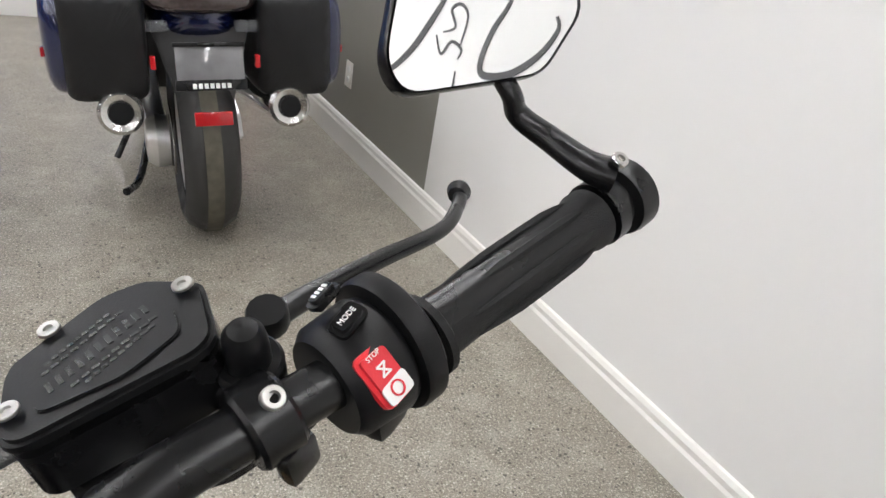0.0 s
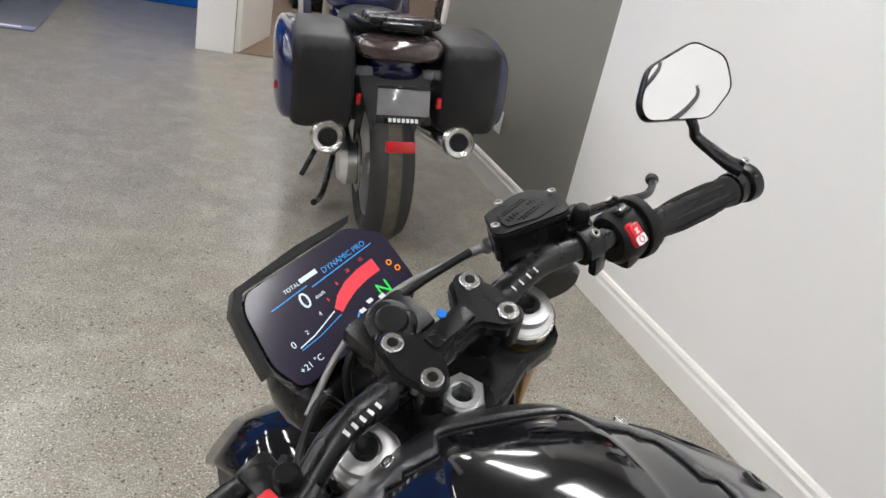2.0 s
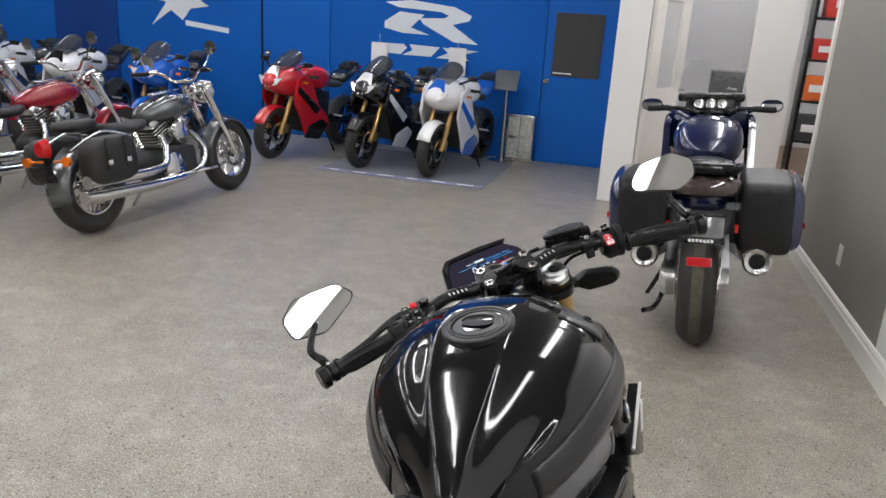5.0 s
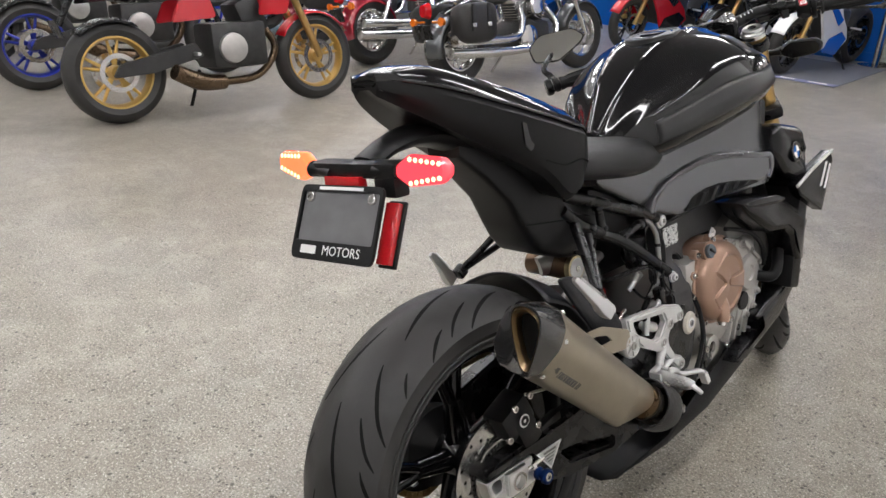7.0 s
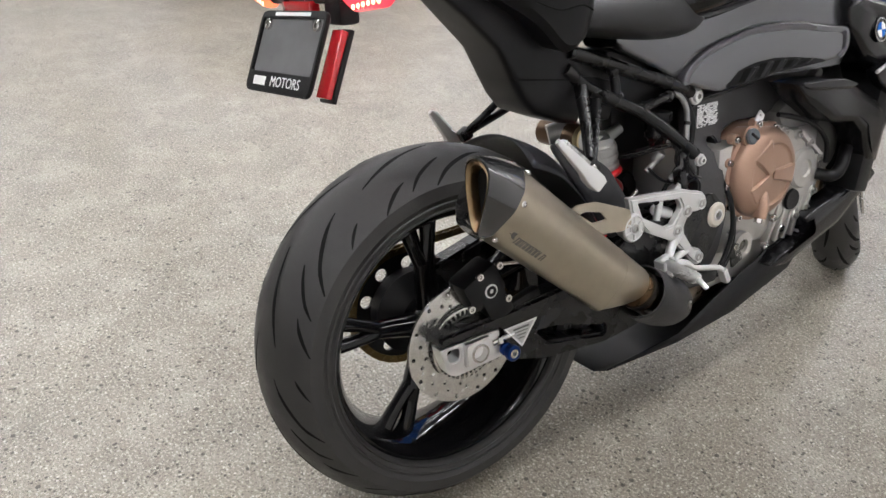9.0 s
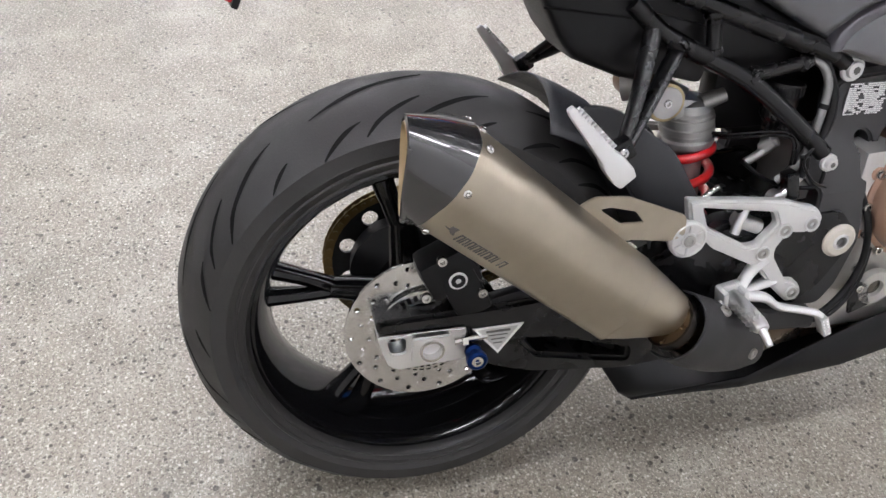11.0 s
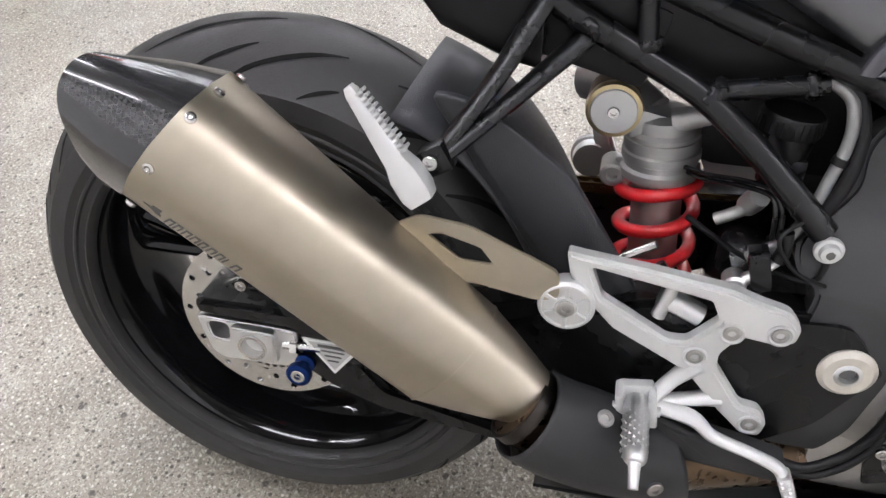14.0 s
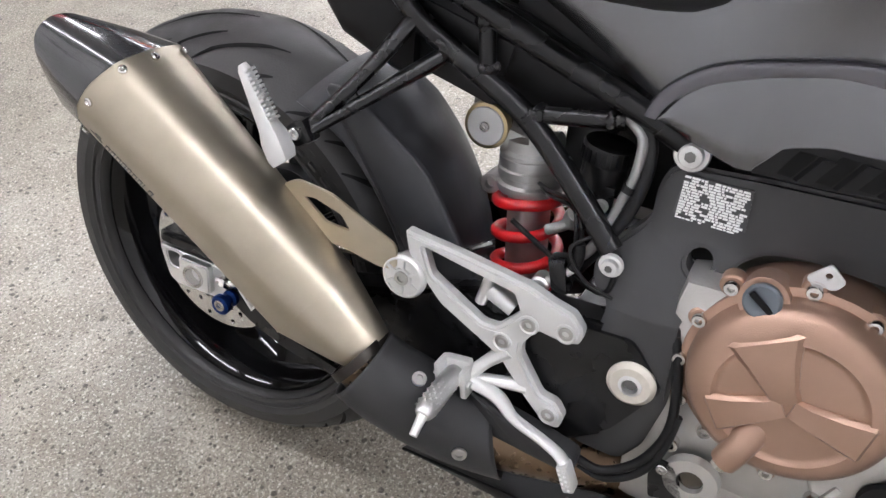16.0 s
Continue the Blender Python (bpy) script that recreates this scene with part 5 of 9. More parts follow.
for sx in (1, -1):
    f = P("rear_subframe", tube([(sx * 0.080, 0.27, 0.776), (sx * 0.081, 0.36, 0.744), (sx * 0.081, 0.46, 0.707), (sx * 0.080, 0.545, 0.677), (sx * 0.074, 0.600, 0.650)], 0.0125, 12), M_PLASTIC, label="black welded rear frame")
    part("lower_rail", tube([(sx * 0.080, 0.262, 0.748), (sx * 0.082, 0.300, 0.715), (sx * 0.083, 0.332, 0.697), (sx * 0.084, 0.384, 0.671), (sx * 0.090, 0.434, 0.646), (sx * 0.104, 0.488, 0.606), (sx * 0.122, 0.553, 0.548)], 0.0120, 14), M_PLASTIC, f)
    part("cross_tube", tube([(sx * 0.088, 0.436, 0.650), (sx * 0.080, 0.530, 0.664)], 0.009, 10), M_PLASTIC, f)
    part("strut", tube([(sx * 0.081, 0.373, 0.738), (sx * 0.083, 0.382, 0.676)], 0.009, 10), M_PLASTIC, f)
    for k, (y, z, x, ax_, r_) in enumerate(((0.437, 0.648, 0.088, (0, 0.75, -0.6), 0.0122), (0.381, 0.684, 0.083, (0, 0.1, -1), 0.0095), (0.374, 0.730, 0.081, (0, 0.1, -1), 0.0095), (0.518, 0.662, 0.0805, (0, 1, 0.2), 0.0095), (0.330, 0.693, 0.086, (0.5, -0.6, -0.5), 0.0110), (0.447, 0.6515, 0.087, (0, 1, 0.2), 0.0095))):
        weld((sx * x, y, z), ax_, r_, f, k)
    frame_bolt((sx * 0.080, 0.597, 0.650), sx, 0.0175, f)
    frame_bolt((sx * 0.130, 0.557, 0.538), sx, 0.0125, f)
    frame_bm = plate(rounded([(0.535, 0.53), (0.576, 0.577), (0.574, 0.611), (0.582, 0.634), (0.602, 0.640), (0.661, 0.645), (0.763, 0.652), (0.98, 0.70), (1.0, 0.86), (1.05, 0.86), (1.06, 0.66), (0.96, 0.60), (0.80, 0.580), (0.722, 0.581), (0.686, 0.575), (0.664, 0.558), (0.637, 0.496), (0.645, 0.405), (0.632, 0.335), (0.612, 0.300), (0.560, 0.300), (0.542, 0.359), (0.556, 0.444), (0.562, 0.492), (0.540, 0.505)], 0.010), 0.03, side(sx * 0.118), 0.004, [circle(0.632, 0.552, 0.0125, 16)])
    for zc in (0.36, 0.42, 0.46, 0.49, 0.51, 0.53, 0.55, 0.57, 0.59, 0.61, 0.65, 0.75):
        bmesh.ops.bisect_plane(frame_bm, geom=frame_bm.verts[:] + frame_bm.edges[:] + frame_bm.faces[:], plane_co=(0, 0, zc), plane_no=(0, 0, 1))
    for v in frame_bm.verts:
        v.co.x += sx * (float(np.interp(v.co.z, [0.30, 0.42, 0.49, 0.53, 0.57, 0.62, 0.66, 0.9], [0.130, 0.136, 0.130, 0.112, 0.090, 0.083, 0.086, 0.10])) - 0.133) + sx * 0.06 * max(0, min(v.co.y, 0.95) - 0.70) * (v.co.z > 0.55)
    pl = P("main_frame", frame_bm, M_FRAMEP, label="matte black main frame beam", sharp=40)
    part("frame_hole", lathe([(0, -0.02), (0.0125, -0.02), (0.0125, -0.017), (0, -0.017)], (sx * 0.094, 0.632, 0.552), (sx, 0, 0), 16), M_GROOVE, pl)
    part("pivot_washer", lathe([(0.011, 0.0), (0.026, 0.0), (0.026, 0.004), (0.021, 0.008), (0.011, 0.008)], (sx * 0.136, 0.606, 0.416), (sx, 0, 0), 32, ring=True), M_WASHER, pl)
    part("pivot_bolt", lathe([(0.0, 0.0), (0.0125, 0.0), (0.0125, 0.0085), (0.0105, 0.0095), (0.0085, 0.0095), (0.0075, 0.002), (0, 0.002)], (sx * 0.136, 0.606, 0.416), (sx, 0, 0), 24), M_ALU, pl)
    part("bolt_socket", lathe([(0, 0), (0.0078, 0), (0.0078, 0.0045), (0, 0.0045)], (sx * 0.136, 0.606, 0.416), (sx, 0, 0), 6), M_GRAYP, pl)
    part("frame_tab", plate(rounded([(0.722, 0.588), (0.738, 0.606), (0.754, 0.592), (0.748, 0.582), (0.728, 0.580)], 0.004), 0.004, side(sx * 0.128), 0.001, [circle(0.739, 0.594, 0.003, 10)]), M_ALU, pl, "bare aluminium tab")
lab = P("data_label", plate([(0.597, 0.631), (0.659, 0.633), (0.664, 0.575), (0.593, 0.577)], 0.0012, side(0.0865), 0), material("label_film", (0.05, 0.05, 0.052), 0.4), label="printed data sticker of unreadable lines")
rnd = random.Random(5)
for i in range(19):
    y = 0.597
    while y < 0.655:
        w = rnd.uniform(0.002, 0.008)
        if rnd.random() < 0.86 and y + w < 0.660:
            part("print_bar", rbox((0.0006, w, 0.0021), 0, at(0.0874, y + w / 2, 0.5785 + 0.00285 * i)), M_WHITEP, lab)
        y += w + 0.0009
eng = P("engine", rbox((0.26, 0.34, 0.24), 0.03, at(0, 0.79, 0.43)), M_ENGINE, label="cast aluminium engine block")
# shade behind the scoop is put into this block's darker colour
part("cylinder_block", rbox((0.24, 0.17, 0.24), 0.02, at(0, 0.945, 0.52, 28)), M_ENGINE_SHADED, eng, "grey cylinder block with shade put into its colour")
part("cylinder_head", rbox((0.25, 0.14, 0.10), 0.02, at(0, 0.975, 0.60, 28)), M_MATTE, eng)
tc = part("timing_case", slab(rounded([(0.800, 0.560), (0.850, 0.548), (0.905, 0.520), (0.955, 0.468), (0.972, 0.430), (0.950, 0.390), (0.930, 0.348), (0.885, 0.338), (0.835, 0.340), (0.795, 0.36), (0.76, 0.45)], 0.012), 0.080, 0.134, 0.006, 0.003), M_ENGINE, eng, "cast aluminium timing case")
part("case_boss", lathe([(0.046, -0.01), (0.046, 0.006), (0.041, 0.011), (0.020, 0.013), (0.017, 0.008), (0, 0.008)], (0.134, 0.888, 0.455), (1, 0, 0), 36), M_ENGINE, tc)
part("case_rib", skin([[(0.128, 0.86 + q, 0.535 - q * 0.8), (0.142, 0.863 + q, 0.538 - q * 0.8), (0.142, 0.871 + q, 0.542 - q * 0.8), (0.128, 0.874 + q, 0.545 - q * 0.8)] for q in (0.0, 0.03, 0.06, 0.085)]), M_ENGINE, tc)
for y, z in ((0.812, 0.548), (0.862, 0.534), (0.906, 0.508), (0.944, 0.468), (0.957, 0.430), (0.935, 0.394), (0.915, 0.358), (0.876, 0.349)):
    part("case_lug", lathe([(0, -0.02), (0.0120, -0.02), (0.0120, 0.004), (0.0100, 0.006), (0, 0.006)], (0.134, y, z), (1, 0, 0), 16), M_ENGINE, tc)
    part("bolt", bolt((0.139, y, z), (1, 0, 0), 0.0070, 0.007, 14), M_BOLT, tc)
part("water_pipe", tube([(0.135, 0.945, 0.430), (0.160, 0.965, 0.425), (0.165, 0.990, 0.440), (0.150, 1.030, 0.475)], [0.013, 0.014, 0.014, 0.014], 14), M_MATTE, tc)
part("sensor_lead", tube([(0.128, 0.800, 0.585), (0.136, 0.850, 0.572), (0.140, 0.915, 0.545), (0.140, 0.965, 0.500), (0.138, 0.975, 0.450)], 0.0055, 12), M_MATTE, tc)
part("oil_sump", rbox((0.22, 0.30, 0.12), 0.02, at(0, 0.76, 0.29)), M_ENGINE, eng)
cl_c = V((0.126, 0.745, 0.475))
cc = part("clutch_cover", lathe([(0.103, -0.05), (0.1035, 0.004), (0.100, 0.0065), (0.096, 0.0070), (0.0945, 0.016), (0.091, 0.025), (0.083, 0.033), (0.073, 0.0375), (0.0665, 0.0385), (0.0645, 0.0365), (0.0610, 0.0350), (0.0590, 0.0352), (0.030, 0.0362), (0, 0.0365)], cl_c, (1, 0, 0), 64), M_BRONZE, eng, "bronze painted clutch cover", sharp=50)
for a, w0, w1, r1 in ((122, 0.012, 0.027, 0.071), (212, 0.010, 0.017, 0.072), (352, 0.010, 0.018, 0.073)):
    bl_ = []
    for r_, wd, h_ in ((0.004, w0 * 0.9, 0.0395), (0.018, w0, 0.0425), (0.045, w0 * 0.45 + w1 * 0.5, 0.0425), (r1 - 0.004, w1, 0.0405), (r1, w1, 0.036)):
        bl_.append([(0, -1.35 * wd - 0.002, r_), (h_ - 0.004, -1.25 * wd, r_), (h_, -wd, r_), (h_, wd, r_), (h_ - 0.004, 1.25 * wd, r_), (0, 1.35 * wd + 0.002, r_)])
    rib_m = Matrix.Translation(cl_c) @ Matrix.Rotation(math.radians(a - 90), 4, "X")
    part("cover_rib", skin([[rib_m @ V(q) for q in ring_] for ring_ in bl_]), M_BRONZE, cc, sharp=30)
for y, z in ((0.668, 0.556), (0.733, 0.577), (0.786, 0.562), (0.650, 0.512), (0.643, 0.463), (0.655, 0.417), (0.687, 0.387), (0.753, 0.368), (0.815, 0.400), (0.842, 0.450), (0.832, 0.520)):
    o = V((0.124, y, z))
    part("cover_lug", lathe([(0, -0.010), (0.0115, -0.010), (0.0115, 0.004), (0.0095, 0.006), (0, 0.006)], o, (1, 0, 0), 16), M_BRONZE, cc)
    part("bolt", bolt(o + V((0.005, 0, 0)), (1, 0, 0), 0.0072, 0.0075, 14), M_STEEL, cc)
M_OILCAP = material("oil_cap_grey", (0.085, 0.100, 0.115), 0.42)
part("filler_neck", lathe([(0, -0.03), (0.023, -0.03), (0.022, 0.004), (0, 0.004)], (0.139, 0.697, 0.558), (1, -0.1, 0.2), 24), M_BRONZE, cc)
oc = part("oil_cap", lathe([(0, 0), (0.0165, 0), (0.0168, 0.007), (0.0145, 0.0092), (0, 0.0092)], (0.142, 0.6965, 0.5595), (1, -0.1, 0.2), 28), M_OILCAP, eng, "dark grey oil filler cap")
part("cap_bar", rbox((0.004, 0.026, 0.0055), 0.0015, at(0.1520, 0.6955, 0.5615, -35)), M_MATTE, oc)
part("drain_pipe", tube([(0.140, 0.730, 0.440), (0.160, 0.722, 0.415), (0.163, 0.712, 0.388)], [0.020, 0.0150, 0.0140], 16), M_BRONZE, eng)
part("drain_nut", lathe([(0, 0), (0.0085, 0), (0.0085, 0.010), (0.006, 0.012), (0, 0.012)], (0.163, 0.712, 0.389), (0.05, -0.35, -0.93), 6), M_STEEL, eng)
part("timing_plug", lathe([(0, 0), (0.024, 0), (0.022, 0.006), (0, 0.006)], (0.140, 0.853, 0.392), (1, 0, 0), 24), M_MATTE, eng)
part("sight_glass", lathe([(0.013, 0.0), (0.030, 0.0), (0.028, 0.010), (0.014, 0.010)], (0.138, 0.690, 0.329), (1, 0, 0), 24, ring=True), M_ENGINE, eng)
part("sight_lens", lathe([(0, 0), (0.014, 0), (0.013, 0.003), (0, 0.003)], (0.139, 0.690, 0.329), (1, 0, 0), 20), material("dark_oil_glass", (0.03, 0.02, 0.01), 0.05, coat=1), eng)
for i, (y, z) in enumerate(((0.66, 0.36), (0.69, 0.30), (0.78, 0.30), (0.83, 0.33), (0.80, 0.36))):
    part("bolt", bolt((0.132, y, z), (1, 0, 0), 0.009, 0.010, 12), M_STEEL, eng)
for i in range(5):
    part("casting_rib", rbox((0.02, 0.008, 0.09), 0.003, at(0.130, 0.80 + 0.028 * i, 0.345, -20)), M_ENGINE, eng)
P("radiator", rbox((0.34, 0.05, 0.30), 0.008, at(CX, 1.08, 0.52, -14)), M_MATTE, label="black radiator")
P("oil_hose", tube([(0.080, 0.548, 0.668), (0.085, 0.560, 0.648), (0.100, 0.564, 0.621), (0.110, 0.558, 0.586), (0.112, 0.545, 0.556), (0.100, 0.525, 0.515), (0.09, 0.50, 0.47)], 0.0062, 12), M_MATTE, label="black rubber hose behind the frame")
bh = P("brake_hose", tube([(0.078, 0.530, 0.668), (0.085, 0.549, 0.656), (0.095, 0.554, 0.637), (0.100, 0.553, 0.615), (0.105, 0.547, 0.592), (0.110, 0.540, 0.562), (0.112, 0.525, 0.530), (0.108, 0.50, 0.505)], 0.0056, 12), M_BRAID, label="braided steel brake hose")
part("hose_tie", lathe([(0.0056, -0.0035), (0.0072, -0.0035), (0.0072, 0.0035), (0.0056, 0.0035)], (0.1015, 0.5515, 0.607), (0.1, -0.25, -1), 16, ring=True), M_MATTE, bh)
for d_ in (0.0, 0.0055):
    P("shock_cable", tube([(0.030, 0.436 + d_, 0.551 - d_), (0.050, 0.457, 0.555 - d_), (0.080, 0.484, 0.568 - d_), (0.105, 0.504, 0.575 - d_), (0.114, 0.516 - d_, 0.560), (0.112, 0.520 - d_, 0.530)], 0.0024, 12), M_PLASTIC, label="thin black cable on the shock absorber")
un = P("hose_union", merge(lathe([(0, -0.012), (0.010, -0.012), (0.011, 0.0), (0.010, 0.010), (0, 0.012)], (0.080, 0.498, 0.549), (0.5, 0.3, 0.8), 18), tube([(0.080, 0.498, 0.549), (0.078, 0.488, 0.535), (0.075, 0.470, 0.522)], [0.008, 0.006, 0.006], 12)), M_CAST, label="grey cast hose union")
res = P("rear_reservoir", lathe([(0, -0.045), (0.012, -0.045), (0.016, -0.030), (0.022, -0.024), (0.024, 0.0), (0.024, 0.010), (0, 0.010)], (0.06, 0.514, 0.606), (0, 0.10, 1), 28), M_PLASTIC, label="black brake fluid reservoir with a ribbed cap")
part("reservoir_cap", lathe([(0, 0.0), (0.0265, 0.0), (0.0275, 0.002), (0.0275, 0.016), (0.026, 0.0185), (0.012, 0.0195), (0, 0.0185)], (0.06, 0.5135, 0.613), (0, 0.10, 1), 36), M_MATTE, res)
for k in range(30):
    q = 2 * math.pi * k / 30
    part("cap_rib", rbox((0.0016, 0.0016, 0.013), 0, Matrix.Translation((0.06 + 0.0277 * math.cos(q), 0.5135 + 0.0277 * math.sin(q) + 0.0009, 0.622)) @ Matrix.Rotation(q, 4, "Z")), M_MATTE, res)
part("reservoir_screw", bolt((0.082, 0.524, 0.572), (1, 0, 0), 0.0075, 0.006), M_SILVER, res)
part("reservoir_tab", rbox((0.006, 0.024, 0.030), 0.003, at(0.078, 0.522, 0.578)), M_PLASTIC, res)
for pts, r_ in (([(0.11, 0.44, 0.54), (0.10, 0.50, 0.50), (0.125, 0.555, 0.50), (0.12, 0.56, 0.545)], 0.003), ([(0.15, 0.572, 0.300), (0.150, 0.600, 0.297), (0.146, 0.630, 0.318), (0.145, 0.648, 0.352), (0.143, 0.655, 0.390), (0.138, 0.648, 0.440), (0.125, 0.634, 0.480)], 0.0052), ([(0.15, 0.575, 0.292), (0.150, 0.606, 0.288), (0.148, 0.638, 0.312), (0.146, 0.655, 0.352), (0.142, 0.660, 0.400)], 0.0045), ([(0.13, 0.565, 0.50), (0.137, 0.535, 0.515), (0.135, 0.515, 0.545), (0.12, 0.545, 0.565)], 0.002)):
    P("wire_loom", tube(pts, r_, 8), M_MATTE)
bj = P("brake_union", merge(lathe([(0, -0.010), (0.0105, -0.010), (0.0105, 0.006), (0.008, 0.008), (0, 0.008)], (0.130, 0.490, 0.490), (1, 0, 0), 18), tube([(0.130, 0.494, 0.492), (0.130, 0.508, 0.505), (0.130, 0.522, 0.521)], [0.007, 0.0048, 0.0045], 12)), M_ALU, label="silver brake line union")
part("rubber_sleeve", tube([(0.130, 0.520, 0.519), (0.129, 0.523, 0.532), (0.128, 0.521, 0.548)], 0.0065, 12), M_MATTE, bj)
eb = P("cable_bracket", plate(rounded([(0.648, 0.316), (0.652, 0.343), (0.672, 0.341), (0.690, 0.300), (0.655, 0.286)], 0.005), 0.004, side(0.146), 0.001), M_PLASTIC, label="small black cable bracket")
part("bolt", bolt((0.148, 0.660, 0.333), (1, 0, 0), 0.0062, 0.004), M_STEEL, eb)
P("sensor_plug", rbox((0.02, 0.018, 0.04), 0.003, at(0.128, 0.508, 0.508, 15)), M_PLASTIC)
# under-engine tray
P("belly_pan", skin([[(x * w, y, z) for x, z in ((-1, hi), (-0.95, lo + 0.02), (-0.6, lo), (0.6, lo), (0.95, lo + 0.02), (1, hi))] for y, w, lo, hi in ((0.335, 0.118, 0.126, 0.150), (0.52, 0.130, 0.128, 0.172), (0.70, 0.132, 0.145, 0.25), (0.90, 0.125, 0.19, 0.31), (1.02, 0.10, 0.25, 0.37))], closed=False, cap=False), M_MATTE, label="matte black belly pan").modifiers.new("thick", "SOLIDIFY").thickness = 0.004
P("side_spoiler", slab(rounded([(0.881, 0.347), (0.930, 0.362), (0.988, 0.373), (1.060, 0.398), (1.120, 0.419), (1.146, 0.393), (1.009, 0.303), (0.823, 0.252), (0.765, 0.262), (0.80, 0.281), (0.899, 0.300)], 0.008), 0.12, 0.165, 0.008, 0.004), M_SCOOP, label="small gloss black spoiler")
# side stand
P("side_stand", merge(tube([(-0.11, 0.62, 0.30), (-0.20, 0.60, 0.16), (-0.262, 0.585, 0.066)], 0.012, 10), rbox((0.06, 0.05, 0.008), 0.003, at(-0.265, 0.585, 0.063, 0, 12.6))), M_PLASTIC, label="black side stand, folded out")

# -- rear shock --
SH_O, ax = V((0.0, 0.437, 0.30)), V((0, -0.087, 0.996)).normalized()
shock = P("shock_absorber", lathe([(0, 0.0), (0.026, 0.0), (0.026, 0.226), (0.039, 0.2285), (0.0405, 0.232), (0.0400, 0.238), (0.0365, 0.241), (0.0365, 0.247), (0.0395, 0.249), (0.0395, 0.257), (0.0375, 0.259), (0.0365, 0.276), (0.033, 0.280), (0.032, 0.292), (0.024, 0.297), (0, 0.297)], SH_O, ax, 40), M_CAST, label="silver shock absorber with a red spring")
s1 = V((1, 0, 0))
s2 = ax.cross(s1)
sp = []
for i in range(121):
    turn = -0.5 + 5.72 * i / 120
    sp.append(SH_O + ax * min(0.010 + 0.042 * turn, 0.2215) + (s1 * math.cos(2 * math.pi * turn) + s2 * math.sin(2 * math.pi * turn)) * 0.0385)
part("spring", tube(sp, 0.0072, 12, 1), M_RED, shock, "red coil spring")
part("damper_lug", merge(tube([(0.0, 0.408, 0.532), (-0.002, 0.388, 0.527), (-0.004, 0.370, 0.522)], [0.017, 0.011, 0.012], 14), lathe([(0, -0.016), (0.0125, -0.016), (0.0125, 0.016), (0.010, 0.018), (0.006, 0.018), (0.005, 0.012), (0, 0.012)], (-0.004, 0.370, 0.522), (1, 0, 0), 20)), M_CAST, shock)
part("clamp_band", lathe([(0.0366, 0), (0.0382, 0.001), (0.0382, 0.009), (0.0366, 0.010)], SH_O + ax * 0.262, ax, 32, ring=True), M_CAST, shock)
part("top_mount", merge(tube([(0.0, 0.40, 0.588), (-0.03, 0.36, 0.605), (-0.05, 0.33, 0.60)], 0.022, 14), rbox((0.05, 0.05, 0.035), 0.010, at(0.0, 0.405, 0.582, -10)), tube([(0.018, 0.420, 0.592), (0.022, 0.452, 0.604)], [0.013, 0.010], 12)), M_CAST, shock)
rsv = part("reservoir", lathe([(0, -0.11), (0.026, -0.11), (0.027, 0.0), (0.025, 0.005), (0, 0.005)], (0.015, 0.362, 0.598), (1, 0, 0), 32), material("brown_tube", (0.12, 0.07, 0.04), 0.3, 0.6), shock, "brown reservoir with a silver cap")
part("reservoir_cap", lathe([(0.0275, -0.006), (0.0285, 0.0), (0.027, 0.006), (0.022, 0.007), (0.008, 0.004), (0, 0.004)], (0.020, 0.362, 0.598), (1, 0, 0), 32), material("pale_gold", (0.50, 0.41, 0.24), 0.3, 1.0), rsv)
part("cap_face", lathe([(0, 0), (0.0235, 0.0), (0.022, 0.002), (0, 0.002)], (0.0262, 0.362, 0.598), (1, 0, 0), 32), M_SILVER, rsv)
part("bolt", bolt((0.028, 0.362, 0.598), (1, 0, 0), 0.006, 0.004), M_STEEL, rsv)
tray = P("under_seat_tray", rbox((0.12, 0.14, 0.075), 0.01, at(CX * 0.3, 0.325, 0.688, -14)), M_MATTE, label="black tray under the seat")
for sx in (-1, 1):
    part("tray_side", plate(rounded([(0.262, 0.762), (0.40, 0.742), (0.53, 0.690), (0.556, 0.672), (0.535, 0.652), (0.445, 0.640), (0.392, 0.650), (0.335, 0.672), (0.285, 0.698)], 0.008), 0.006, side(sx * 0.058), 0.001), M_MATTE, tray)
part("battery_box", rbox((0.10, 0.16, 0.085), 0.02, at(0, 0.455, 0.700, -18)), M_MATTE, tray)
part("airbox_end", rbox((0.05, 0.22, 0.16), 0.02, at(-0.02, 0.555, 0.62)), M_MATTE, tray)

# -- tail --
T = 0.020
TAIL = ((-0.120, 0.034, 1.012, 1.034, 1.044), (-0.09, 0.060, 0.990, 1.030, 1.054), (-0.02, 0.096, 0.945, 1.008, 1.050), (0.08, 0.124, 0.885, 0.970, 1.016), (0.16, 0.136, 0.835, 0.940, 0.984), (0.21, 0.138, 0.786, 0.921, 0.962), (0.245, 0.138, 0.790, 0.910, 0.945), (0.264, 0.130, 0.806, 0.898, 0.925))


def mirrored(half):
    """A closed ring out of half a profile of (x, y, z)."""
    return [(T + x, y, z) for x, y, z in half] + [(T - x, y, z) for x, y, z in half[::-1]]


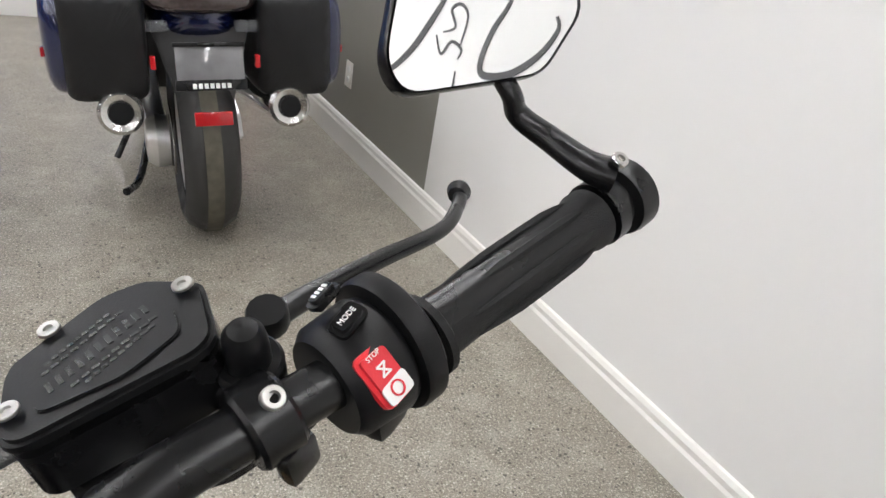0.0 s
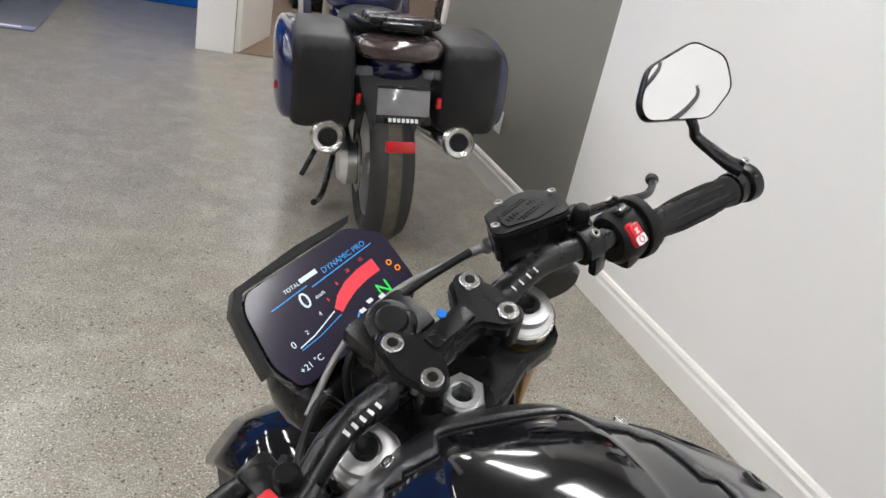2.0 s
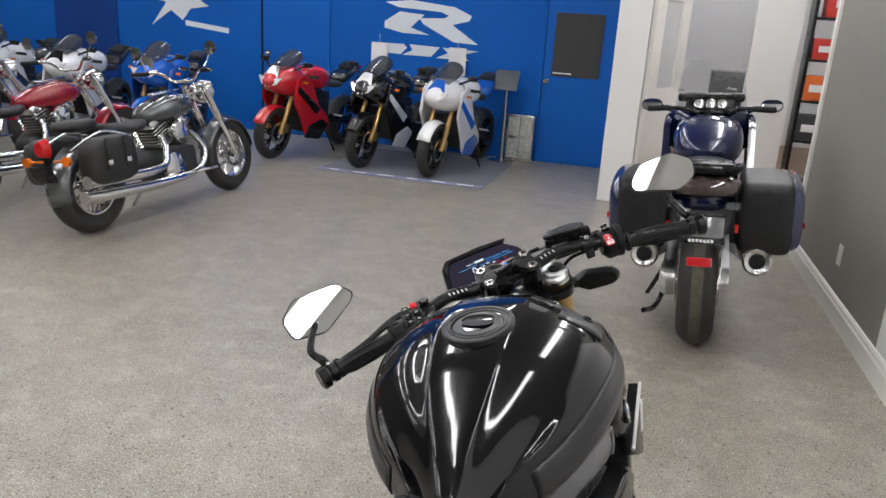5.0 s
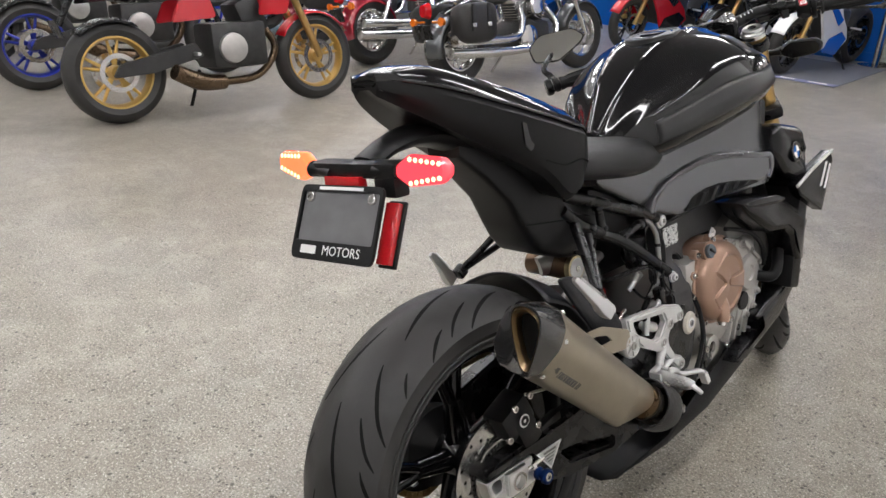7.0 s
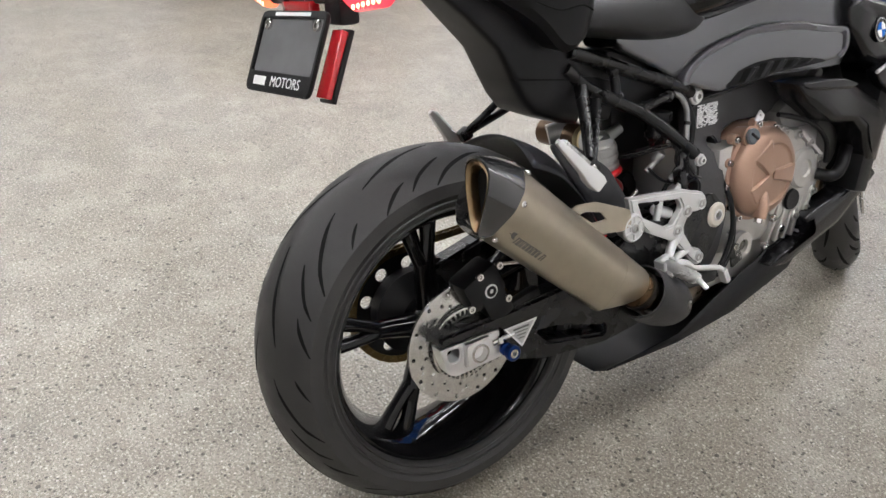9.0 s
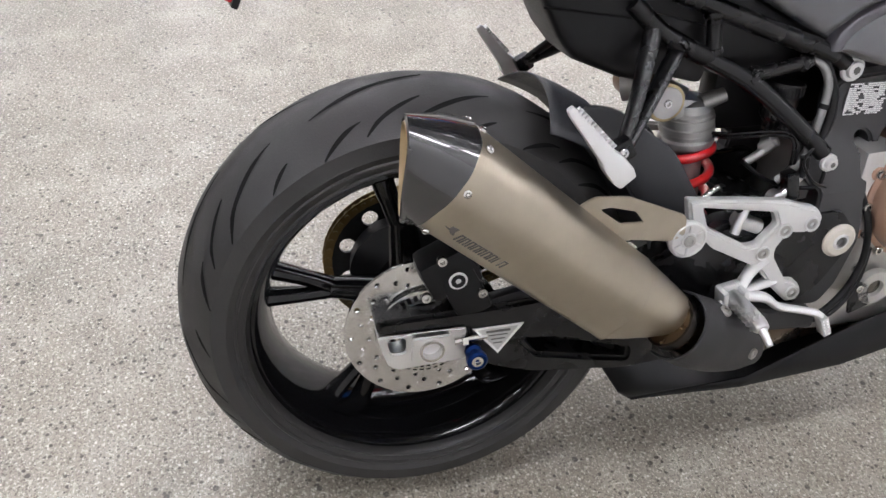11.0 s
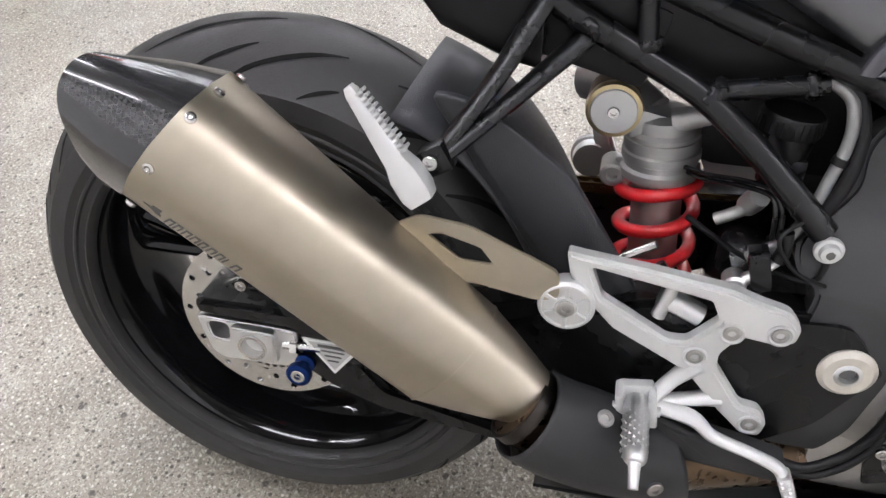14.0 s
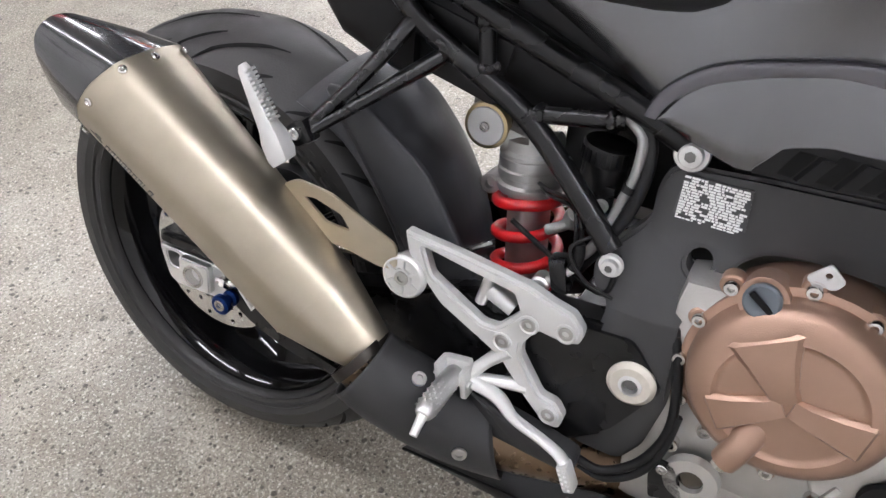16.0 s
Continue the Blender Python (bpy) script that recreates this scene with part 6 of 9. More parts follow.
tail = P("tail_cowl", skin(loft([mirrored([(0.012, y, ed + 0.004), (w * 0.94, y, ed), (w, y, ed - 0.012), (w * 0.985, y, ed * 0.45 + lo * 0.55), (w * 0.90, y, lo + 0.012), (w * 0.80, y, lo), (0.012, y, lo + 0.01)]) for y, w, lo, ed, top in TAIL], 3)), M_MATTE, label="matte black tail fairing", sharp=28)
part("seat_hump", skin(loft([mirrored([(0.008, y, top), (w * 0.45, y, top - 0.003), (w * 0.74, y, top - 0.2 * (top - ed) - 0.002), (w * 0.90, y, ed + 0.012), (w * 0.955, y, ed + 0.001), (w * 0.80, y, ed - 0.008), (0.008, y, ed - 0.008)]) for y, w, lo, ed, top in TAIL], 4)), M_GLOSS, tail, "gloss black seat hump", sharp=40)
part("hump_edge", tube([(T + w * 0.962, y, ed + 0.0015) for y, w, lo, ed, top in TAIL[1:]], 0.0035, 8, 3), M_GLOSS, tail)
part("side_pocket", plate(rounded([(0.094, 0.942), (0.118, 0.934), (0.122, 0.896), (0.112, 0.888), (0.098, 0.900)], 0.006), 0.004, side(T + 0.1262), 0.001), M_GLOSS, tail)
part("panel_seam", tube([(T + 0.132, 0.145, 0.868), (T + 0.1345, 0.19, 0.852), (T + 0.1375, 0.23, 0.856), (T + 0.1355, 0.255, 0.846)], 0.0016, 6, 4), M_GROOVE, tail)
under = P("under_tail", body([(0.03, 0.040, 0.890, 0.94, 6), (0.075, 0.050, 0.848, 0.93, 8), (0.130, 0.056, 0.792, 0.91, 8), (0.155, 0.058, 0.742, 0.89, 8), (0.175, 0.060, 0.705, 0.87, 8), (0.198, 0.062, 0.678, 0.85, 8), (0.262, 0.062, 0.652, 0.82, 8), (0.292, 0.060, 0.645, 0.80, 8)], 28, T), M_MATTE, label="matte black under-tail", sharp=30)
part("under_seam", rbox((0.003, 0.15, 0.0025), 0, at(T + 0.0615, 0.225, 0.735, -8)), M_GROOVE, under)
pb = P("plate_carrier", merge(tube([(T, 0.06, 0.915), (T, -0.02, 0.938), (T, -0.085, 0.932), (T, -0.14, 0.910)], [0.055, 0.048, 0.036, 0.032], 12, flat=0.42), rbox((0.21, 0.045, 0.026), 0.010, at(T, -0.150, 0.905, 0, 0, 4)), rbox((0.05, 0.03, 0.04), 0.006, at(T + 0.075, -0.15, 0.885))), M_MATTE, label="black number plate carrier")
part("tail_lamp", rbox((0.085, 0.018, 0.024), 0.004, at(T - 0.012, -0.172, 0.886, 0, 0, 4)), M_REFLECT, pb, "red plate lamp")
part("round_emblem", lathe([(0.0, 0.002), (0.010, 0.002), (0.0115, 0), (0.0115, -0.002), (0, -0.002)], (T + 0.012, -0.035, 0.949), (0, -0.55, 0.83), 24), M_WHITEP, pb, "round blue and white emblem")
npl = facing((0.022, -0.207, 0.829), (0.10, -0.90, 0.42))
np_ = part("number_plate", plate(rounded([(-0.092, -0.058), (0.092, -0.058), (0.092, 0.058), (-0.092, 0.058)], 0.012), 0.004, npl, 0.001), M_PLATE, pb, "dealer plate in a black frame")
part("plate_frame", plate(rounded([(-0.094, -0.060), (0.094, -0.060), (0.094, 0.060), (-0.094, 0.060)], 0.013), 0.006, npl @ at(0, 0, 0.003), 0.0012, [rounded([(-0.086, -0.030), (0.086, -0.030), (0.086, 0.049), (-0.086, 0.049)], 0.005)]), M_MATTE, np_)
words("MOTORS", 0.021, npl @ at(0.024, -0.044, 0.0066), M_WHITEP, np_)
part("frame_print", rbox((0.036, 0.013, 0.0006), 0, npl @ at(-0.052, -0.044, 0.0066)), M_WHITEP, np_)
part("frame_print", rbox((0.10, 0.005, 0.0006), 0, npl @ at(0.0, 0.0545, 0.0066)), M_WHITEP, np_)
for sx in (-1, 1):
    part("bolt", bolt(npl @ V((sx * 0.070, 0.040, 0.002)), npl.to_3x3() @ V((0, 0, 1)), 0.008, 0.005), M_STEEL, np_)
part("side_reflector", rbox((0.028, 0.094, 0.010), 0.003, npl @ at(0.098, -0.006, -0.016)), M_REFLECT, pb, "red side reflector")
part("reflector_back", rbox((0.034, 0.102, 0.008), 0.003, npl @ at(0.098, -0.006, -0.024)), M_MATTE, pb)


def indicator(sx, inner, outer, lit, parent, xf=None, dark=False):
    a, b = V(inner), V(outer)
    d = (b - a).normalized()
    st_ = part("indicator_stalk", tube([a - d * 0.045, a - d * 0.01, a + d * 0.006], [0.010, 0.008, 0.014], 10), M_MATTE, parent, xf=xf)
    back = V((0, -1, 0.12))
    up_ = d.cross(back).normalized()
    if up_.z < 0:
        up_ = -up_
    back = (back - d * back.dot(d)).normalized()
    ln = (b - a).length
    m = Matrix((( d.x, up_.x, back.x, a.x), (d.y, up_.y, back.y, a.y), (d.z, up_.z, back.z, a.z), (0, 0, 0, 1)))
    out = rounded([(0.0, -0.007), (ln * 0.28, -0.024), (ln * 0.86, -0.019), (ln, -0.008), (ln * 1.02, 0.006), (ln * 0.90, 0.019), (ln * 0.28, 0.025), (0.0, 0.008)], 0.005)
    cx_ = ln * 0.5
    rings = [[m @ V((cx_ + (x - cx_) * k, y * k, z)) for x, y in out] for k, z in ((0.72, -0.014), (0.95, -0.008), (1.0, 0.0), (0.96, 0.007), (0.84, 0.012))]
    lens = part("indicator_lens", skin(rings), (M_LENS_RED if sx > 0 else M_LENS_AMBER) if lit else M_PLASTIC, st_, "glowing red tail light and turn signal" if lit else "", xf=xf)
    if lit:
        for k in range(6):
            for s in (-1, 1):
                c = m @ V((ln * (0.34 + 0.105 * k), s * (0.0172 - 0.0014 * k), 0.0112))
                part("diode", lathe([(0, 0), (0.0040, 0), (0.0034, 0.0014), (0, 0.0018)], c, back, 10), M_LED, lens, xf=xf)


indicator(1, (0.118, -0.154, 0.905), (0.214, -0.135, 0.906), True, pb)
indicator(-1, (-0.070, -0.172, 0.905), (-0.164, -0.172, 0.918), True, pb)

# -- seat, tank, side panels --
P("rider_seat", body([(0.245, 0.10, 0.80, 0.858, 3), (0.285, 0.118, 0.80, 0.862, 3), (0.34, 0.128, 0.790, 0.866, 3.2), (0.42, 0.130, 0.775, 0.862, 3.2), (0.50, 0.118, 0.765, 0.855, 3), (0.57, 0.098, 0.765, 0.858, 2.8), (0.625, 0.070, 0.78, 0.862, 2.4)], 20, CX), M_SEAT, label="black vinyl rider seat", sub=1)
CAGE = ((0.455, 0.055, 0.80, 0.868, 0.05), (0.50, 0.098, 0.80, 0.925, 0.06), (0.56, 0.158, 0.806, 0.985, 0.085), (0.63, 0.198, 0.830, 1.030, 0.10), (0.70, 0.218, 0.848, 1.052, 0.105), (0.78, 0.220, 0.868, 1.056, 0.105), (0.86, 0.202, 0.882, 1.042, 0.085), (0.93, 0.160, 0.884, 1.010, 0.065), (0.975, 0.115, 0.884, 0.975, 0.045))


def waist(y):
    """Half width and height of the tank's lower edge."""
    ys = [0.42, 0.455, 0.53, 0.606, 0.70, 0.811, 0.874, 0.975]
    return float(np.interp(y, ys, [0.040, 0.044, 0.056, 0.070, 0.122, 0.157, 0.162, 0.098])), float(np.interp(y, ys, [0.815, 0.80, 0.790, 0.793, 0.825, 0.863, 0.886, 0.884]))


def tank_half(y, w, lo, hi, sh_):
    xl, zl = waist(y)
    z0 = hi - sh_ - 0.034
    return [V((x, y, z)) for x, z in ((0.0, hi), (0.16 * w, hi - 0.0005), (0.28 * w, hi - 0.003), (0.34 * w, hi - 0.009), (0.56 * w, hi - 0.028), (0.80 * w, hi - 0.060), (0.90 * w, hi - sh_ + 0.018), (0.975 * w, hi - sh_ - 0.018), (1.0 * w, z0), (0.965 * w + 0.01 * xl, z0 * 0.72 + zl * 0.28), (0.58 * w + 0.42 * xl, z0 * 0.30 + zl * 0.70), (xl, zl))]


SHEET = loft([tank_half(*c) for c in CAGE], 6, 4)          # half of the tank's skin, rows front to back


def sheet_part(i0, i1, j0, j1, lift, sx):
    """A piece of the tank's skin, lifted off it."""
    rows = []
    for i in range(i0, i1 + 1):
        row = []
        for j in range(j0, j1 + 1):
            q = SHEET[i][j]
            du = SHEET[min(i + 1, len(SHEET) - 1)][j] - SHEET[max(i - 1, 0)][j]
            dv = SHEET[i][min(j + 1, len(SHEET[0]) - 1)] - SHEET[i][max(j - 1, 0)]
            nn = dv.cross(du).normalized()
            if nn.x * 0.5 + nn.z < 0:
                nn = -nn
            q = q + nn * lift
            row.append((CX + sx * q.x, q.y, q.z))
        rows.append(row)
    return rows


full = [[(CX + q.x, q.y, q.z) for q in r] + [(CX - q.x, q.y, q.z) for q in r[:0:-1]] for r in SHEET]
tank = P("fuel_tank", skin(full), M_GLOSS, label="gloss black fuel tank", sharp=60)
NI, NJ = len(SHEET) - 1, len(SHEET[0]) - 1
for sx in (1, -1):
    # satin side piece under the crease
    pn = sheet_part(8, NI - 3, 26, NJ, 0.0022, sx)
    pp = part("tank_panel", skin(pn, cap=False, closed=False), M_TANKSIDE, tank, "satin black side panel with a creased edge", sharp=60)
    pp.modifiers.new("thick", "SOLIDIFY").thickness = 0.002
# carbon cover over the front of the tank, with two wings that reach back beside the filler
wings = [sheet_part(NI - 19, NI, 0, 22, 0.0030, sx) for sx in (1, -1)]
bm_ = []
for rows in wings:
    q = bmesh.new()
    vs = [[q.verts.new(v) for v in r] for r in rows]
    for i in range(len(vs) - 1):
        for j in range(22):
            if i >= 11 or j >= 13 + (11 - i) * 0.25 or (i >= 8 and j >= 10):
                q.faces.new((vs[i][j], vs[i][j + 1], vs[i + 1][j + 1], vs[i + 1][j]))
    bmesh.ops.delete(q, geom=[v for v in q.verts if not v.link_faces], context="VERTS")
    bm_.append(q)
whole = merge(*bm_)
bmesh.ops.remove_doubles(whole, verts=whole.verts, dist=0.0004)
cov = part("tank_cover", whole, M_CARBON, tank, "lacquered carbon tank cover", sharp=60)
cov.modifiers.new("thick", "SOLIDIFY").thickness = 0.003
ft = facing((CX + 0.006, 0.688, 1.0520), (0, -0.15, 1), (0, 1, 0))
fz = (0, -0.15, 1)
flr = part("filler_ring", lathe([(0.044, -0.016), (0.0615, -0.016), (0.0615, -0.0035), (0.0595, -0.0012), (0.0545, -0.0008), (0.0525, -0.0030), (0.0505, -0.0030), (0.0490, -0.0010), (0.0455, -0.0016), (0.0440, -0.0040)], ft.translation, fz, 64, ring=True), M_FILLER, tank, "satin black filler ring")
part("filler_cap", lathe([(0, -0.0045), (0.0250, -0.0045), (0.0275, -0.0022), (0.0400, -0.0018), (0.0432, -0.0040), (0, -0.010)], ft.translation, fz, 64), M_FILLER, flr, "satin black filler cap")
part("filler_flap", plate(rounded([(-0.028, -0.006), (-0.012, -0.012), (0.016, -0.012), (0.030, 0.0), (0.026, 0.008), (-0.024, 0.010)], 0.004), 0.002, ft @ at(0.0, 0, -0.0012), 0.0008), M_MATTE, flr)
for sx in (-1, 1):
    q = sheet_part(NI - 15, NI - 15, 19, 19, 0.003, sx)[0][0]
    part("cover_bolt", bolt(q, (sx * 0.62, 0.05, 0.78), 0.0095, 0.004, 20), M_PLASTIC, cov)
    q = sheet_part(NI - 9, NI - 9, 15, 15, 0.003, sx)[0][0]
    part("cover_bolt", bolt(q, (sx * 0.5, 0.1, 0.86), 0.006, 0.003, 16), M_STEEL, cov)
for sx in (1, -1):
    rows = []
    for y in [0.40 + 0.0275 * i for i in range(21)]:
        xu, zu = waist(y)
        xu += CX * sx + 0.003
        xp = float(np.interp(y, [0.45, 0.55, 0.64, 0.72, 0.82, 0.92], [0.068, 0.086, 0.101, 0.131, 0.160, 0.176])) + (CX * (sx - 1))
        zl = float(np.interp(y, [0.40, 0.46, 0.55, 0.60], [0.765, 0.735, 0.690, 0.672]))
        xt = min(xu, xp + 0.001)
        rows.append([(sx * (xu - 0.03), y, zu + 0.006), (sx * xu, y, zu), (sx * (xu * 0.7 + xt * 0.3 + 0.002), y, zu - 0.010), (sx * (xt * 0.6 + xp * 0.4 - 0.001), y, zu * 0.6 + zl * 0.4), (sx * (xp - 0.003), y, zu * 0.25 + zl * 0.75), (sx * (xp - 0.012), y, zl), (sx * (xp - 0.05), y, zl - 0.004)])
    tt = P("lower_tank_trim", skin(loft(rows, 2), cap=False, closed=False), M_PANEL, label="dark satin tank side trim", sharp=50)
    tt.modifiers.new("thick", "SOLIDIFY").thickness = 0.003
    low_x = lambda y: float(np.interp(y, [0.45, 0.55, 0.64, 0.72, 0.82, 0.92], [0.072, 0.090, 0.106, 0.137, 0.166, 0.182])) + CX * (sx - 1)
    def on_panel(y, z, out):
        return (sx * (low_x(y) + out), y, z)

    lip_out = smooth_line([(0.546, 0.679, 0), (0.551, 0.695, 0), (0.561, 0.711, 0), (0.585, 0.732, 0), (0.613, 0.746, 0), (0.656, 0.760, 0), (0.715, 0.775, 0), (0.80, 0.770, 0), (0.87, 0.758, 0), (0.925, 0.748, 0), (0.934, 0.715, 0), (0.915, 0.690, 0)], 6)
    lip_in = smooth_line([(0.560, 0.678, 0), (0.567, 0.692, 0), (0.579, 0.706, 0), (0.600, 0.722, 0), (0.628, 0.734, 0), (0.664, 0.747, 0), (0.708, 0.758, 0), (0.79, 0.757, 0), (0.86, 0.746, 0), (0.908, 0.738, 0), (0.918, 0.715, 0), (0.903, 0.695, 0)], 6)
    low_z = lambda y: float(np.interp(y, [0.546, 0.594, 0.638, 0.66, 0.707, 0.76, 0.82, 0.92], [0.682, 0.666, 0.656, 0.660, 0.668, 0.678, 0.684, 0.690]))
    top_z = lambda y: float(np.interp(y, [q.x for q in lip_in[:52]], [q.y for q in lip_in[:52]])) + 0.002
    rows = []
    for i in range(41):
        y = 0.560 + 0.352 * i / 40
        lo_, hi_ = low_z(y), max(low_z(y) + 0.002, top_z(y))
        rows.append([on_panel(y, lo_, -0.016), on_panel(y, lo_, -0.003)] + [on_panel(y, lo_ + (hi_ - lo_) * k / 7, 0.0025 * math.sin(math.pi * k / 7) - 0.0005) for k in range(1, 8)] + [on_panel(y, hi_, -0.016)])
    lp = P("side_panel", skin(rows), M_PANEL, label="dark grey satin airbox side panel", sharp=60)
    rings = []
    for o_, n_ in zip(lip_out, lip_in):
        mid_ = (o_ * 0.55 + n_ * 0.45)
        rings.append([on_panel(o_.x, o_.y, -0.014), on_panel(o_.x, o_.y, 0.0015), on_panel(o_.x * 0.85 + n_.x * 0.15, o_.y * 0.85 + n_.y * 0.15, 0.0042), on_panel(mid_.x, mid_.y, 0.0048), on_panel(n_.x * 0.9 + o_.x * 0.1, n_.y * 0.9 + o_.y * 0.1, 0.0030), on_panel(n_.x, n_.y, -0.001), on_panel(n_.x, n_.y, -0.014)])
    part("upper_lip", skin(rings), M_LIP, lp, "dark glossy raised lip", sharp=50)
    g_top = lambda y: float(np.interp(y, [0.652, 0.672, 0.704, 0.743, 0.79, 0.84, 0.87], [0.662, 0.691, 0.704, 0.7085, 0.705, 0.697, 0.690]))
    g_low = lambda y: float(np.interp(y, [0.652, 0.707, 0.753, 0.80, 0.87], [0.660, 0.670, 0.680, 0.684, 0.688]))
    rows = []
    for i in range(25):
        y = 0.653 + 0.215 * i / 24
        rows.append([on_panel(y, g_low(y), -0.012), on_panel(y, g_low(y), 0.0030), on_panel(y, g_low(y) * 0.5 + g_top(y) * 0.5, 0.0032), on_panel(y, g_top(y), 0.0030), on_panel(y, g_top(y), -0.012)])
    vent = part("vent_recess", skin(rows), M_MATTE, lp, "matte black slotted vent", sharp=60)
    for i in range(6):
        y0 = 0.672 + 0.0305 * i
        if g_top(y0 + 0.02) - g_low(y0) < 0.012:
            continue
        za, zb = g_low(y0) + 0.005, g_top(y0 + 0.020) - 0.004
        part("vent_slot", skin([[on_panel(y0 + dy, za, h_), on_panel(y0 + 0.012 + dy, za + 0.001, h_), on_panel(y0 + 0.026 + dy, zb, h_), on_panel(y0 + 0.012 + dy, zb - 0.001, h_)] for dy, h_ in ((0, 0.001), (0, 0.0040))]), M_GROOVE, vent, smooth=False)
        part("vent_slat", skin([[on_panel(y0 + 0.0125, za, 0.002), on_panel(y0 + 0.017, za + 0.001, 0.0075), on_panel(y0 + 0.0305, za + 0.003, 0.0035)], [on_panel(y0 + 0.0265, zb, 0.002), on_panel(y0 + 0.031, zb, 0.0075), on_panel(y0 + 0.0425, min(zb, g_top(y0 + 0.0425)), 0.0035)]]), M_MATTE, lp, sharp=20)
    # shroud beside the radiator with the round emblem
    shroud = P("side_shroud", slab(rounded([(0.925, 0.795), (0.96, 0.812), (1.062, 0.790), (1.15, 0.745), (1.201, 0.71), (1.172, 0.671), (1.07, 0.631), (0.989, 0.681), (0.93, 0.74)], 0.014), 0.10, 0.199, 0.026, 0.003, sx, lambda y: -0.5 * max(0, y - 1.08)), M_SCOOP, label="gloss black side shroud")
    e1 = part("round_emblem", lathe([(0.0, 0.003), (0.021, 0.003), (0.0245, 0.001), (0.0245, -0.006), (0, -0.006)], (sx * 0.203, 1.008, 0.735), (sx, 0.05, 0.15), 32), M_GLOSS, shroud, "round emblem in blue and white quarters")
    em_ = facing((sx * 0.2062, 1.008, 0.7355), (sx, 0.05, 0.15))
    for q in range(4):
        a0 = q * math.pi / 2
        part("quarter", plate([(0, 0)] + [(0.0155 * math.cos(a0 + math.pi / 2 * k / 6), 0.0155 * math.sin(a0 + math.pi / 2 * k / 6)) for k in range(7)], 0.0016, em_, 0), M_BLUE_ENAMEL if q % 2 else M_WHITEP, e1, smooth=False)
    part("emblem_ring", lathe([(0.0225, 0), (0.0245, 0), (0.0245, 0.0012), (0.0225, 0.0012)], em_.translation - V((sx * 0.0006, 0, 0)), (sx, 0.05, 0.15), 32, ring=True), M_STEEL, e1)
    wing = P("side_wing", slab([(1.007, 0.651), (1.10, 0.679), (1.211, 0.704), (1.224, 0.673), (1.157, 0.557), (1.10, 0.585), (1.028, 0.624)], 0.185, 0.210, 0.006, 0.003, sx), M_SCOOP, label="gloss black wing beside the radiator")
    part("wing_edge", tube([(sx * 0.210, 1.005, 0.650), (sx * 0.211, 1.10, 0.679), (sx * 0.211, 1.214, 0.704)], 0.004, 8), M_SILVER, wing)
    part("wing_print", plate([(1.13, 0.625), (1.143, 0.625), (1.178, 0.682), (1.165, 0.682)], 0.003, side(sx * 0.2125), 0), M_WHITEP, wing)
    part("wing_print", plate([(1.155, 0.615), (1.168, 0.615), (1.20, 0.670), (1.19, 0.675)], 0.003, side(sx * 0.2125), 0), M_WHITEP, wing)
    lean_in = lambda y: -0.16 * max(0, 0.87 - y) - 0.25 * max(0, y - 1.04)
    sc_ = P("radiator_scoop", slab([(0.776, 0.655), (0.845, 0.657), (0.905, 0.651), (0.960, 0.632), (1.07, 0.580), (1.175, 0.527), (1.135, 0.495), (1.098, 0.432), (1.044, 0.451), (1.015, 0.518), (0.969, 0.548), (0.889, 0.562), (0.815, 0.613)], 0.13, 0.200, 0.016, 0.002, sx, lean_in), M_SCOOP, label="black angular radiator scoop")
    part("scoop_ridge", slab([(0.780, 0.655), (0.845, 0.657), (0.905, 0.651), (0.955, 0.633), (0.930, 0.626), (0.850, 0.634), (0.800, 0.642)], 0.185, 0.2045, 0.004, 0.001, sx, lean_in), M_SCOOP, sc_)

# -- front fork, headlight, mudguard --
for sx in (-1, 1):
    leg = S("fork_leg", lathe([(0, -0.62), (0.027, -0.62), (0.027, -0.36), (0.0285, -0.35), (0.0285, 0.0), (0, 0.0)], (sx * 0.103, 0.015, 0.0), (0, 0, 1), 28), M_GOLD, label="gold anodised fork leg")
    part("fork_foot", merge(tube([(sx * 0.103, 0.018, -0.60), (sx * 0.100, 0.075, -0.69), (sx * 0.092, 0.140, -0.775), (sx * 0.088, 0.158, -0.797)], [0.028, 0.026, 0.020, 0.022], 14), rbox((0.03, 0.05, 0.09), 0.01, at(sx * 0.098, 0.085, -0.72, 40))), M_PLASTIC, leg, "black fork foot", xf=ST)
    cap = part("fork_cap", lathe([(0, 0.0), (0.0285, 0.0), (0.0285, 0.014), (0.024, 0.017), (0.0235, 0.024), (0.020, 0.026), (0.013, 0.026), (0.012, 0.020), (0, 0.020)], (sx * 0.103, 0.015, 0.0), (0, 0, 1), 32), M_ALU, leg, "silver fork cap", xf=ST)
    part("cap_ring", lathe([(0.0285, 0.0), (0.031, 0.0), (0.031, 0.008), (0.0285, 0.008)], (sx * 0.103, 0.015, 0.002), (0, 0, 1), 32, ring=True), M_STEEL, cap, xf=ST)
    part("adjuster", lathe([(0, 0.0), (0.0105, 0.0), (0.0105, 0.007), (0.008, 0.009), (0, 0.006)], (sx * 0.103, 0.015, 0.018), (0, 0, 1), 16), M_MATTE, cap, xf=ST)
S("top_yoke", merge(plate(rounded([(-0.142, 0.012), (-0.12, 0.05), (-0.06, 0.045), (0, 0.035), (0.06, 0.045), (0.12, 0.05), (0.142, 0.012), (0.12, -0.025), (0.07, -0.018), (0.03, -0.03), (-0.03, -0.03), (-0.07, -0.018), (-0.12, -0.025)], 0.016), 0.028, at(0, 0, -0.02), 0.005, [circle(-0.103, 0.015, 0.0287, 20), circle(0.103, 0.015, 0.0287, 20)])), M_PLASTIC, label="black top yoke")
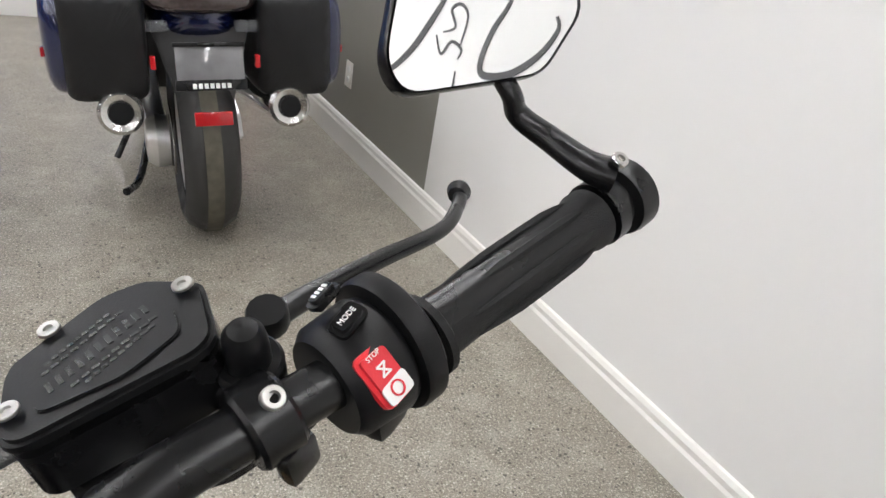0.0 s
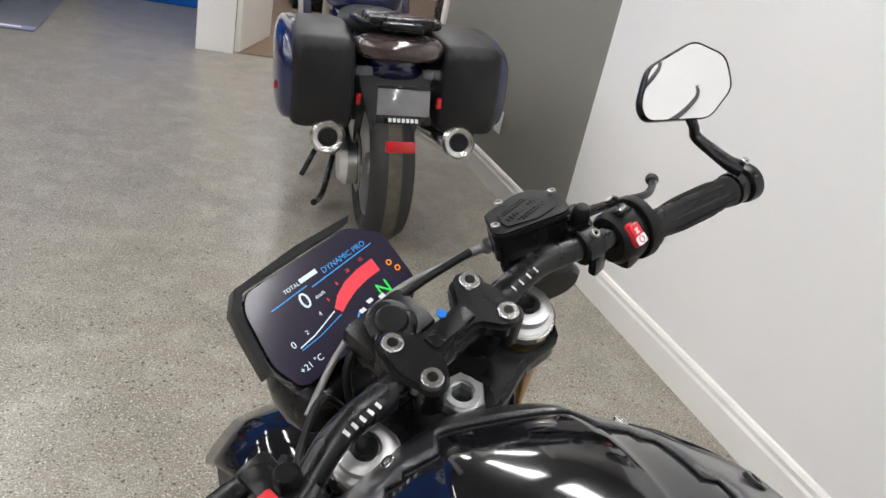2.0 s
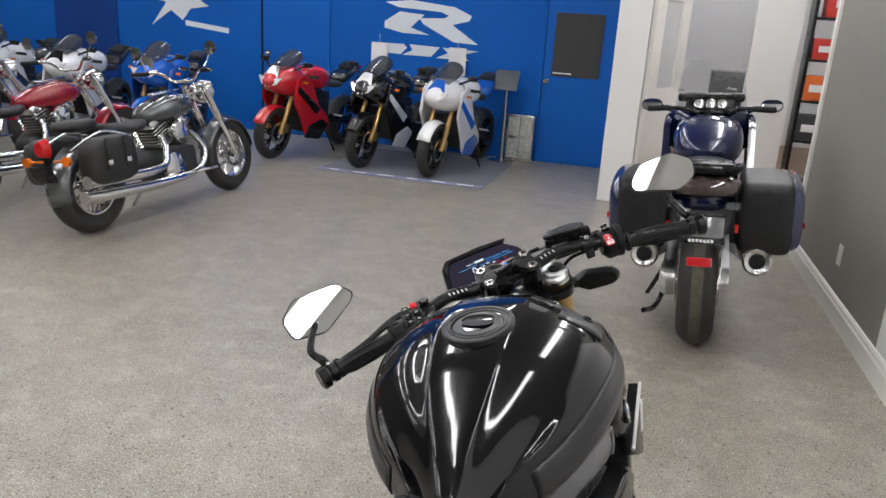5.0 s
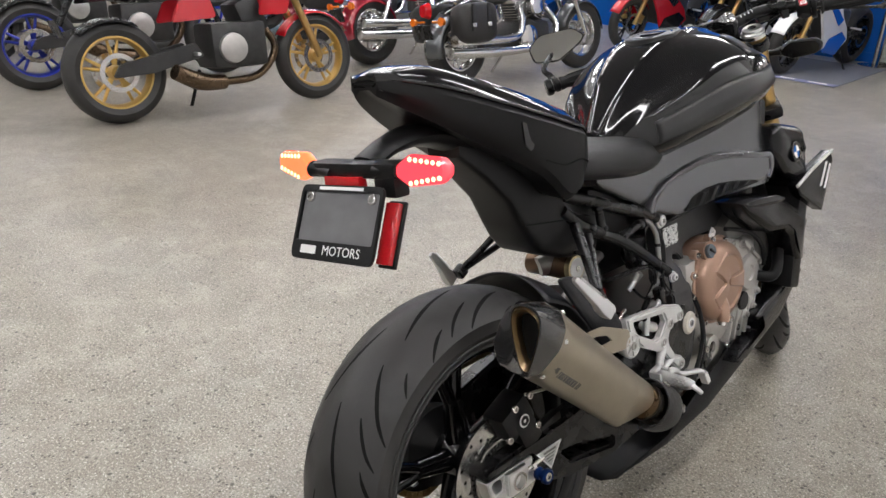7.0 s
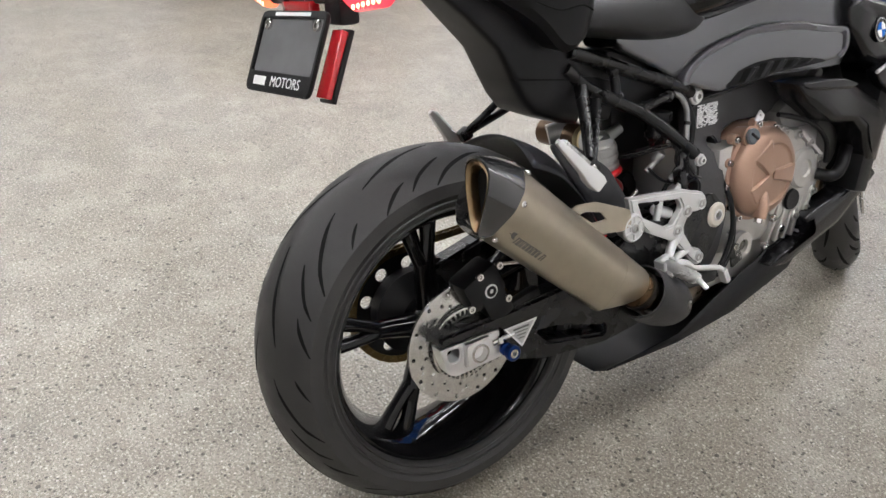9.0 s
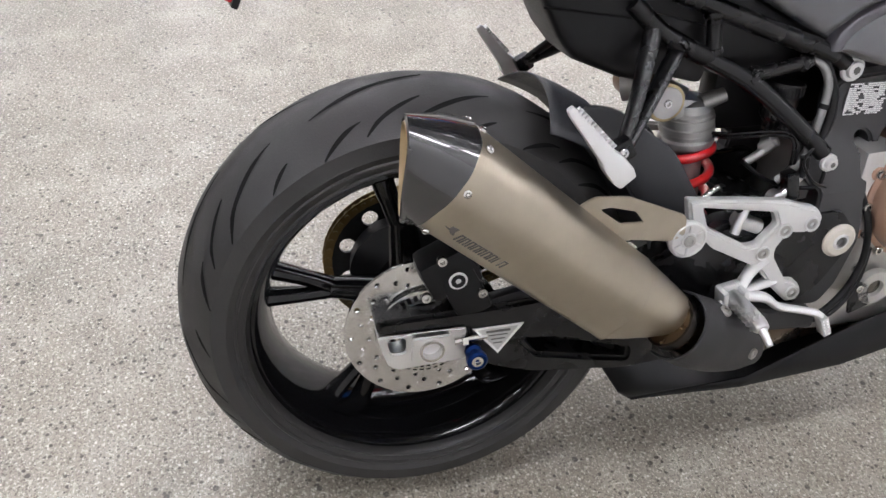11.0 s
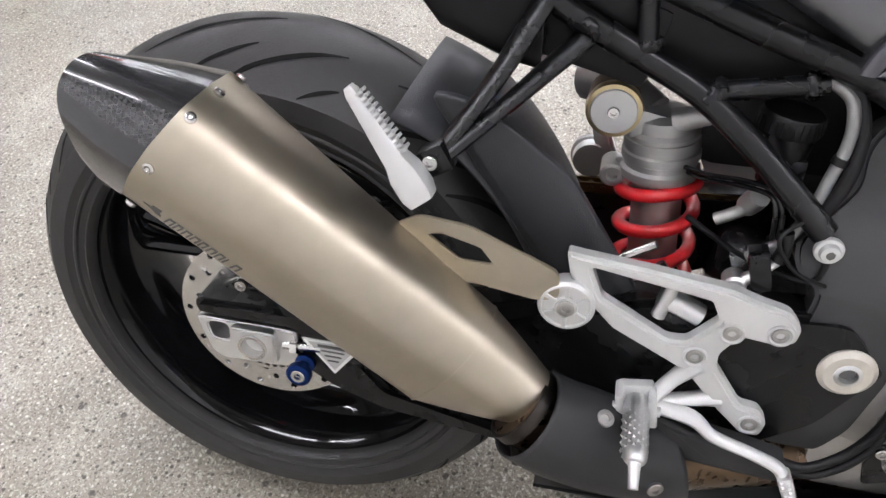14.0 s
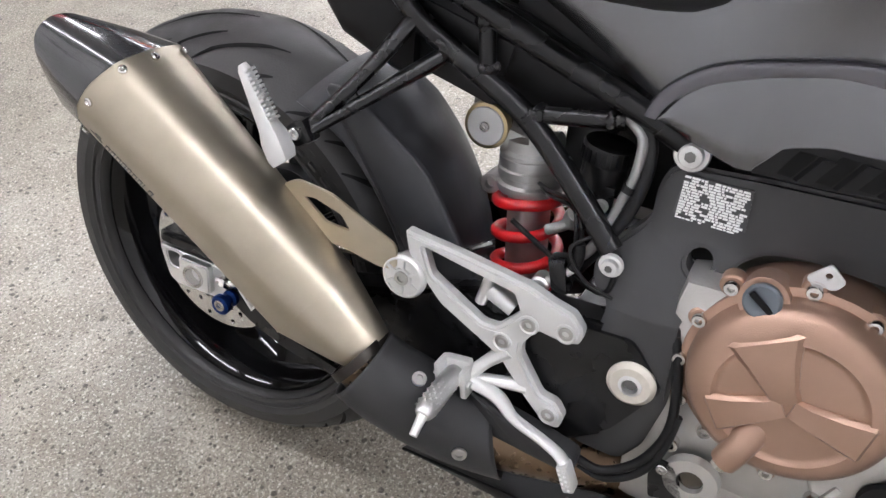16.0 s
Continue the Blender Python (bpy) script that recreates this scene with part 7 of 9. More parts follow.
S("lower_yoke", rbox((0.28, 0.09, 0.035), 0.014, at(0, 0.01, -0.20)), M_PLASTIC)
sn_ = S("stem_nut", merge(lathe([(0.011, -0.016), (0.023, -0.016), (0.023, 0.0), (0.021, 0.003), (0.011, 0.003)], (0, 0, 0), (0, 0, 1), 6, ring=True), lathe([(0.011, 0.0), (0.0165, 0.0), (0.0165, 0.007), (0.011, 0.007)], (0, 0, 0), (0, 0, 1), 24, ring=True)), M_ALU, label="hexagonal silver stem nut")
part("stem_collar", lathe([(0.022, -0.075), (0.028, -0.075), (0.029, -0.04), (0.022, -0.04)], (0, 0, 0), (0, 0, 1), 28, ring=True), M_STEEL, sn_, xf=ST)
part("stem_bore", lathe([(0, 0), (0.0112, 0), (0.0112, 0.003), (0, 0.003)], (0, 0, -0.010), (0, 0, 1), 20), M_MATTE, sn_, xf=ST)
head = S("headlight", body([(0.10, 0.075, -0.17, -0.08, 3), (0.16, 0.082, -0.20, -0.10, 3), (0.205, 0.068, -0.19, -0.115, 2.6), (0.230, 0.045, -0.175, -0.125, 2.4)], 20), M_PLASTIC, label="black twin headlight unit", sub=1)
part("headlight_lens", body([(0.215, 0.060, -0.182, -0.12, 2.6), (0.240, 0.036, -0.165, -0.130, 2.2)], 16), M_SMOKE, head, xf=ST)
fg = []
for i in range(11):
    a = math.radians(35 + 110 * i / 10)
    fg.append([(0.078 * math.sin(math.radians(-90 + 180 * j / 8)), 0.0 + (0.318 - 0.028 * abs(j - 4) / 4) * math.cos(a), (0.318 - 0.028 * abs(j - 4) / 4) * math.sin(a)) for j in range(9)])
P("front_mudguard", skin(fg, cap=False, closed=False), M_GLOSS, label="gloss black front mudguard", xf=FWX).modifiers.new("thick", "SOLIDIFY").thickness = 0.003
for sx in (-1, 1):
    indicator(sx, (sx * 0.165, 0.075, -0.085), (sx * 0.262, 0.040, -0.082), False, head, xf=ST)

# -- handlebar --
HALF_BAR = [(0.0, 0.031, 0.038), (0.07, 0.030, 0.043), (0.125, 0.025, 0.056), (0.19, 0.004, 0.055), (0.25, -0.014, 0.050), (0.39, -0.047, 0.047)]
BAR = [(-x, y, z + 0.06 * max(0, x - 0.24)) for x, y, z in HALF_BAR[:0:-1]] + [(x, y, z - 0.06 * max(0, x - 0.24)) for x, y, z in HALF_BAR]
bar = S("handlebar", tube(BAR, [0.011, 0.011, 0.0113, 0.0125, 0.0143, 0.0143, 0.0143, 0.0125, 0.0113, 0.011, 0.011], 20, 8), M_PLASTIC, label="black tapered handlebar")
for sx, n in ((1, 4), (-1, 5)):
    for i in range(n):
        u_ = sx * (0.084 + 0.009 * i)
        yc, zc, rc = [float(np.interp(abs(u_), [0.07, 0.125], ends)) for ends in ((0.030, 0.025), (0.043, 0.056), (0.0143, 0.0129))]
        part("bar_mark", rbox((0.0030 if sx < 0 else 0.0018, 0.0062, 0.0006), 0, at(u_, yc - 0.5 * rc, zc + 0.87 * rc, 30, 0, 18)), M_WHITEP, bar, xf=ST)
cl = S("bar_clamp", merge(plate(rounded([(-0.058, 0.058), (-0.036, 0.066), (-0.022, 0.044), (0.022, 0.044), (0.036, 0.066), (0.058, 0.058), (0.066, 0.03), (0.058, 0.0), (0.036, -0.006), (0.022, 0.016), (-0.022, 0.016), (-0.036, -0.006), (-0.058, 0.0), (-0.066, 0.03)], 0.008), 0.018, at(0.008, 0.001, 0.053), 0.004), rbox((0.05, 0.016, 0.012), 0.004, at(0.008, 0.031, 0.06))), M_PLASTIC, label="black handlebar clamp")
for sx in (-1, 1):
    for y in (0.053, 0.008):
        part("bolt", bolt((0.010 + sx * 0.048, y, 0.060), (0, 0, 1), 0.0095, 0.005, 20), M_STEEL, cl, xf=ST)
        part("bolt_boss", lathe([(0, -0.03), (0.0145, -0.03), (0.0145, 0.0), (0.012, 0.003), (0, 0.003)], (0.010 + sx * 0.048, y, 0.058), (0, 0, 1), 20), M_PLASTIC, cl, xf=ST)
    part("riser", lathe([(0, 0), (0.021, 0), (0.018, 0.04), (0, 0.04)], (0.008 + sx * 0.048, 0.03, -0.005), (0, 0, 1), 20), M_PLASTIC, cl, xf=ST)
part("round_emblem", lathe([(0, 0), (0.0045, 0), (0.0045, 0.0015), (0, 0.002)], (0.014, 0.046, 0.0612), (0, 0, 1), 20), M_BLUE_ENAMEL, cl, "small round blue emblem", xf=ST)

# ignition button
ig = S("ignition_button", merge(rbox((0.075, 0.055, 0.035), 0.012, at(0.0, 0.090, 0.0)), lathe([(0, 0), (0.024, 0), (0.024, 0.008), (0.021, 0.010), (0, 0.010)], (-0.002, 0.088, 0.014), (0, -0.1, 1), 28)), M_PLASTIC, label="black keyless ignition button")
part("button_cap", lathe([(0, 0), (0.0155, 0), (0.0155, 0.005), (0.013, 0.007), (0, 0.007)], (-0.002, 0.0875, 0.022), (0, -0.1, 1), 24), M_MATTE, ig, xf=ST)
for dx, dy in ((-0.012, 0.024), (0.0, 0.0275), (0.012, 0.024), (-0.010, -0.020), (0.002, -0.022)):
    part("button_mark", rbox((0.006, 0.004, 0.0005), 0, at(-0.002 + dx, 0.088 + dy, 0.0235 + dy * 0.1)), M_WHITEP, ig, xf=ST)

# display
DM = ST @ facing((0.018, 0.176, -0.05), (0.01, -0.473, 0.881), (0, 1, 0)) @ at(-0.006, 0.004, 0)
D_OUT = rounded([(0.061, 0.055), (0.093, 0.029), (0.093, -0.034), (0.073, -0.052), (-0.082, -0.054), (-0.094, -0.020), (-0.085, 0.041), (-0.073, 0.055)], 0.010)
scaled = lambda k: [(x * k, y * k) for x, y in D_OUT]
disp = P("display", plate(scaled(1.02), 0.018, DM @ at(0, 0, -0.0105), 0.004), M_PLASTIC, label="colour instrument display, switched on")
hood_line = [(0.064, 0.058), (0.0, 0.0585), (-0.073, 0.0580), (-0.087, 0.043), (-0.091, 0.02), (-0.0965, -0.022)]
rings = []
for i, (x, y) in enumerate(hood_line):
    o = V((x, y, 0)).normalized() * 0.009
    hh = 0.004 * math.sin(math.pi * (i + 0.5) / len(hood_line)) ** 0.5
    rings.append([DM @ V((x, y, -0.018)), DM @ V((x, y, hh)), DM @ (V((x, y, hh)) + o), DM @ (V((x, y, -0.018)) + o)])
part("hood", skin(rings), M_MATTE, disp)
scr = part("screen", plate(scaled(0.985), 0.002, DM @ at(0, 0, 0.0005), 0.0006), M_SCREEN, disp, "dark violet glass screen")
part("rear_shell", plate(scaled(0.8), 0.03, DM @ at(0, 0, -0.032), 0.006), M_MATTE, disp)


def W(text, size, x, y, mat, align="CENTER"):
    words(text, size, DM @ at(x, y, 0.0019), mat, scr, depth=0.0002, align=align)


W("0", 0.024, -0.027, 0.015, M_EM_WHITE)
W("km/h", 0.006, -0.010, 0.012, M_EM_WHITE)
W("N", 0.022, 0.053, -0.022, M_EM_GREEN)
W("16:53", 0.0100, 0.058, -0.039, M_EM_WHITE)
W("+21 °C", 0.0095, -0.060, -0.039, M_EM_WHITE)
W("TOTAL", 0.0062, -0.031, 0.0335, M_EM_WHITE)
W("DYNAMIC PRO", 0.0088, 0.066, 0.0305, M_EM_BLUE, "RIGHT")
W("0", 0.010, -0.064, -0.014, M_EM_WHITE)
W("2", 0.0065, -0.045, -0.0115, M_EM_WHITE)
W("4", 0.0065, -0.022, -0.004, M_EM_WHITE)
for tx, x, y in (("6", -0.006, 0.003), ("8", 0.012, 0.0115), ("10", 0.030, 0.016), ("12", 0.050, 0.018)):
    W(tx, 0.0055, x, y, M_EM_RED)
for x0, x1, y in ((-0.062, -0.016, 0.0265), (-0.012, 0.072, 0.0245)):
    part("rule_line", rbox((x1 - x0, 0.0012, 0.0003), 0, DM @ at((x0 + x1) / 2, y, 0.0018, 0, 0, 2)), M_EM_BLUE, scr)
part("odometer_bar", rbox((0.022, 0.005, 0.0003), 0, DM @ at(-0.009, 0.0345, 0.0018)), M_EM_WHITE, scr)
part("rev_band", plate([(-0.002, -0.0136), (-0.006, -0.008), (0.005, 0.0015), (0.02, 0.008), (0.04, 0.0115), (0.062, 0.012), (0.062, -0.003), (0.042, -0.0035), (0.025, -0.006), (0.010, -0.011), (-0.002, -0.016)], 0.0003, DM @ at(0, 0, 0.0018), 0), M_EM_RED, scr)
part("rev_scale", plate([(-0.06, -0.0195), (-0.04, -0.0175), (-0.008, -0.0095), (-0.008, -0.0108), (-0.04, -0.0188), (-0.06, -0.0208)], 0.0003, DM @ at(0, 0, 0.0018), 0), M_EM_WHITE, scr)
part("rev_base", plate([(-0.06, -0.0225), (-0.035, -0.0215), (-0.004, -0.0165), (-0.004, -0.0174), (-0.035, -0.0224), (-0.06, -0.0234)], 0.0003, DM @ at(0, 0, 0.0018), 0), M_EM_BLUE, scr)
part("trend_line", plate([(-0.005, -0.030), (0.008, -0.030), (0.012, -0.026), (0.016, -0.026), (0.016, -0.0275), (0.013, -0.0275), (0.009, -0.0315), (-0.005, -0.0315)], 0.0003, DM @ at(0, 0, 0.0018), 0), M_EM_BLUE, scr)
for x, y in ((0.076, -0.002), (0.081, -0.012)):
    part("warning_icon", lathe([(0.0020, 0), (0.0034, 0), (0.0034, 0.0003), (0.0020, 0.0003)], DM @ V((x, y, 0.0018)), DM.to_3x3() @ V((0, 0, 1)), 14, ring=True), M_EM_AMBER, scr)
M_DIM = material("screen_dim", (0, 0, 0), 0.4, emit=(0.25, 0.27, 0.3), emit_strength=1.0)
for i in range(8):
    part("maker_bar", rbox((0.0035, 0.0042, 0.0003), 0, DM @ at(-0.016 + 0.0048 * i, -0.0475, 0.0018)), M_DIM, scr)


# grips, bar ends, mirrors
def bar_dir(sx):
    return V((sx * 0.14, -0.033, 0.001 - sx * 0.007)).normalized()


def bar_pt(sx, q, lift=0.0):
    """A point along the straight end of the bar, q from 0 at the inner end of the grip to 1 at the tip."""
    a, b = V((sx * 0.25, -0.014, 0.046 - sx * 0.002)), V((sx * 0.39, -0.047, 0.047 - sx * 0.009))
    droop = V((0.0025, -0.0015, -0.0028)) if sx > 0 else V((0, 0, 0))
    return a + (b - a) * q + droop + V((0, 0, lift))


def grip(sx):
    d = bar_dir(sx)
    a = bar_pt(sx, 0.02)
    g = S("grip", lathe([(0.011, 0), (0.0205, 0), (0.0205, 0.004), (0.0158, 0.007), (0.0152, 0.03), (0.0158, 0.07), (0.0155, 0.115), (0.0172, 0.120), (0.0172, 0.126), (0.011, 0.126)], a, d, 28), M_GRIP, label="black ribbed rubber grip")
    u_ = d.orthogonal().normalized()
    w_ = d.cross(u_)
    for k in range(8):
        t = 2 * math.pi * k / 8
        n_ = u_ * math.cos(t) + w_ * math.sin(t)
        part("grip_rib", tube([a + d * 0.022 + n_ * 0.0148, a + d * 0.05 + n_ * 0.0160, a + d * 0.095 + n_ * 0.0160, a + d * 0.112 + n_ * 0.0146], [0.001, 0.0028, 0.0028, 0.001], 6, 3), M_GRIP, g, xf=ST)
    S("bar_end_clamp", merge(lathe([(0.010, 0), (0.0185, 0), (0.0185, 0.010), (0.0155, 0.012), (0.0155, 0.016), (0.0205, 0.018), (0.0215, 0.022), (0.0215, 0.031), (0.018, 0.035), (0, 0.035)], bar_pt(sx, 0.92), d, 28)), M_PLASTIC, label="black bar end mirror clamp")


grip(1)
grip(-1)


def mirror(sx, centre, normal, base, knees):
    c, nrm = V(centre), V(normal).normalized()
    m = facing(c, nrm, (0, 0, 1))
    out = [(0.034, 0.046), (0.073, 0.019), (0.068, -0.017), (0.022, -0.039), (-0.064, -0.018), (-0.066, 0), (-0.038, 0.034)][::-1]
    if sx < 0:
        out = [(0.0586, 0.0291), (0.0798, -0.0035), (0.0635, -0.0171), (-0.0099, -0.0443), (-0.0703, -0.0236), (-0.0713, 0.0203), (-0.0312, 0.0457)]
    rings = [[m @ V((x * s, y * s, z)) for x, y in rounded(out, 0.012, 4)] for s, z in ((0.955, -0.001), (0.985, 0.0016), (1.0, 0.0), (1.0, -0.006), (0.90, -0.014), (0.6, -0.018))]
    sh_ = S("bar_end_mirror", skin(rings, cap=True), M_PLASTIC, label="black bar end mirror")
    part("mirror_glass", plate([(x * 0.955, y * 0.955) for x, y in rounded(out, 0.012, 4)], 0.001, m @ at(0, 0, 0.0006), 0), M_MIRROR, sh_, "clear mirror glass", smooth=False, xf=ST)
    part("mirror_arm", tube([V(base)] + [V(q) for q in knees] + [c - nrm * 0.014], [0.0110, 0.0088, 0.0075, 0.0066, 0.0062], 14, 6, flat=0.8), M_PLASTIC, sh_, "black curved mirror arm", xf=ST)
    part("bolt", bolt(V(base) + V((0, 0, 0.010)), (0, -0.2, 1), 0.0045, 0.003), M_STEEL, sh_, xf=ST)


mirror(1, (0.386, 0.046, 0.114), (-0.17, -0.63, 0.76), (0.3835, -0.0455, 0.0660), [(0.3795, -0.0323, 0.0672), (0.3827, -0.0094, 0.0677), (0.3810, 0.0121, 0.0738), (0.3815, 0.0210, 0.0854)])
mirror(-1, (-0.3682, 0.0671, 0.1164), (0.1765, -0.6588, 0.7314), (-0.388, -0.040, 0.064), [(-0.396, -0.024, 0.075), (-0.408, 0.000, 0.092)])

# right controls: brake master cylinder, lever, switches
rm = facing((0.1610, 0.0733, 0.0648), (0.03, 0.37, 0.93), (0, 1, 0))
r_out = rounded([(-0.0255, 0.031), (0.020, 0.030), (0.036, 0.020), (0.0465, -0.006), (0.026, -0.036), (0.016, -0.038), (-0.046, -0.010), (-0.049, 0.0)][::-1], 0.006)
mc = S("brake_reservoir", merge(plate([(x * 0.97, y * 0.97) for x, y in r_out], 0.030, rm @ at(0, 0, -0.021), 0.004), rbox((0.075, 0.026, 0.022), 0.008, rm @ at(-0.002, -0.006, -0.044))), M_PLASTIC, label="black brake fluid reservoir")
lid = part("reservoir_lid", merge(plate(r_out, 0.007, rm @ at(0, 0, -0.0035), 0.002), plate(rounded([(-0.030, 0.006), (-0.018, 0.022), (0.014, 0.022), (0.026, 0.012), (0.030, -0.006), (0.020, -0.024), (-0.006, -0.022), (-0.034, -0.006)][::-1], 0.005), 0.0014, rm @ at(0, 0, 0.0006), 0.0006)), M_MATTE, mc, "black lid with embossed lines", xf=ST)
for x, y in ((0.0385, -0.0044), (-0.0045, 0.0285), (-0.0385, 0.0044)):
    part("lid_screw", lathe([(0, -0.0008), (0.0018, -0.0008), (0.0020, 0.0004), (0.0042, 0.0006), (0.0046, 0.0002), (0.0047, -0.001), (0, -0.001)], rm @ V((x, y, -0.0002))+ rm.to_3x3() @ V((0, 0, 0.0036)), rm.to_3x3() @ V((0, 0, 1)), 20), M_BOLT, lid, xf=ST)
for i, (y, x0, x1, hh) in enumerate(((0.0135, -0.018, 0.014, 0.0016), (0.0095, -0.022, 0.018, 0.0016), (0.001, -0.026, 0.024, 0.006), (-0.007, -0.020, 0.022, 0.0016), (-0.0105, -0.016, 0.018, 0.0016))):
    n_ = 9 if hh < 0.004 else 11
    for k in range(n_):
        part("emboss_bar", rbox(((x1 - x0) / n_ * (0.7 if hh < 0.004 else 0.45), hh, 0.0005), 0, rm @ at(x0 + (x1 - x0) * (k + 0.5) / n_, y, 0.0014, 0, 0, -14)), M_PLASTIC, lid, xf=ST)
bd = bar_dir(1)
bc = V((0.178, 0.0085, 0.0558))
BDN = V((0.060, -0.017, 0.001)).normalized()
clampR = S("lever_clamp", merge(lathe([(0.0113, -0.010), (0.0165, -0.010), (0.0180, -0.008), (0.0180, 0.008), (0.0165, 0.010), (0.0113, 0.010)], bc, BDN, 32), rbox((0.020, 0.030, 0.018), 0.006, at(0.184, 0.028, 0.048, -10)), rbox((0.018, 0.010, 0.022), 0.004, at(0.178, -0.008, 0.044, -12))), M_PLASTIC, label="black lever clamp")
for pos_, ax_ in (((0.1803, 0.0060, 0.0722), (0.05, -0.35, 0.93)), ((0.1777, -0.0060, 0.0400), (0.2, -0.95, 0.1))):
    part("bolt", bolt(pos_, ax_, 0.0050, 0.004), M_BOLT, clampR, xf=ST)
part("plug", lathe([(0, -0.01), (0.0145, -0.01), (0.0145, 0.004), (0.0130, 0.006), (0.0095, 0.006), (0.0092, 0.018), (0.0085, 0.0225), (0.0060, 0.0262), (0, 0.0275)], (0.1925, 0.0285, 0.0545), (0.02, 0.1, 1), 32), M_MATTE, clampR, "black rubber plug", xf=ST)
lev = S("brake_lever", tube([(0.195, 0.050, 0.024), (0.235, 0.052, 0.019), (0.30, 0.041, 0.003), (0.355, 0.030, -0.013), (0.388, 0.036, -0.025), (0.404, 0.043, -0.031)], [0.008, 0.0068, 0.0056, 0.0048, 0.0045, 0.0050], 14, 8, flat=0.85), M_PLASTIC, label="black brake lever")
part("lever_ball", lathe([(0.0001, -0.009), (0.006, -0.0068), (0.0082, 0), (0.006, 0.0064), (0.0001, 0.0085)], (0.406, 0.045, -0.032), (1, 0.3, -0.4), 18), M_PLASTIC, lev, xf=ST)
part("span_wheel", lathe([(0, -0.006), (0.009, -0.006), (0.010, -0.004), (0.010, 0.004), (0.009, 0.006), (0, 0.006)], (0.2235, 0.047, 0.036), (0, 0.1, 1), 14), M_MATTE, lev, xf=ST)
sb = V((0.226, -0.006, 0.0455))
swr = S("switch_housing", merge(lathe([(0.0115, -0.020), (0.0225, -0.020), (0.0265, -0.015), (0.0280, 0.006), (0.0265, 0.010), (0.0115, 0.010)], sb + V((0, 0.002, 0.001)), bd, 36), rbox((0.026, 0.024, 0.036), 0.008, at(0.220, -0.016, 0.040, -12))), M_MATTE, label="black switch housing")
part("throttle_flange", lathe([(0.012, 0.0), (0.0315, 0.0), (0.0325, 0.002), (0.0325, 0.010), (0.030, 0.012), (0.012, 0.012)], sb + bd * 0.0115 + V((0, 0.003, 0.001)), bd, 40), M_MATTE, swr, xf=ST)
sm = facing((0.2168, -0.0192, 0.0658), (0.0, -0.5, 0.86), (0.06, 0.86, 0.5))
b1 = part("red_switch", plate(rounded([(-0.0085, -0.0125), (0.0085, -0.0125), (0.0095, 0.0115), (-0.0080, 0.0130)], 0.004), 0.007, sm, 0.002), M_REDSW, swr, "red stop and start switch", xf=ST)
part("start_field", plate(rounded([(-0.0070, -0.0060), (0.0070, -0.0060), (0.0075, 0.0030), (-0.0068, 0.0022)], 0.002), 0.001, sm @ at(0, -0.0055, 0.0036), 0), M_WHITEP, b1, xf=ST)
words("STOP", 0.0031, ST @ sm @ at(0.0005, 0.0092, 0.0037), M_WHITEP, b1)
part("stop_symbol", merge(*[rbox((0.007, 0.0009, 0.0004), 0, sm @ at(0.0005, 0.0022, 0.0038, 0, 0, a)) for a in (45, -45)], *[rbox((0.005, 0.0008, 0.0004), 0, sm @ at(0.0005, 0.0022 + dy, 0.0038)) for dy in (-0.0023, 0.0023)]), M_WHITEP, b1, xf=ST)
part("start_symbol", lathe([(0.0026, 0), (0.0034, 0), (0.0034, 0.0005), (0.0026, 0.0005)], sm @ V((0, -0.0070, 0.0041)), sm.to_3x3() @ V((0, 0, 1)), 20, ring=True), M_REDSW, b1, xf=ST)
mm_ = facing((0.2236, 0.0039, 0.0755), (-0.05, 0.15, 0.99), (0, 1, 0))
b2 = part("mode_button", plate(rounded([(-0.0085, -0.0055), (0.0085, -0.0055), (0.0085, 0.0055), (-0.0085, 0.0055)], 0.0035), 0.006, mm_, 0.002), M_PLASTIC, swr, "black mode button", xf=ST)
words("MODE", 0.0035, ST @ mm_ @ at(0, 0, 0.0032), M_WHITEP, b2)
hm_ = facing((0.2280, 0.0195, 0.0730), (-0.05, 0.6, 0.8), (0, 1, 0))
b3 = part("heat_button", plate(rounded([(-0.008, -0.0045), (0.008, -0.0045), (0.008, 0.0045), (-0.008, 0.0045)], 0.0035), 0.006, hm_, 0.002), M_PLASTIC, swr, "black heated grip button", xf=ST)
part("heat_symbol", merge(*[rbox((0.0013, 0.0026, 0.0004), 0, hm_ @ at(-0.0035 + 0.0023 * k, 0.0005, 0.0033)) for k in range(4)]), M_WHITEP, b3, xf=ST)
S("brake_hose", tube([(0.108, 0.09, 0.030), (0.07, 0.10, 0.020), (0.03, 0.105, 0.012), (-0.04, 0.10, -0.01), (-0.06, 0.07, -0.06), (-0.04, 0.05, -0.16)], 0.0042, 10), M_MATTE, label="braided brake hose")
S("hose_end", merge(tube([(0.132, 0.080, 0.033), (0.104, 0.092, 0.027), (0.085, 0.098, 0.023)], 0.0045, 12), lathe([(0.003, -0.004), (0.0070, -0.004), (0.0075, 0.0), (0.0070, 0.004), (0.003, 0.004)], (0.124, 0.083, 0.032), (0.3, -0.2, 1), 16)), M_BRAID)
S("braided_line", tube([(0.085, 0.098, 0.023), (0.045, 0.112, 0.014), (0.005, 0.118, 0.002), (-0.045, 0.112, -0.015), (-0.10, 0.09, -0.03)], 0.0034, 8), M_BRAID)
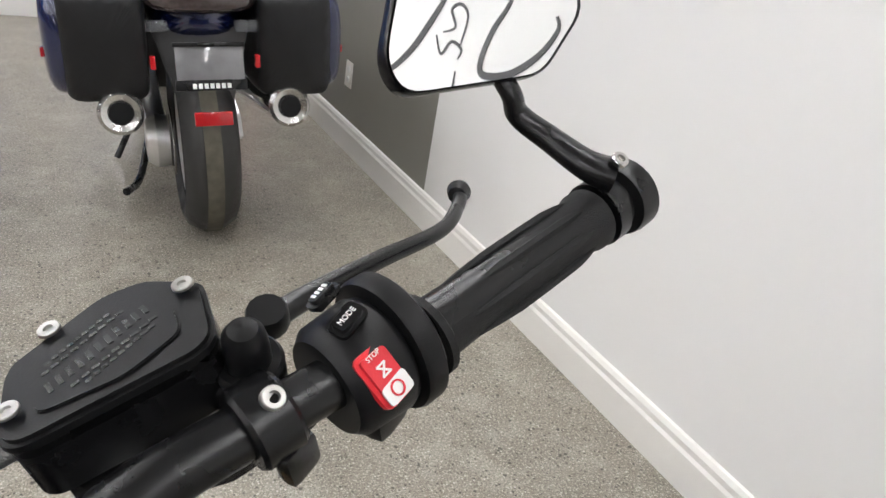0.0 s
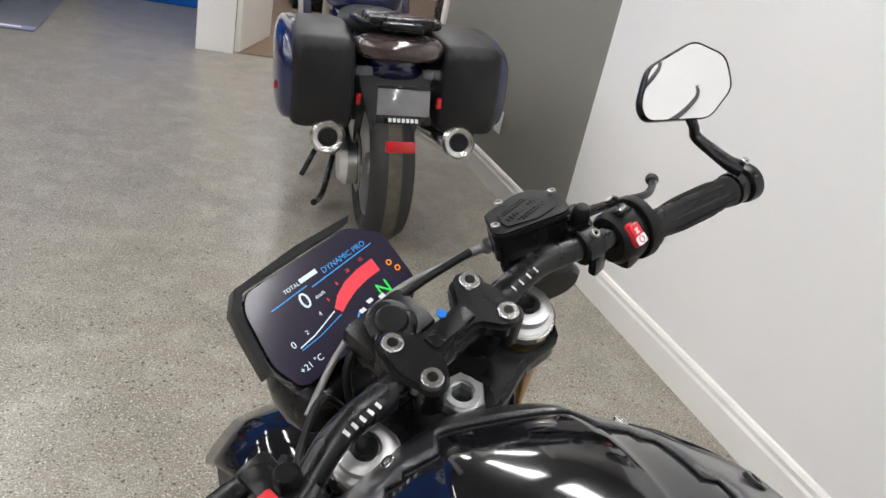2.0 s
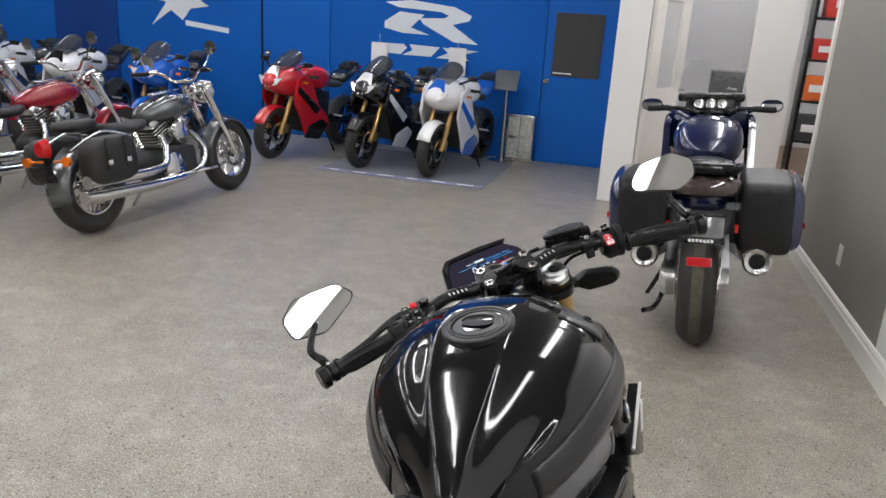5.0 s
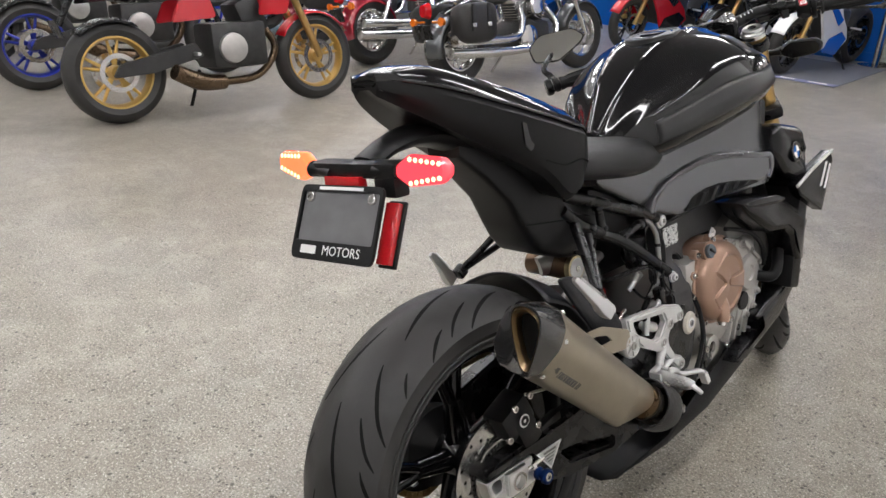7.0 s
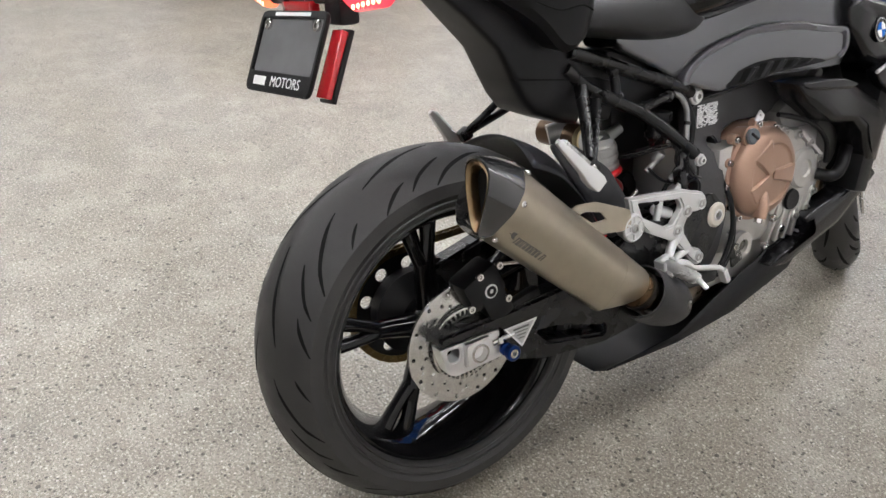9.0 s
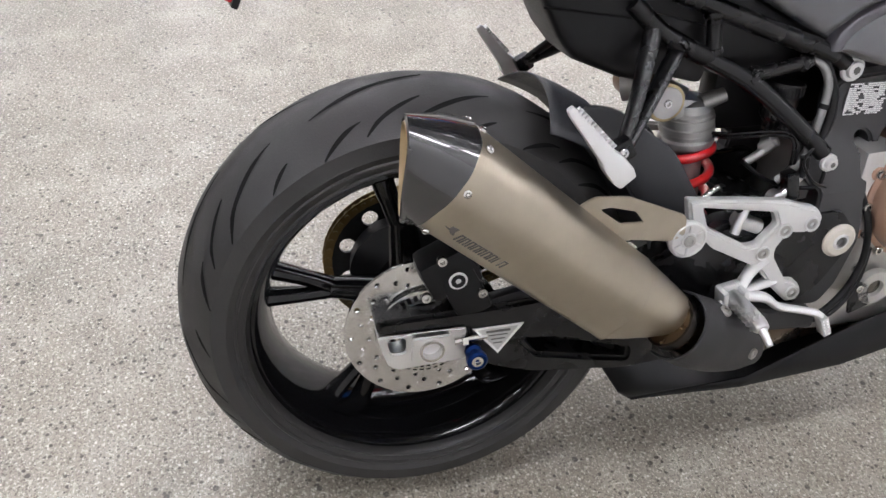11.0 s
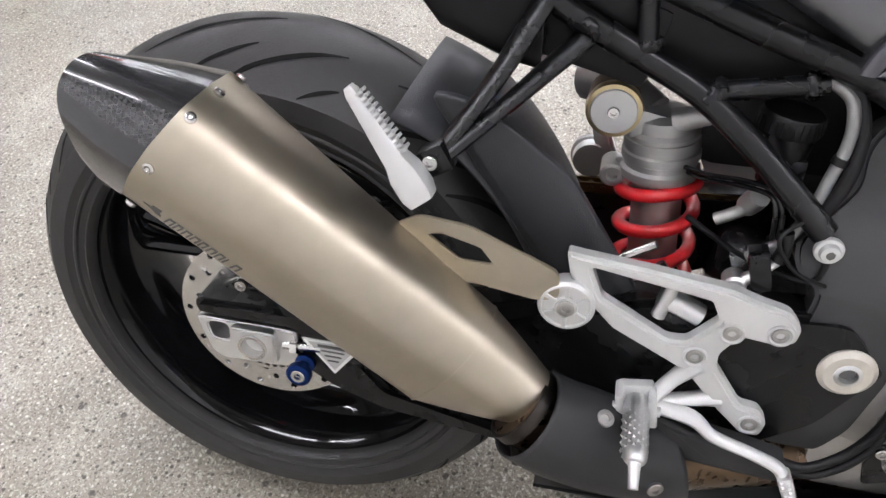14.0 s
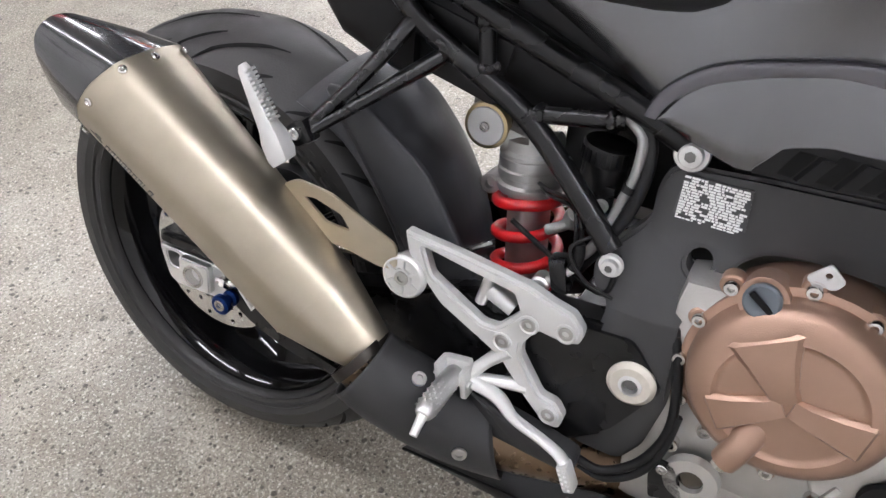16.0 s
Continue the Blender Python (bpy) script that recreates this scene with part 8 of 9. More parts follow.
for k, pts in enumerate(([(0.10, 0.05, 0.0), (0.055, 0.02, -0.01), (0.06, -0.02, -0.05), (0.05, -0.02, -0.14)], [(-0.19, 0.0, 0.055), (-0.14, 0.05, 0.02), (-0.085, 0.085, -0.01), (-0.05, 0.08, -0.09)], [(0.2, 0.0, 0.04), (0.15, 0.03, 0.02), (0.12, 0.05, -0.04), (0.09, 0.05, -0.12)])):
    S("control_cable", tube(pts, 0.0035, 8), M_MATTE)

# left controls
bl = bar_dir(-1)
sl = V((-0.226, -0.006, 0.0455))
swl = S("switch_housing", merge(lathe([(0.0115, -0.014), (0.022, -0.014), (0.025, -0.008), (0.025, 0.010), (0.0115, 0.010)], sl, bl, 28), rbox((0.044, 0.05, 0.042), 0.009, at(-0.206, -0.008, 0.052, -8))), M_MATTE, label="black switch housing with coloured buttons")
part("control_ring", lathe([(0.013, 0.0), (0.027, 0.0), (0.0285, 0.004), (0.0285, 0.016), (0.026, 0.020), (0.013, 0.020)], sl + bl * 0.010, bl, 24), M_GRIP, swl, "black ribbed control ring", xf=ST)
for k in range(16):
    a = 2 * math.pi * k / 16
    u_ = bl.orthogonal().normalized()
    w_ = bl.cross(u_)
    part("ring_rib", rbox((0.014, 0.003, 0.003), 0.001, Matrix.Translation(sl + bl * 0.020 + (u_ * math.cos(a) + w_ * math.sin(a)) * 0.0288) @ Matrix.Rotation(0.12, 4, "Z")), M_MATTE, swl, xf=ST)
lm = facing((-0.203, -0.010, 0.0735), (0.03, -0.15, 0.98), (0, 1, 0))
part("hazard_button", plate(rounded([(-0.007, -0.006), (0.007, -0.006), (0.007, 0.007), (-0.007, 0.007)], 0.003), 0.006, lm @ at(0.006, 0.024, 0.003), 0.0015), M_REDSW, swl, "red hazard button", xf=ST)
for x, y, w_, h_ in ((0.006, 0.006, 0.007, 0.007), (0.006, -0.012, 0.007, 0.006), (-0.012, 0.006, 0.008, 0.008), (-0.012, -0.012, 0.008, 0.006), (-0.012, 0.023, 0.007, 0.006)):
    bt = part("button", plate(rounded([(-w_, -h_), (w_, -h_), (w_, h_), (-w_, h_)], 0.003), 0.006, lm @ at(x, y, 0.001), 0.0015), M_PLASTIC, swl, xf=ST)
    part("button_mark", rbox((w_ * 0.9, 0.0016, 0.0004), 0, lm @ at(x, y, 0.0043)), M_WHITEP, bt, xf=ST)
part("horn_button", rbox((0.014, 0.010, 0.01), 0.003, at(-0.236, -0.036, 0.034)), M_REDSW, swl, "red button under the housing", xf=ST)
S("clutch_clamp", merge(lathe([(0.0113, -0.010), (0.021, -0.010), (0.022, 0.0), (0.021, 0.010), (0.0113, 0.010)], (-0.172, 0.008, 0.0445), (1, 0.27, 0), 24), rbox((0.03, 0.05, 0.024), 0.008, at(-0.180, 0.034, 0.042)), lathe([(0, 0), (0.010, 0), (0.0105, 0.020), (0.008, 0.024), (0, 0.024)], (-0.174, 0.020, 0.055), (0, 0.05, 1), 20)), M_PLASTIC, label="black clutch lever clamp")
levL = S("clutch_lever", tube([(-0.19, 0.050, 0.040), (-0.235, 0.052, 0.038), (-0.30, 0.028, 0.032), (-0.355, 0.008, 0.030), (-0.372, 0.010, 0.028)], [0.010, 0.008, 0.007, 0.006, 0.006], 12, 6, flat=0.75), M_PLASTIC, label="black clutch lever")
part("lever_ball", lathe([(0.0001, -0.008), (0.006, -0.006), (0.008, 0), (0.006, 0.006), (0.0001, 0.008)], (-0.374, 0.010, 0.028), (1, 0, 0), 16), M_PLASTIC, levL, xf=ST)


# ---- the other machines ----
M_BLKPAINT = paint("black_paint", (0.008, 0.008, 0.009))
M_REDPAINT = paint("red_paint", (0.50, 0.010, 0.020))
M_WHITEPAINT = paint("white_paint", (0.75, 0.76, 0.77))
M_BLUEPAINT = paint("racing_blue_paint", (0.008, 0.10, 0.48))
M_NAVY = paint("navy_paint", (0.004, 0.009, 0.055))
M_SMOKED = glass_material("dark_smoked_screen", (0.06, 0.065, 0.075), 0.7)
M_CLEAR = glass_material("clear_screen", (0.9, 0.93, 0.93), 0.12)
M_GRAYPAINT = paint("grey_paint", (0.09, 0.095, 0.10), 0.5)
M_CRIMSON = paint("crimson_paint", (0.26, 0.006, 0.018), 0.2)
M_LEATHER = material("bag_leather", (0.015, 0.014, 0.014), 0.5, bump=0.6, bump_scale=500, vary=0.2, vary_scale=20)
M_AMBER = material("amber_lens", (0.75, 0.16, 0.01), 0.15, coat=1.0)
M_REDLENS = material("red_lens", (0.55, 0.01, 0.015), 0.15, coat=1.0)
M_HEADLENS = material("headlamp_glass", (0.75, 0.77, 0.78), 0.1, 0.3, coat=1.0)
M_GOLDRIM = material("gold_rim_paint", (0.60, 0.40, 0.13), 0.35, 0.7)
M_BLUERIM = material("blue_rim_paint", (0.015, 0.03, 0.30), 0.3, 0.3)
M_DARKENG = material("dark_engine", (0.05, 0.05, 0.05), 0.45, 0.7, bump=0.4, bump_scale=200, vary=0.3, vary_scale=20)


def far_wheel(par, name, y, r, w, rim_r, rim_mat, xf=None, disc=True, spokes=5, wire=False, label=""):
    """A simpler wheel for machines that stand further away."""
    c = (0, y, r)
    hub = part(name, lathe([(0.02, -0.06), (0.04, -0.06), (0.05, 0), (0.04, 0.06), (0.02, 0.06)], c, (1, 0, 0), 16), rim_mat, par, label, xf=xf)
    part("tyre", lathe([(rim_r, -w * 0.8), (r - 0.06, -w), (r - 0.03, -w * 0.85), (r - 0.008, -w * 0.45), (r, 0), (r - 0.008, w * 0.45), (r - 0.03, w * 0.85), (r - 0.06, w), (rim_r, w * 0.8)], c, (1, 0, 0), 48, ring=True), M_RUBBER, hub, xf=xf)
    part("rim", lathe([(rim_r + 0.002, -w * 0.75), (rim_r - 0.012, -w * 0.75), (rim_r - 0.025, -w * 0.3), (rim_r - 0.025, w * 0.3), (rim_r - 0.012, w * 0.75), (rim_r + 0.002, w * 0.75)], c, (1, 0, 0), 40, ring=True), rim_mat, hub, xf=xf)
    for k in range(spokes):
        a = 2 * math.pi * (k + 0.2) / spokes
        for s in ((0,) if wire else (-0.16, 0.16)):
            p0 = V(c) + V((0.03 * (-1) ** k if wire else 0, 0.04 * math.cos(a), 0.04 * math.sin(a)))
            p1 = V(c) + V((0, (rim_r - 0.015) * math.cos(a + s), (rim_r - 0.015) * math.sin(a + s)))
            part("spoke", tube([p0, p1], 0.003 if wire else [0.014, 0.009], 6 if wire else 8), rim_mat, hub, xf=xf)
    if disc:
        for sx in (-1, 1):
            part("brake_disc", plate(circle(0, 0, 0.12, 28), 0.005, Matrix.Translation(c) @ side(sx * (w + 0.012)), 0, [circle(0, 0, 0.09, 24)]), M_STEEL, hub, xf=xf, smooth=False)
    return hub


def fender(par, y, r, w, a0, a1, mat, label="", xf=None, flare=0.03):
    rows = []
    for i in range(15):
        a = math.radians(a0 + (a1 - a0) * i / 14)
        rows.append([(w * math.sin(math.radians(-90 + 180 * j / 8)), y + (r + 0.018 - flare * abs(j - 4) / 4) * math.cos(a), r + (r + 0.018 - flare * abs(j - 4) / 4 - r + r) * math.sin(a)) for j in range(9)])
    ob = part("mudguard", skin(rows, cap=False, closed=False), mat, par, label, xf=xf)
    ob.modifiers.new("thick", "SOLIDIFY").thickness = 0.004
    return ob


def bar_set(par, y, z, w, sweep, mat, rise=0.05, mirrors=True, mirror_mat=None, weights=True):
    h = part("handlebar", tube([(-w, y - sweep, z + rise), (-w * 0.55, y - sweep * 0.3, z + rise), (-w * 0.25, y, z), (0, y, z), (w * 0.25, y, z), (w * 0.55, y - sweep * 0.3, z + rise), (w, y - sweep, z + rise)], 0.012, 8, 4), mat, par)
    for sx in (-1, 1):
        part("grip", tube([(sx * w * 0.68, y - sweep * 0.5, z + rise), (sx * w * 1.0, y - sweep, z + rise)], 0.018, 8), M_GRIP, h)
        part("lever", tube([(sx * w * 0.62, y - sweep * 0.3 + 0.05, z + rise), (sx * w * 0.95, y - sweep + 0.06, z + rise - 0.01)], 0.007, 6), M_STEEL, h)
        if mirrors:
            part("mirror", merge(tube([(sx * w * 0.6, y - sweep * 0.3, z + rise), (sx * w * 0.75, y - 0.02, z + rise + 0.12)], 0.006, 6), body([(y - 0.03, 0.055, z + rise + 0.11, z + rise + 0.18, 2.4), (y + 0.0, 0.045, z + rise + 0.115, z + rise + 0.175, 2.4)], 14, sx * w * 0.82)), mirror_mat or M_PLASTIC, h)
            part("mirror_glass", plate(oval(0.05, 0.031, 16), 0.002, facing((sx * w * 0.82, y - 0.0325, z + rise + 0.145), (0, -1, 0.05)), 0), M_MIRROR, h)
    return h


def sport_bike(m, label, main, second, rim_mat, group="sport bikes by the blue wall"):
    b = thing("sport_motorcycle", m, label, "motorcycle", group)
    far_wheel(b, "rear_wheel", 0.0, 0.315, 0.09, 0.22, rim_mat)
    far_wheel(b, "front_wheel", 1.40, 0.30, 0.06, 0.22, rim_mat)
    for sx in (-1, 1):
        part("fork_leg", tube([(sx * 0.10, 1.40, 0.30), (sx * 0.10, 1.12, 0.92)], 0.026, 10), M_GOLD, b)
        part("swing_arm", plate(rounded([(-0.05, 0.29), (0.0, 0.36), (0.45, 0.46), (0.5, 0.38), (0.2, 0.3)], 0.02), 0.04, side(sx * 0.12), 0.005), M_PLASTIC, b)
        part("caliper", rbox((0.05, 0.08, 0.10), 0.012, at(sx * 0.10, 1.32, 0.36, 25)), M_GOLD, b)
        part("side_fairing", plate(rounded([(0.62, 0.34), (0.80, 0.22), (1.10, 0.27), (1.17, 0.42), (1.34, 0.66), (1.30, 0.92), (1.12, 0.98), (0.98, 0.80), (0.86, 0.60), (0.70, 0.48)], 0.03), 0.03, side(sx * 0.215), 0.01), main, b, "glossy side fairing")
        part("belly_panel", plate(rounded([(0.66, 0.36), (0.82, 0.20), (1.12, 0.25), (1.05, 0.38), (0.80, 0.44)], 0.02), 0.02, side(sx * 0.228), 0.006), second, b)
        part("fairing_stripe", plate(rounded([(0.84, 0.56), (1.28, 0.84), (1.30, 0.78), (0.92, 0.50)], 0.01), 0.008, side(sx * 0.233), 0.002), second, b)
        part("mirror", merge(tube([(sx * 0.17, 1.30, 1.00), (sx * 0.27, 1.25, 1.06)], 0.012, 8), rbox((0.11, 0.045, 0.055), 0.02, at(sx * 0.29, 1.23, 1.07))), M_PLASTIC, b)
        part("headlight", plate(rounded([(sx * 0.012, -0.030), (sx * 0.10, 0.005), (sx * 0.150, 0.085), (sx * 0.045, 0.065), (sx * 0.012, 0.03)], 0.012), 0.02, facing((0, 1.525, 0.84), (0, 0.9, 0.35)), 0.004), M_HEADLENS, b, "clear headlamp")
        part("indicator", rbox((0.05, 0.03, 0.025), 0.008, at(sx * 0.27, 1.22, 0.88)), M_AMBER, b)
        part("foot_peg", tube([(sx * 0.14, 0.42, 0.44), (sx * 0.25, 0.40, 0.44)], 0.011, 8), M_ALU, b)
    part("engine", merge(rbox((0.36, 0.45, 0.36), 0.04, at(0, 0.80, 0.46)), rbox((0.20, 0.3, 0.2), 0.03, at(0, 0.62, 0.62))), M_DARKENG, b)
    part("silencer", merge(tube([(0.17, 0.40, 0.34), (0.20, 0.05, 0.46), (0.21, -0.1, 0.50)], [0.045, 0.065, 0.055], 16)), M_STEEL, b)
    part("nose_fairing", body([(1.05, 0.21, 0.70, 1.02, 3), (1.25, 0.215, 0.68, 1.05, 3), (1.40, 0.18, 0.72, 1.00, 2.6), (1.50, 0.12, 0.78, 0.93, 2.3), (1.55, 0.06, 0.82, 0.88, 2)], 20), main, b, "pointed nose fairing", sub=1)
    part("nose_panel", plate(rounded([(-0.10, -0.02), (0.10, -0.02), (0.05, 0.13), (-0.05, 0.13)], 0.02), 0.012, facing((0, 1.475, 0.93), (0, 0.75, 0.66)), 0.003), second, b)
    ws = part("windscreen", body([(1.08, 0.115, 1.04, 1.20, 2.2), (1.20, 0.125, 1.0, 1.155, 2.2), (1.38, 0.10, 0.96, 1.05, 2.2)], 16), M_SMOKED, b, "smoked windscreen")
    part("fuel_tank", body([(0.48, 0.10, 0.78, 0.90, 2.6), (0.58, 0.17, 0.74, 1.00, 2.8), (0.75, 0.20, 0.74, 1.04, 3), (0.92, 0.18, 0.76, 1.02, 2.8), (1.05, 0.12, 0.80, 0.96, 2.6)], 20), main, b, "painted fuel tank", sub=1)
    part("rider_seat", body([(0.18, 0.13, 0.76, 0.83, 3), (0.35, 0.14, 0.74, 0.82, 3), (0.52, 0.09, 0.76, 0.83, 2.6)], 16), M_SEAT, b, sub=1)
    part("tail_fairing", body([(-0.28, 0.05, 0.96, 1.02, 2.4), (-0.12, 0.10, 0.88, 1.02, 2.8), (0.08, 0.13, 0.80, 0.96, 3), (0.25, 0.12, 0.76, 0.88, 3)], 16), second if second is not M_WHITEPAINT else main, b, sub=1)
    part("pillion_seat", rbox((0.17, 0.22, 0.04), 0.018, at(0, -0.04, 1.0, -14)), M_SEAT, b)
    part("tail_light", rbox((0.08, 0.03, 0.04), 0.012, at(0, -0.29, 0.97)), M_REDLENS, b)
    fender(b, 1.40, 0.30, 0.075, 25, 150, main)
    bar_set(b, 1.10, 0.93, 0.32, 0.06, M_PLASTIC, 0.0, False)
    part("side_stand", tube([(-0.10, 0.55, 0.30), (-0.24, 0.5, 0.02)], 0.011, 8), M_PLASTIC, b)
    return b


def facing_yaw(rear, front):
    """The turn about z that points a machine from its rear wheel to its front wheel."""
    return math.degrees(math.atan2(-(front[0] - rear[0]), front[1] - rear[1]))


def stood(rear, front, lean=-8, size=1.0):
    return pose(rear[0], rear[1], 0, 0, lean, facing_yaw(rear, front)) @ Matrix.Scale(size, 4)


sport_bike(stood((-1.98, 7.74), (-2.11, 6.47), -4, 0.91), "white and blue sport motorcycle with gold forks on the mat", M_WHITEPAINT, M_BLUEPAINT, M_PLASTIC)
sport_bike(stood((-2.70, 7.79), (-2.86, 6.52), -4, 0.91), "black sport motorcycle with a white nose on the mat", M_BLKPAINT, M_WHITEPAINT, M_PLASTIC)
sport_bike(stood((-3.62, 7.69), (-3.80, 6.42), -4, 0.91), "red sport motorcycle with black trim by the blue wall", M_REDPAINT, M_BLKPAINT, M_PLASTIC)


def cruiser(m, label, main, bags=True, screen=False, group="cruisers in a row", chrome=M_CHROME):
    b = thing("cruiser_motorcycle", m, label, "motorcycle", group)
    far_wheel(b, "rear_wheel", 0.0, 0.33, 0.085, 0.20, chrome, spokes=7)
    far_wheel(b, "front_wheel", 1.68, 0.34, 0.065, 0.22, chrome, spokes=24, wire=True)
    fender(b, 0.0, 0.33, 0.115, 15, 195, main, "deep painted rear mudguard", flare=0.09)
    fender(b, 1.68, 0.34, 0.085, 5, 165, main, "painted front mudguard", flare=0.06)
    for sx in (-1, 1):
        part("fork_leg", tube([(sx * 0.10, 1.68, 0.34), (sx * 0.10, 1.34, 0.98)], 0.025, 10), chrome, b)
        part("fork_cover", tube([(sx * 0.10, 1.50, 0.68), (sx * 0.10, 1.36, 0.94)], 0.033, 10), chrome, b)
        part("shock", tube([(sx * 0.15, 0.05, 0.36), (sx * 0.14, 0.20, 0.68)], 0.026, 10), chrome, b)
        part("fender_rail", tube([(sx * 0.14, -0.24, 0.62), (sx * 0.15, 0.05, 0.72), (sx * 0.14, 0.30, 0.68)], 0.012, 8), chrome, b)
        part("rear_indicator", merge(tube([(sx * 0.05, -0.30, 0.56), (sx * 0.16, -0.31, 0.56)], 0.009, 8), lathe([(0, -0.02), (0.03, -0.015), (0.034, 0.015), (0, 0.02)], (sx * 0.18, -0.31, 0.56), (0, -1, 0), 16)), M_AMBER, b, "amber turn signal")
        part("foot_board", rbox((0.10, 0.28, 0.025), 0.01, at(sx * 0.25, 1.0, 0.30)), chrome, b)
        part("mirror", merge(tube([(sx * 0.30, 1.14, 1.12), (sx * 0.36, 1.16, 1.24)], 0.006, 6), lathe([(0, -0.01), (0.055, -0.008), (0.05, 0.012), (0, 0.02)], (sx * 0.38, 1.15, 1.27), (0, 1, 0), 18)), chrome, b)
        if bags:
            bg = part("saddle_bag", body([(-0.24, 0.07, 0.40, 0.66, 3.4), (-0.18, 0.09, 0.36, 0.70, 4), (0.16, 0.09, 0.36, 0.71, 4), (0.22, 0.07, 0.40, 0.67, 3.4)], 18, sx * 0.25), M_LEATHER, b, "black leather saddle bag", sub=1)
            for yy in (-0.10, 0.08):
                part("strap", rbox((0.012, 0.03, 0.22), 0.003, at(sx * 0.342, yy, 0.58)), M_LEATHER, bg)
                part("buckle", rbox((0.008, 0.045, 0.035), 0.003, at(sx * 0.350, yy, 0.52)), chrome, bg)
    part("fuel_tank", body([(0.60, 0.06, 0.74, 0.80, 2.4), (0.72, 0.14, 0.70, 0.88, 2.6), (0.92, 0.17, 0.70, 0.94, 2.6), (1.12, 0.15, 0.74, 0.93, 2.4), (1.26, 0.07, 0.80, 0.88, 2.2)], 20), main, b, "painted teardrop tank", sub=1)
    part("tank_console", rbox((0.07, 0.34, 0.02), 0.01, at(0, 0.95, 0.945, 4)), chrome, b)
    part("rider_seat", body([(0.12, 0.13, 0.68, 0.78, 2.8), (0.30, 0.17, 0.66, 0.76, 3), (0.50, 0.16, 0.66, 0.74, 3), (0.64, 0.09, 0.70, 0.78, 2.6)], 18), M_SEAT, b, "black padded seat", sub=1)
    part("pillion_seat", body([(-0.20, 0.09, 0.74, 0.81, 2.6), (-0.05, 0.12, 0.73, 0.83, 3), (0.14, 0.12, 0.72, 0.83, 3)], 16), M_SEAT, b, sub=1)
    part("engine_case", merge(rbox((0.30, 0.42, 0.26), 0.06, at(0, 0.88, 0.38)), lathe([(0, -0.18), (0.13, -0.18), (0.15, -0.14), (0.15, 0.14), (0.13, 0.18), (0, 0.18)], (0, 0.78, 0.38), (1, 0, 0), 24)), M_DARKENG, b)
    for k, (yy, an) in enumerate(((0.76, 24), (0.99, -24))):
        cyl = part("cylinder", rbox((0.17, 0.15, 0.20), 0.02, at(0, yy, 0.60, an)), M_DARKENG, b)
        for i in range(7):
            part("cooling_fin", rbox((0.20, 0.18, 0.006), 0.002, at(0, yy - math.sin(math.radians(an)) * (i * 0.026 - 0.07), 0.60 + math.cos(math.radians(an)) * (i * 0.026 - 0.07), an)), chrome, cyl)
        part("head_cover", rbox((0.18, 0.15, 0.07), 0.025, at(0, yy - math.sin(math.radians(an)) * 0.13, 0.60 + 0.12, an)), chrome, b)
    part("air_cleaner", lathe([(0, 0), (0.085, 0), (0.085, 0.05), (0.07, 0.065), (0, 0.07)], (0.10, 0.90, 0.64), (1, 0, 0), 24), chrome, b, "round chrome air cleaner")
    part("clutch_cover", lathe([(0, 0), (0.12, 0), (0.115, 0.03), (0.06, 0.045), (0, 0.045)], (0.15, 0.76, 0.36), (1, 0, 0), 28), chrome, b, "round chrome clutch cover")
    part("exhaust", tube([(0.12, 1.05, 0.62), (0.18, 1.14, 0.46), (0.20, 1.0, 0.30), (0.22, 0.5, 0.27), (0.24, -0.28, 0.30)], [0.024, 0.024, 0.026, 0.042, 0.048], 14), chrome, b, "long chrome exhaust pipe")
    part("exhaust", tube([(0.12, 0.70, 0.62), (0.19, 0.66, 0.50), (0.22, 0.5, 0.38), (0.25, -0.24, 0.40)], [0.024, 0.024, 0.036, 0.046], 14), chrome, b, "long chrome exhaust pipe")
    part("headlight", lathe([(0, -0.12), (0.07, -0.10), (0.10, -0.02), (0.102, 0.03), (0.09, 0.035), (0, 0.05)], (0, 1.46, 0.92), (0, 1, -0.05), 24), chrome, b, "round chrome headlamp")
    part("tail_light", body([(-0.36, 0.04, 0.60, 0.70, 2.2), (-0.30, 0.05, 0.58, 0.72, 2.4)], 14), M_REDLENS, b, "red tail light")
    part("plate_holder", rbox((0.2, 0.008, 0.12), 0.004, at(0, -0.36, 0.48, 15)), M_PLASTIC, b)
    bar_set(b, 1.22, 1.02, 0.40, 0.16, chrome, 0.08, False)
    part("side_stand", tube([(-0.14, 0.8, 0.28), (-0.30, 0.72, 0.03)], 0.012, 8), chrome, b)
    if screen:
        part("windscreen", body([(1.40, 0.26, 0.98, 1.52, 2.6), (1.44, 0.27, 0.94, 1.42, 2.6)], 20), M_GLASS, b, "tall clear windscreen")
    return b


cruiser(stood((-3.447, 3.53), (-3.38, 5.04), -8, 0.90), "grey cruiser motorcycle with black leather saddle bags", M_GRAYPAINT)
cruiser(stood((-4.535, 3.545), (-4.44, 5.06), -8, 0.90), "crimson cruiser motorcycle with chrome exhaust pipes", M_CRIMSON, bags=False)
cruiser(stood((-5.62, 3.70), (-5.50, 5.21), -8, 0.90), "dark crimson cruiser with chrome trim in the row", M_CRIMSON, bags=True)
cruiser(stood((-6.75, 3.85), (-6.60, 5.36), -8, 0.90), "black cruiser with a tall clear windscreen in the row", M_BLKPAINT, True, True)


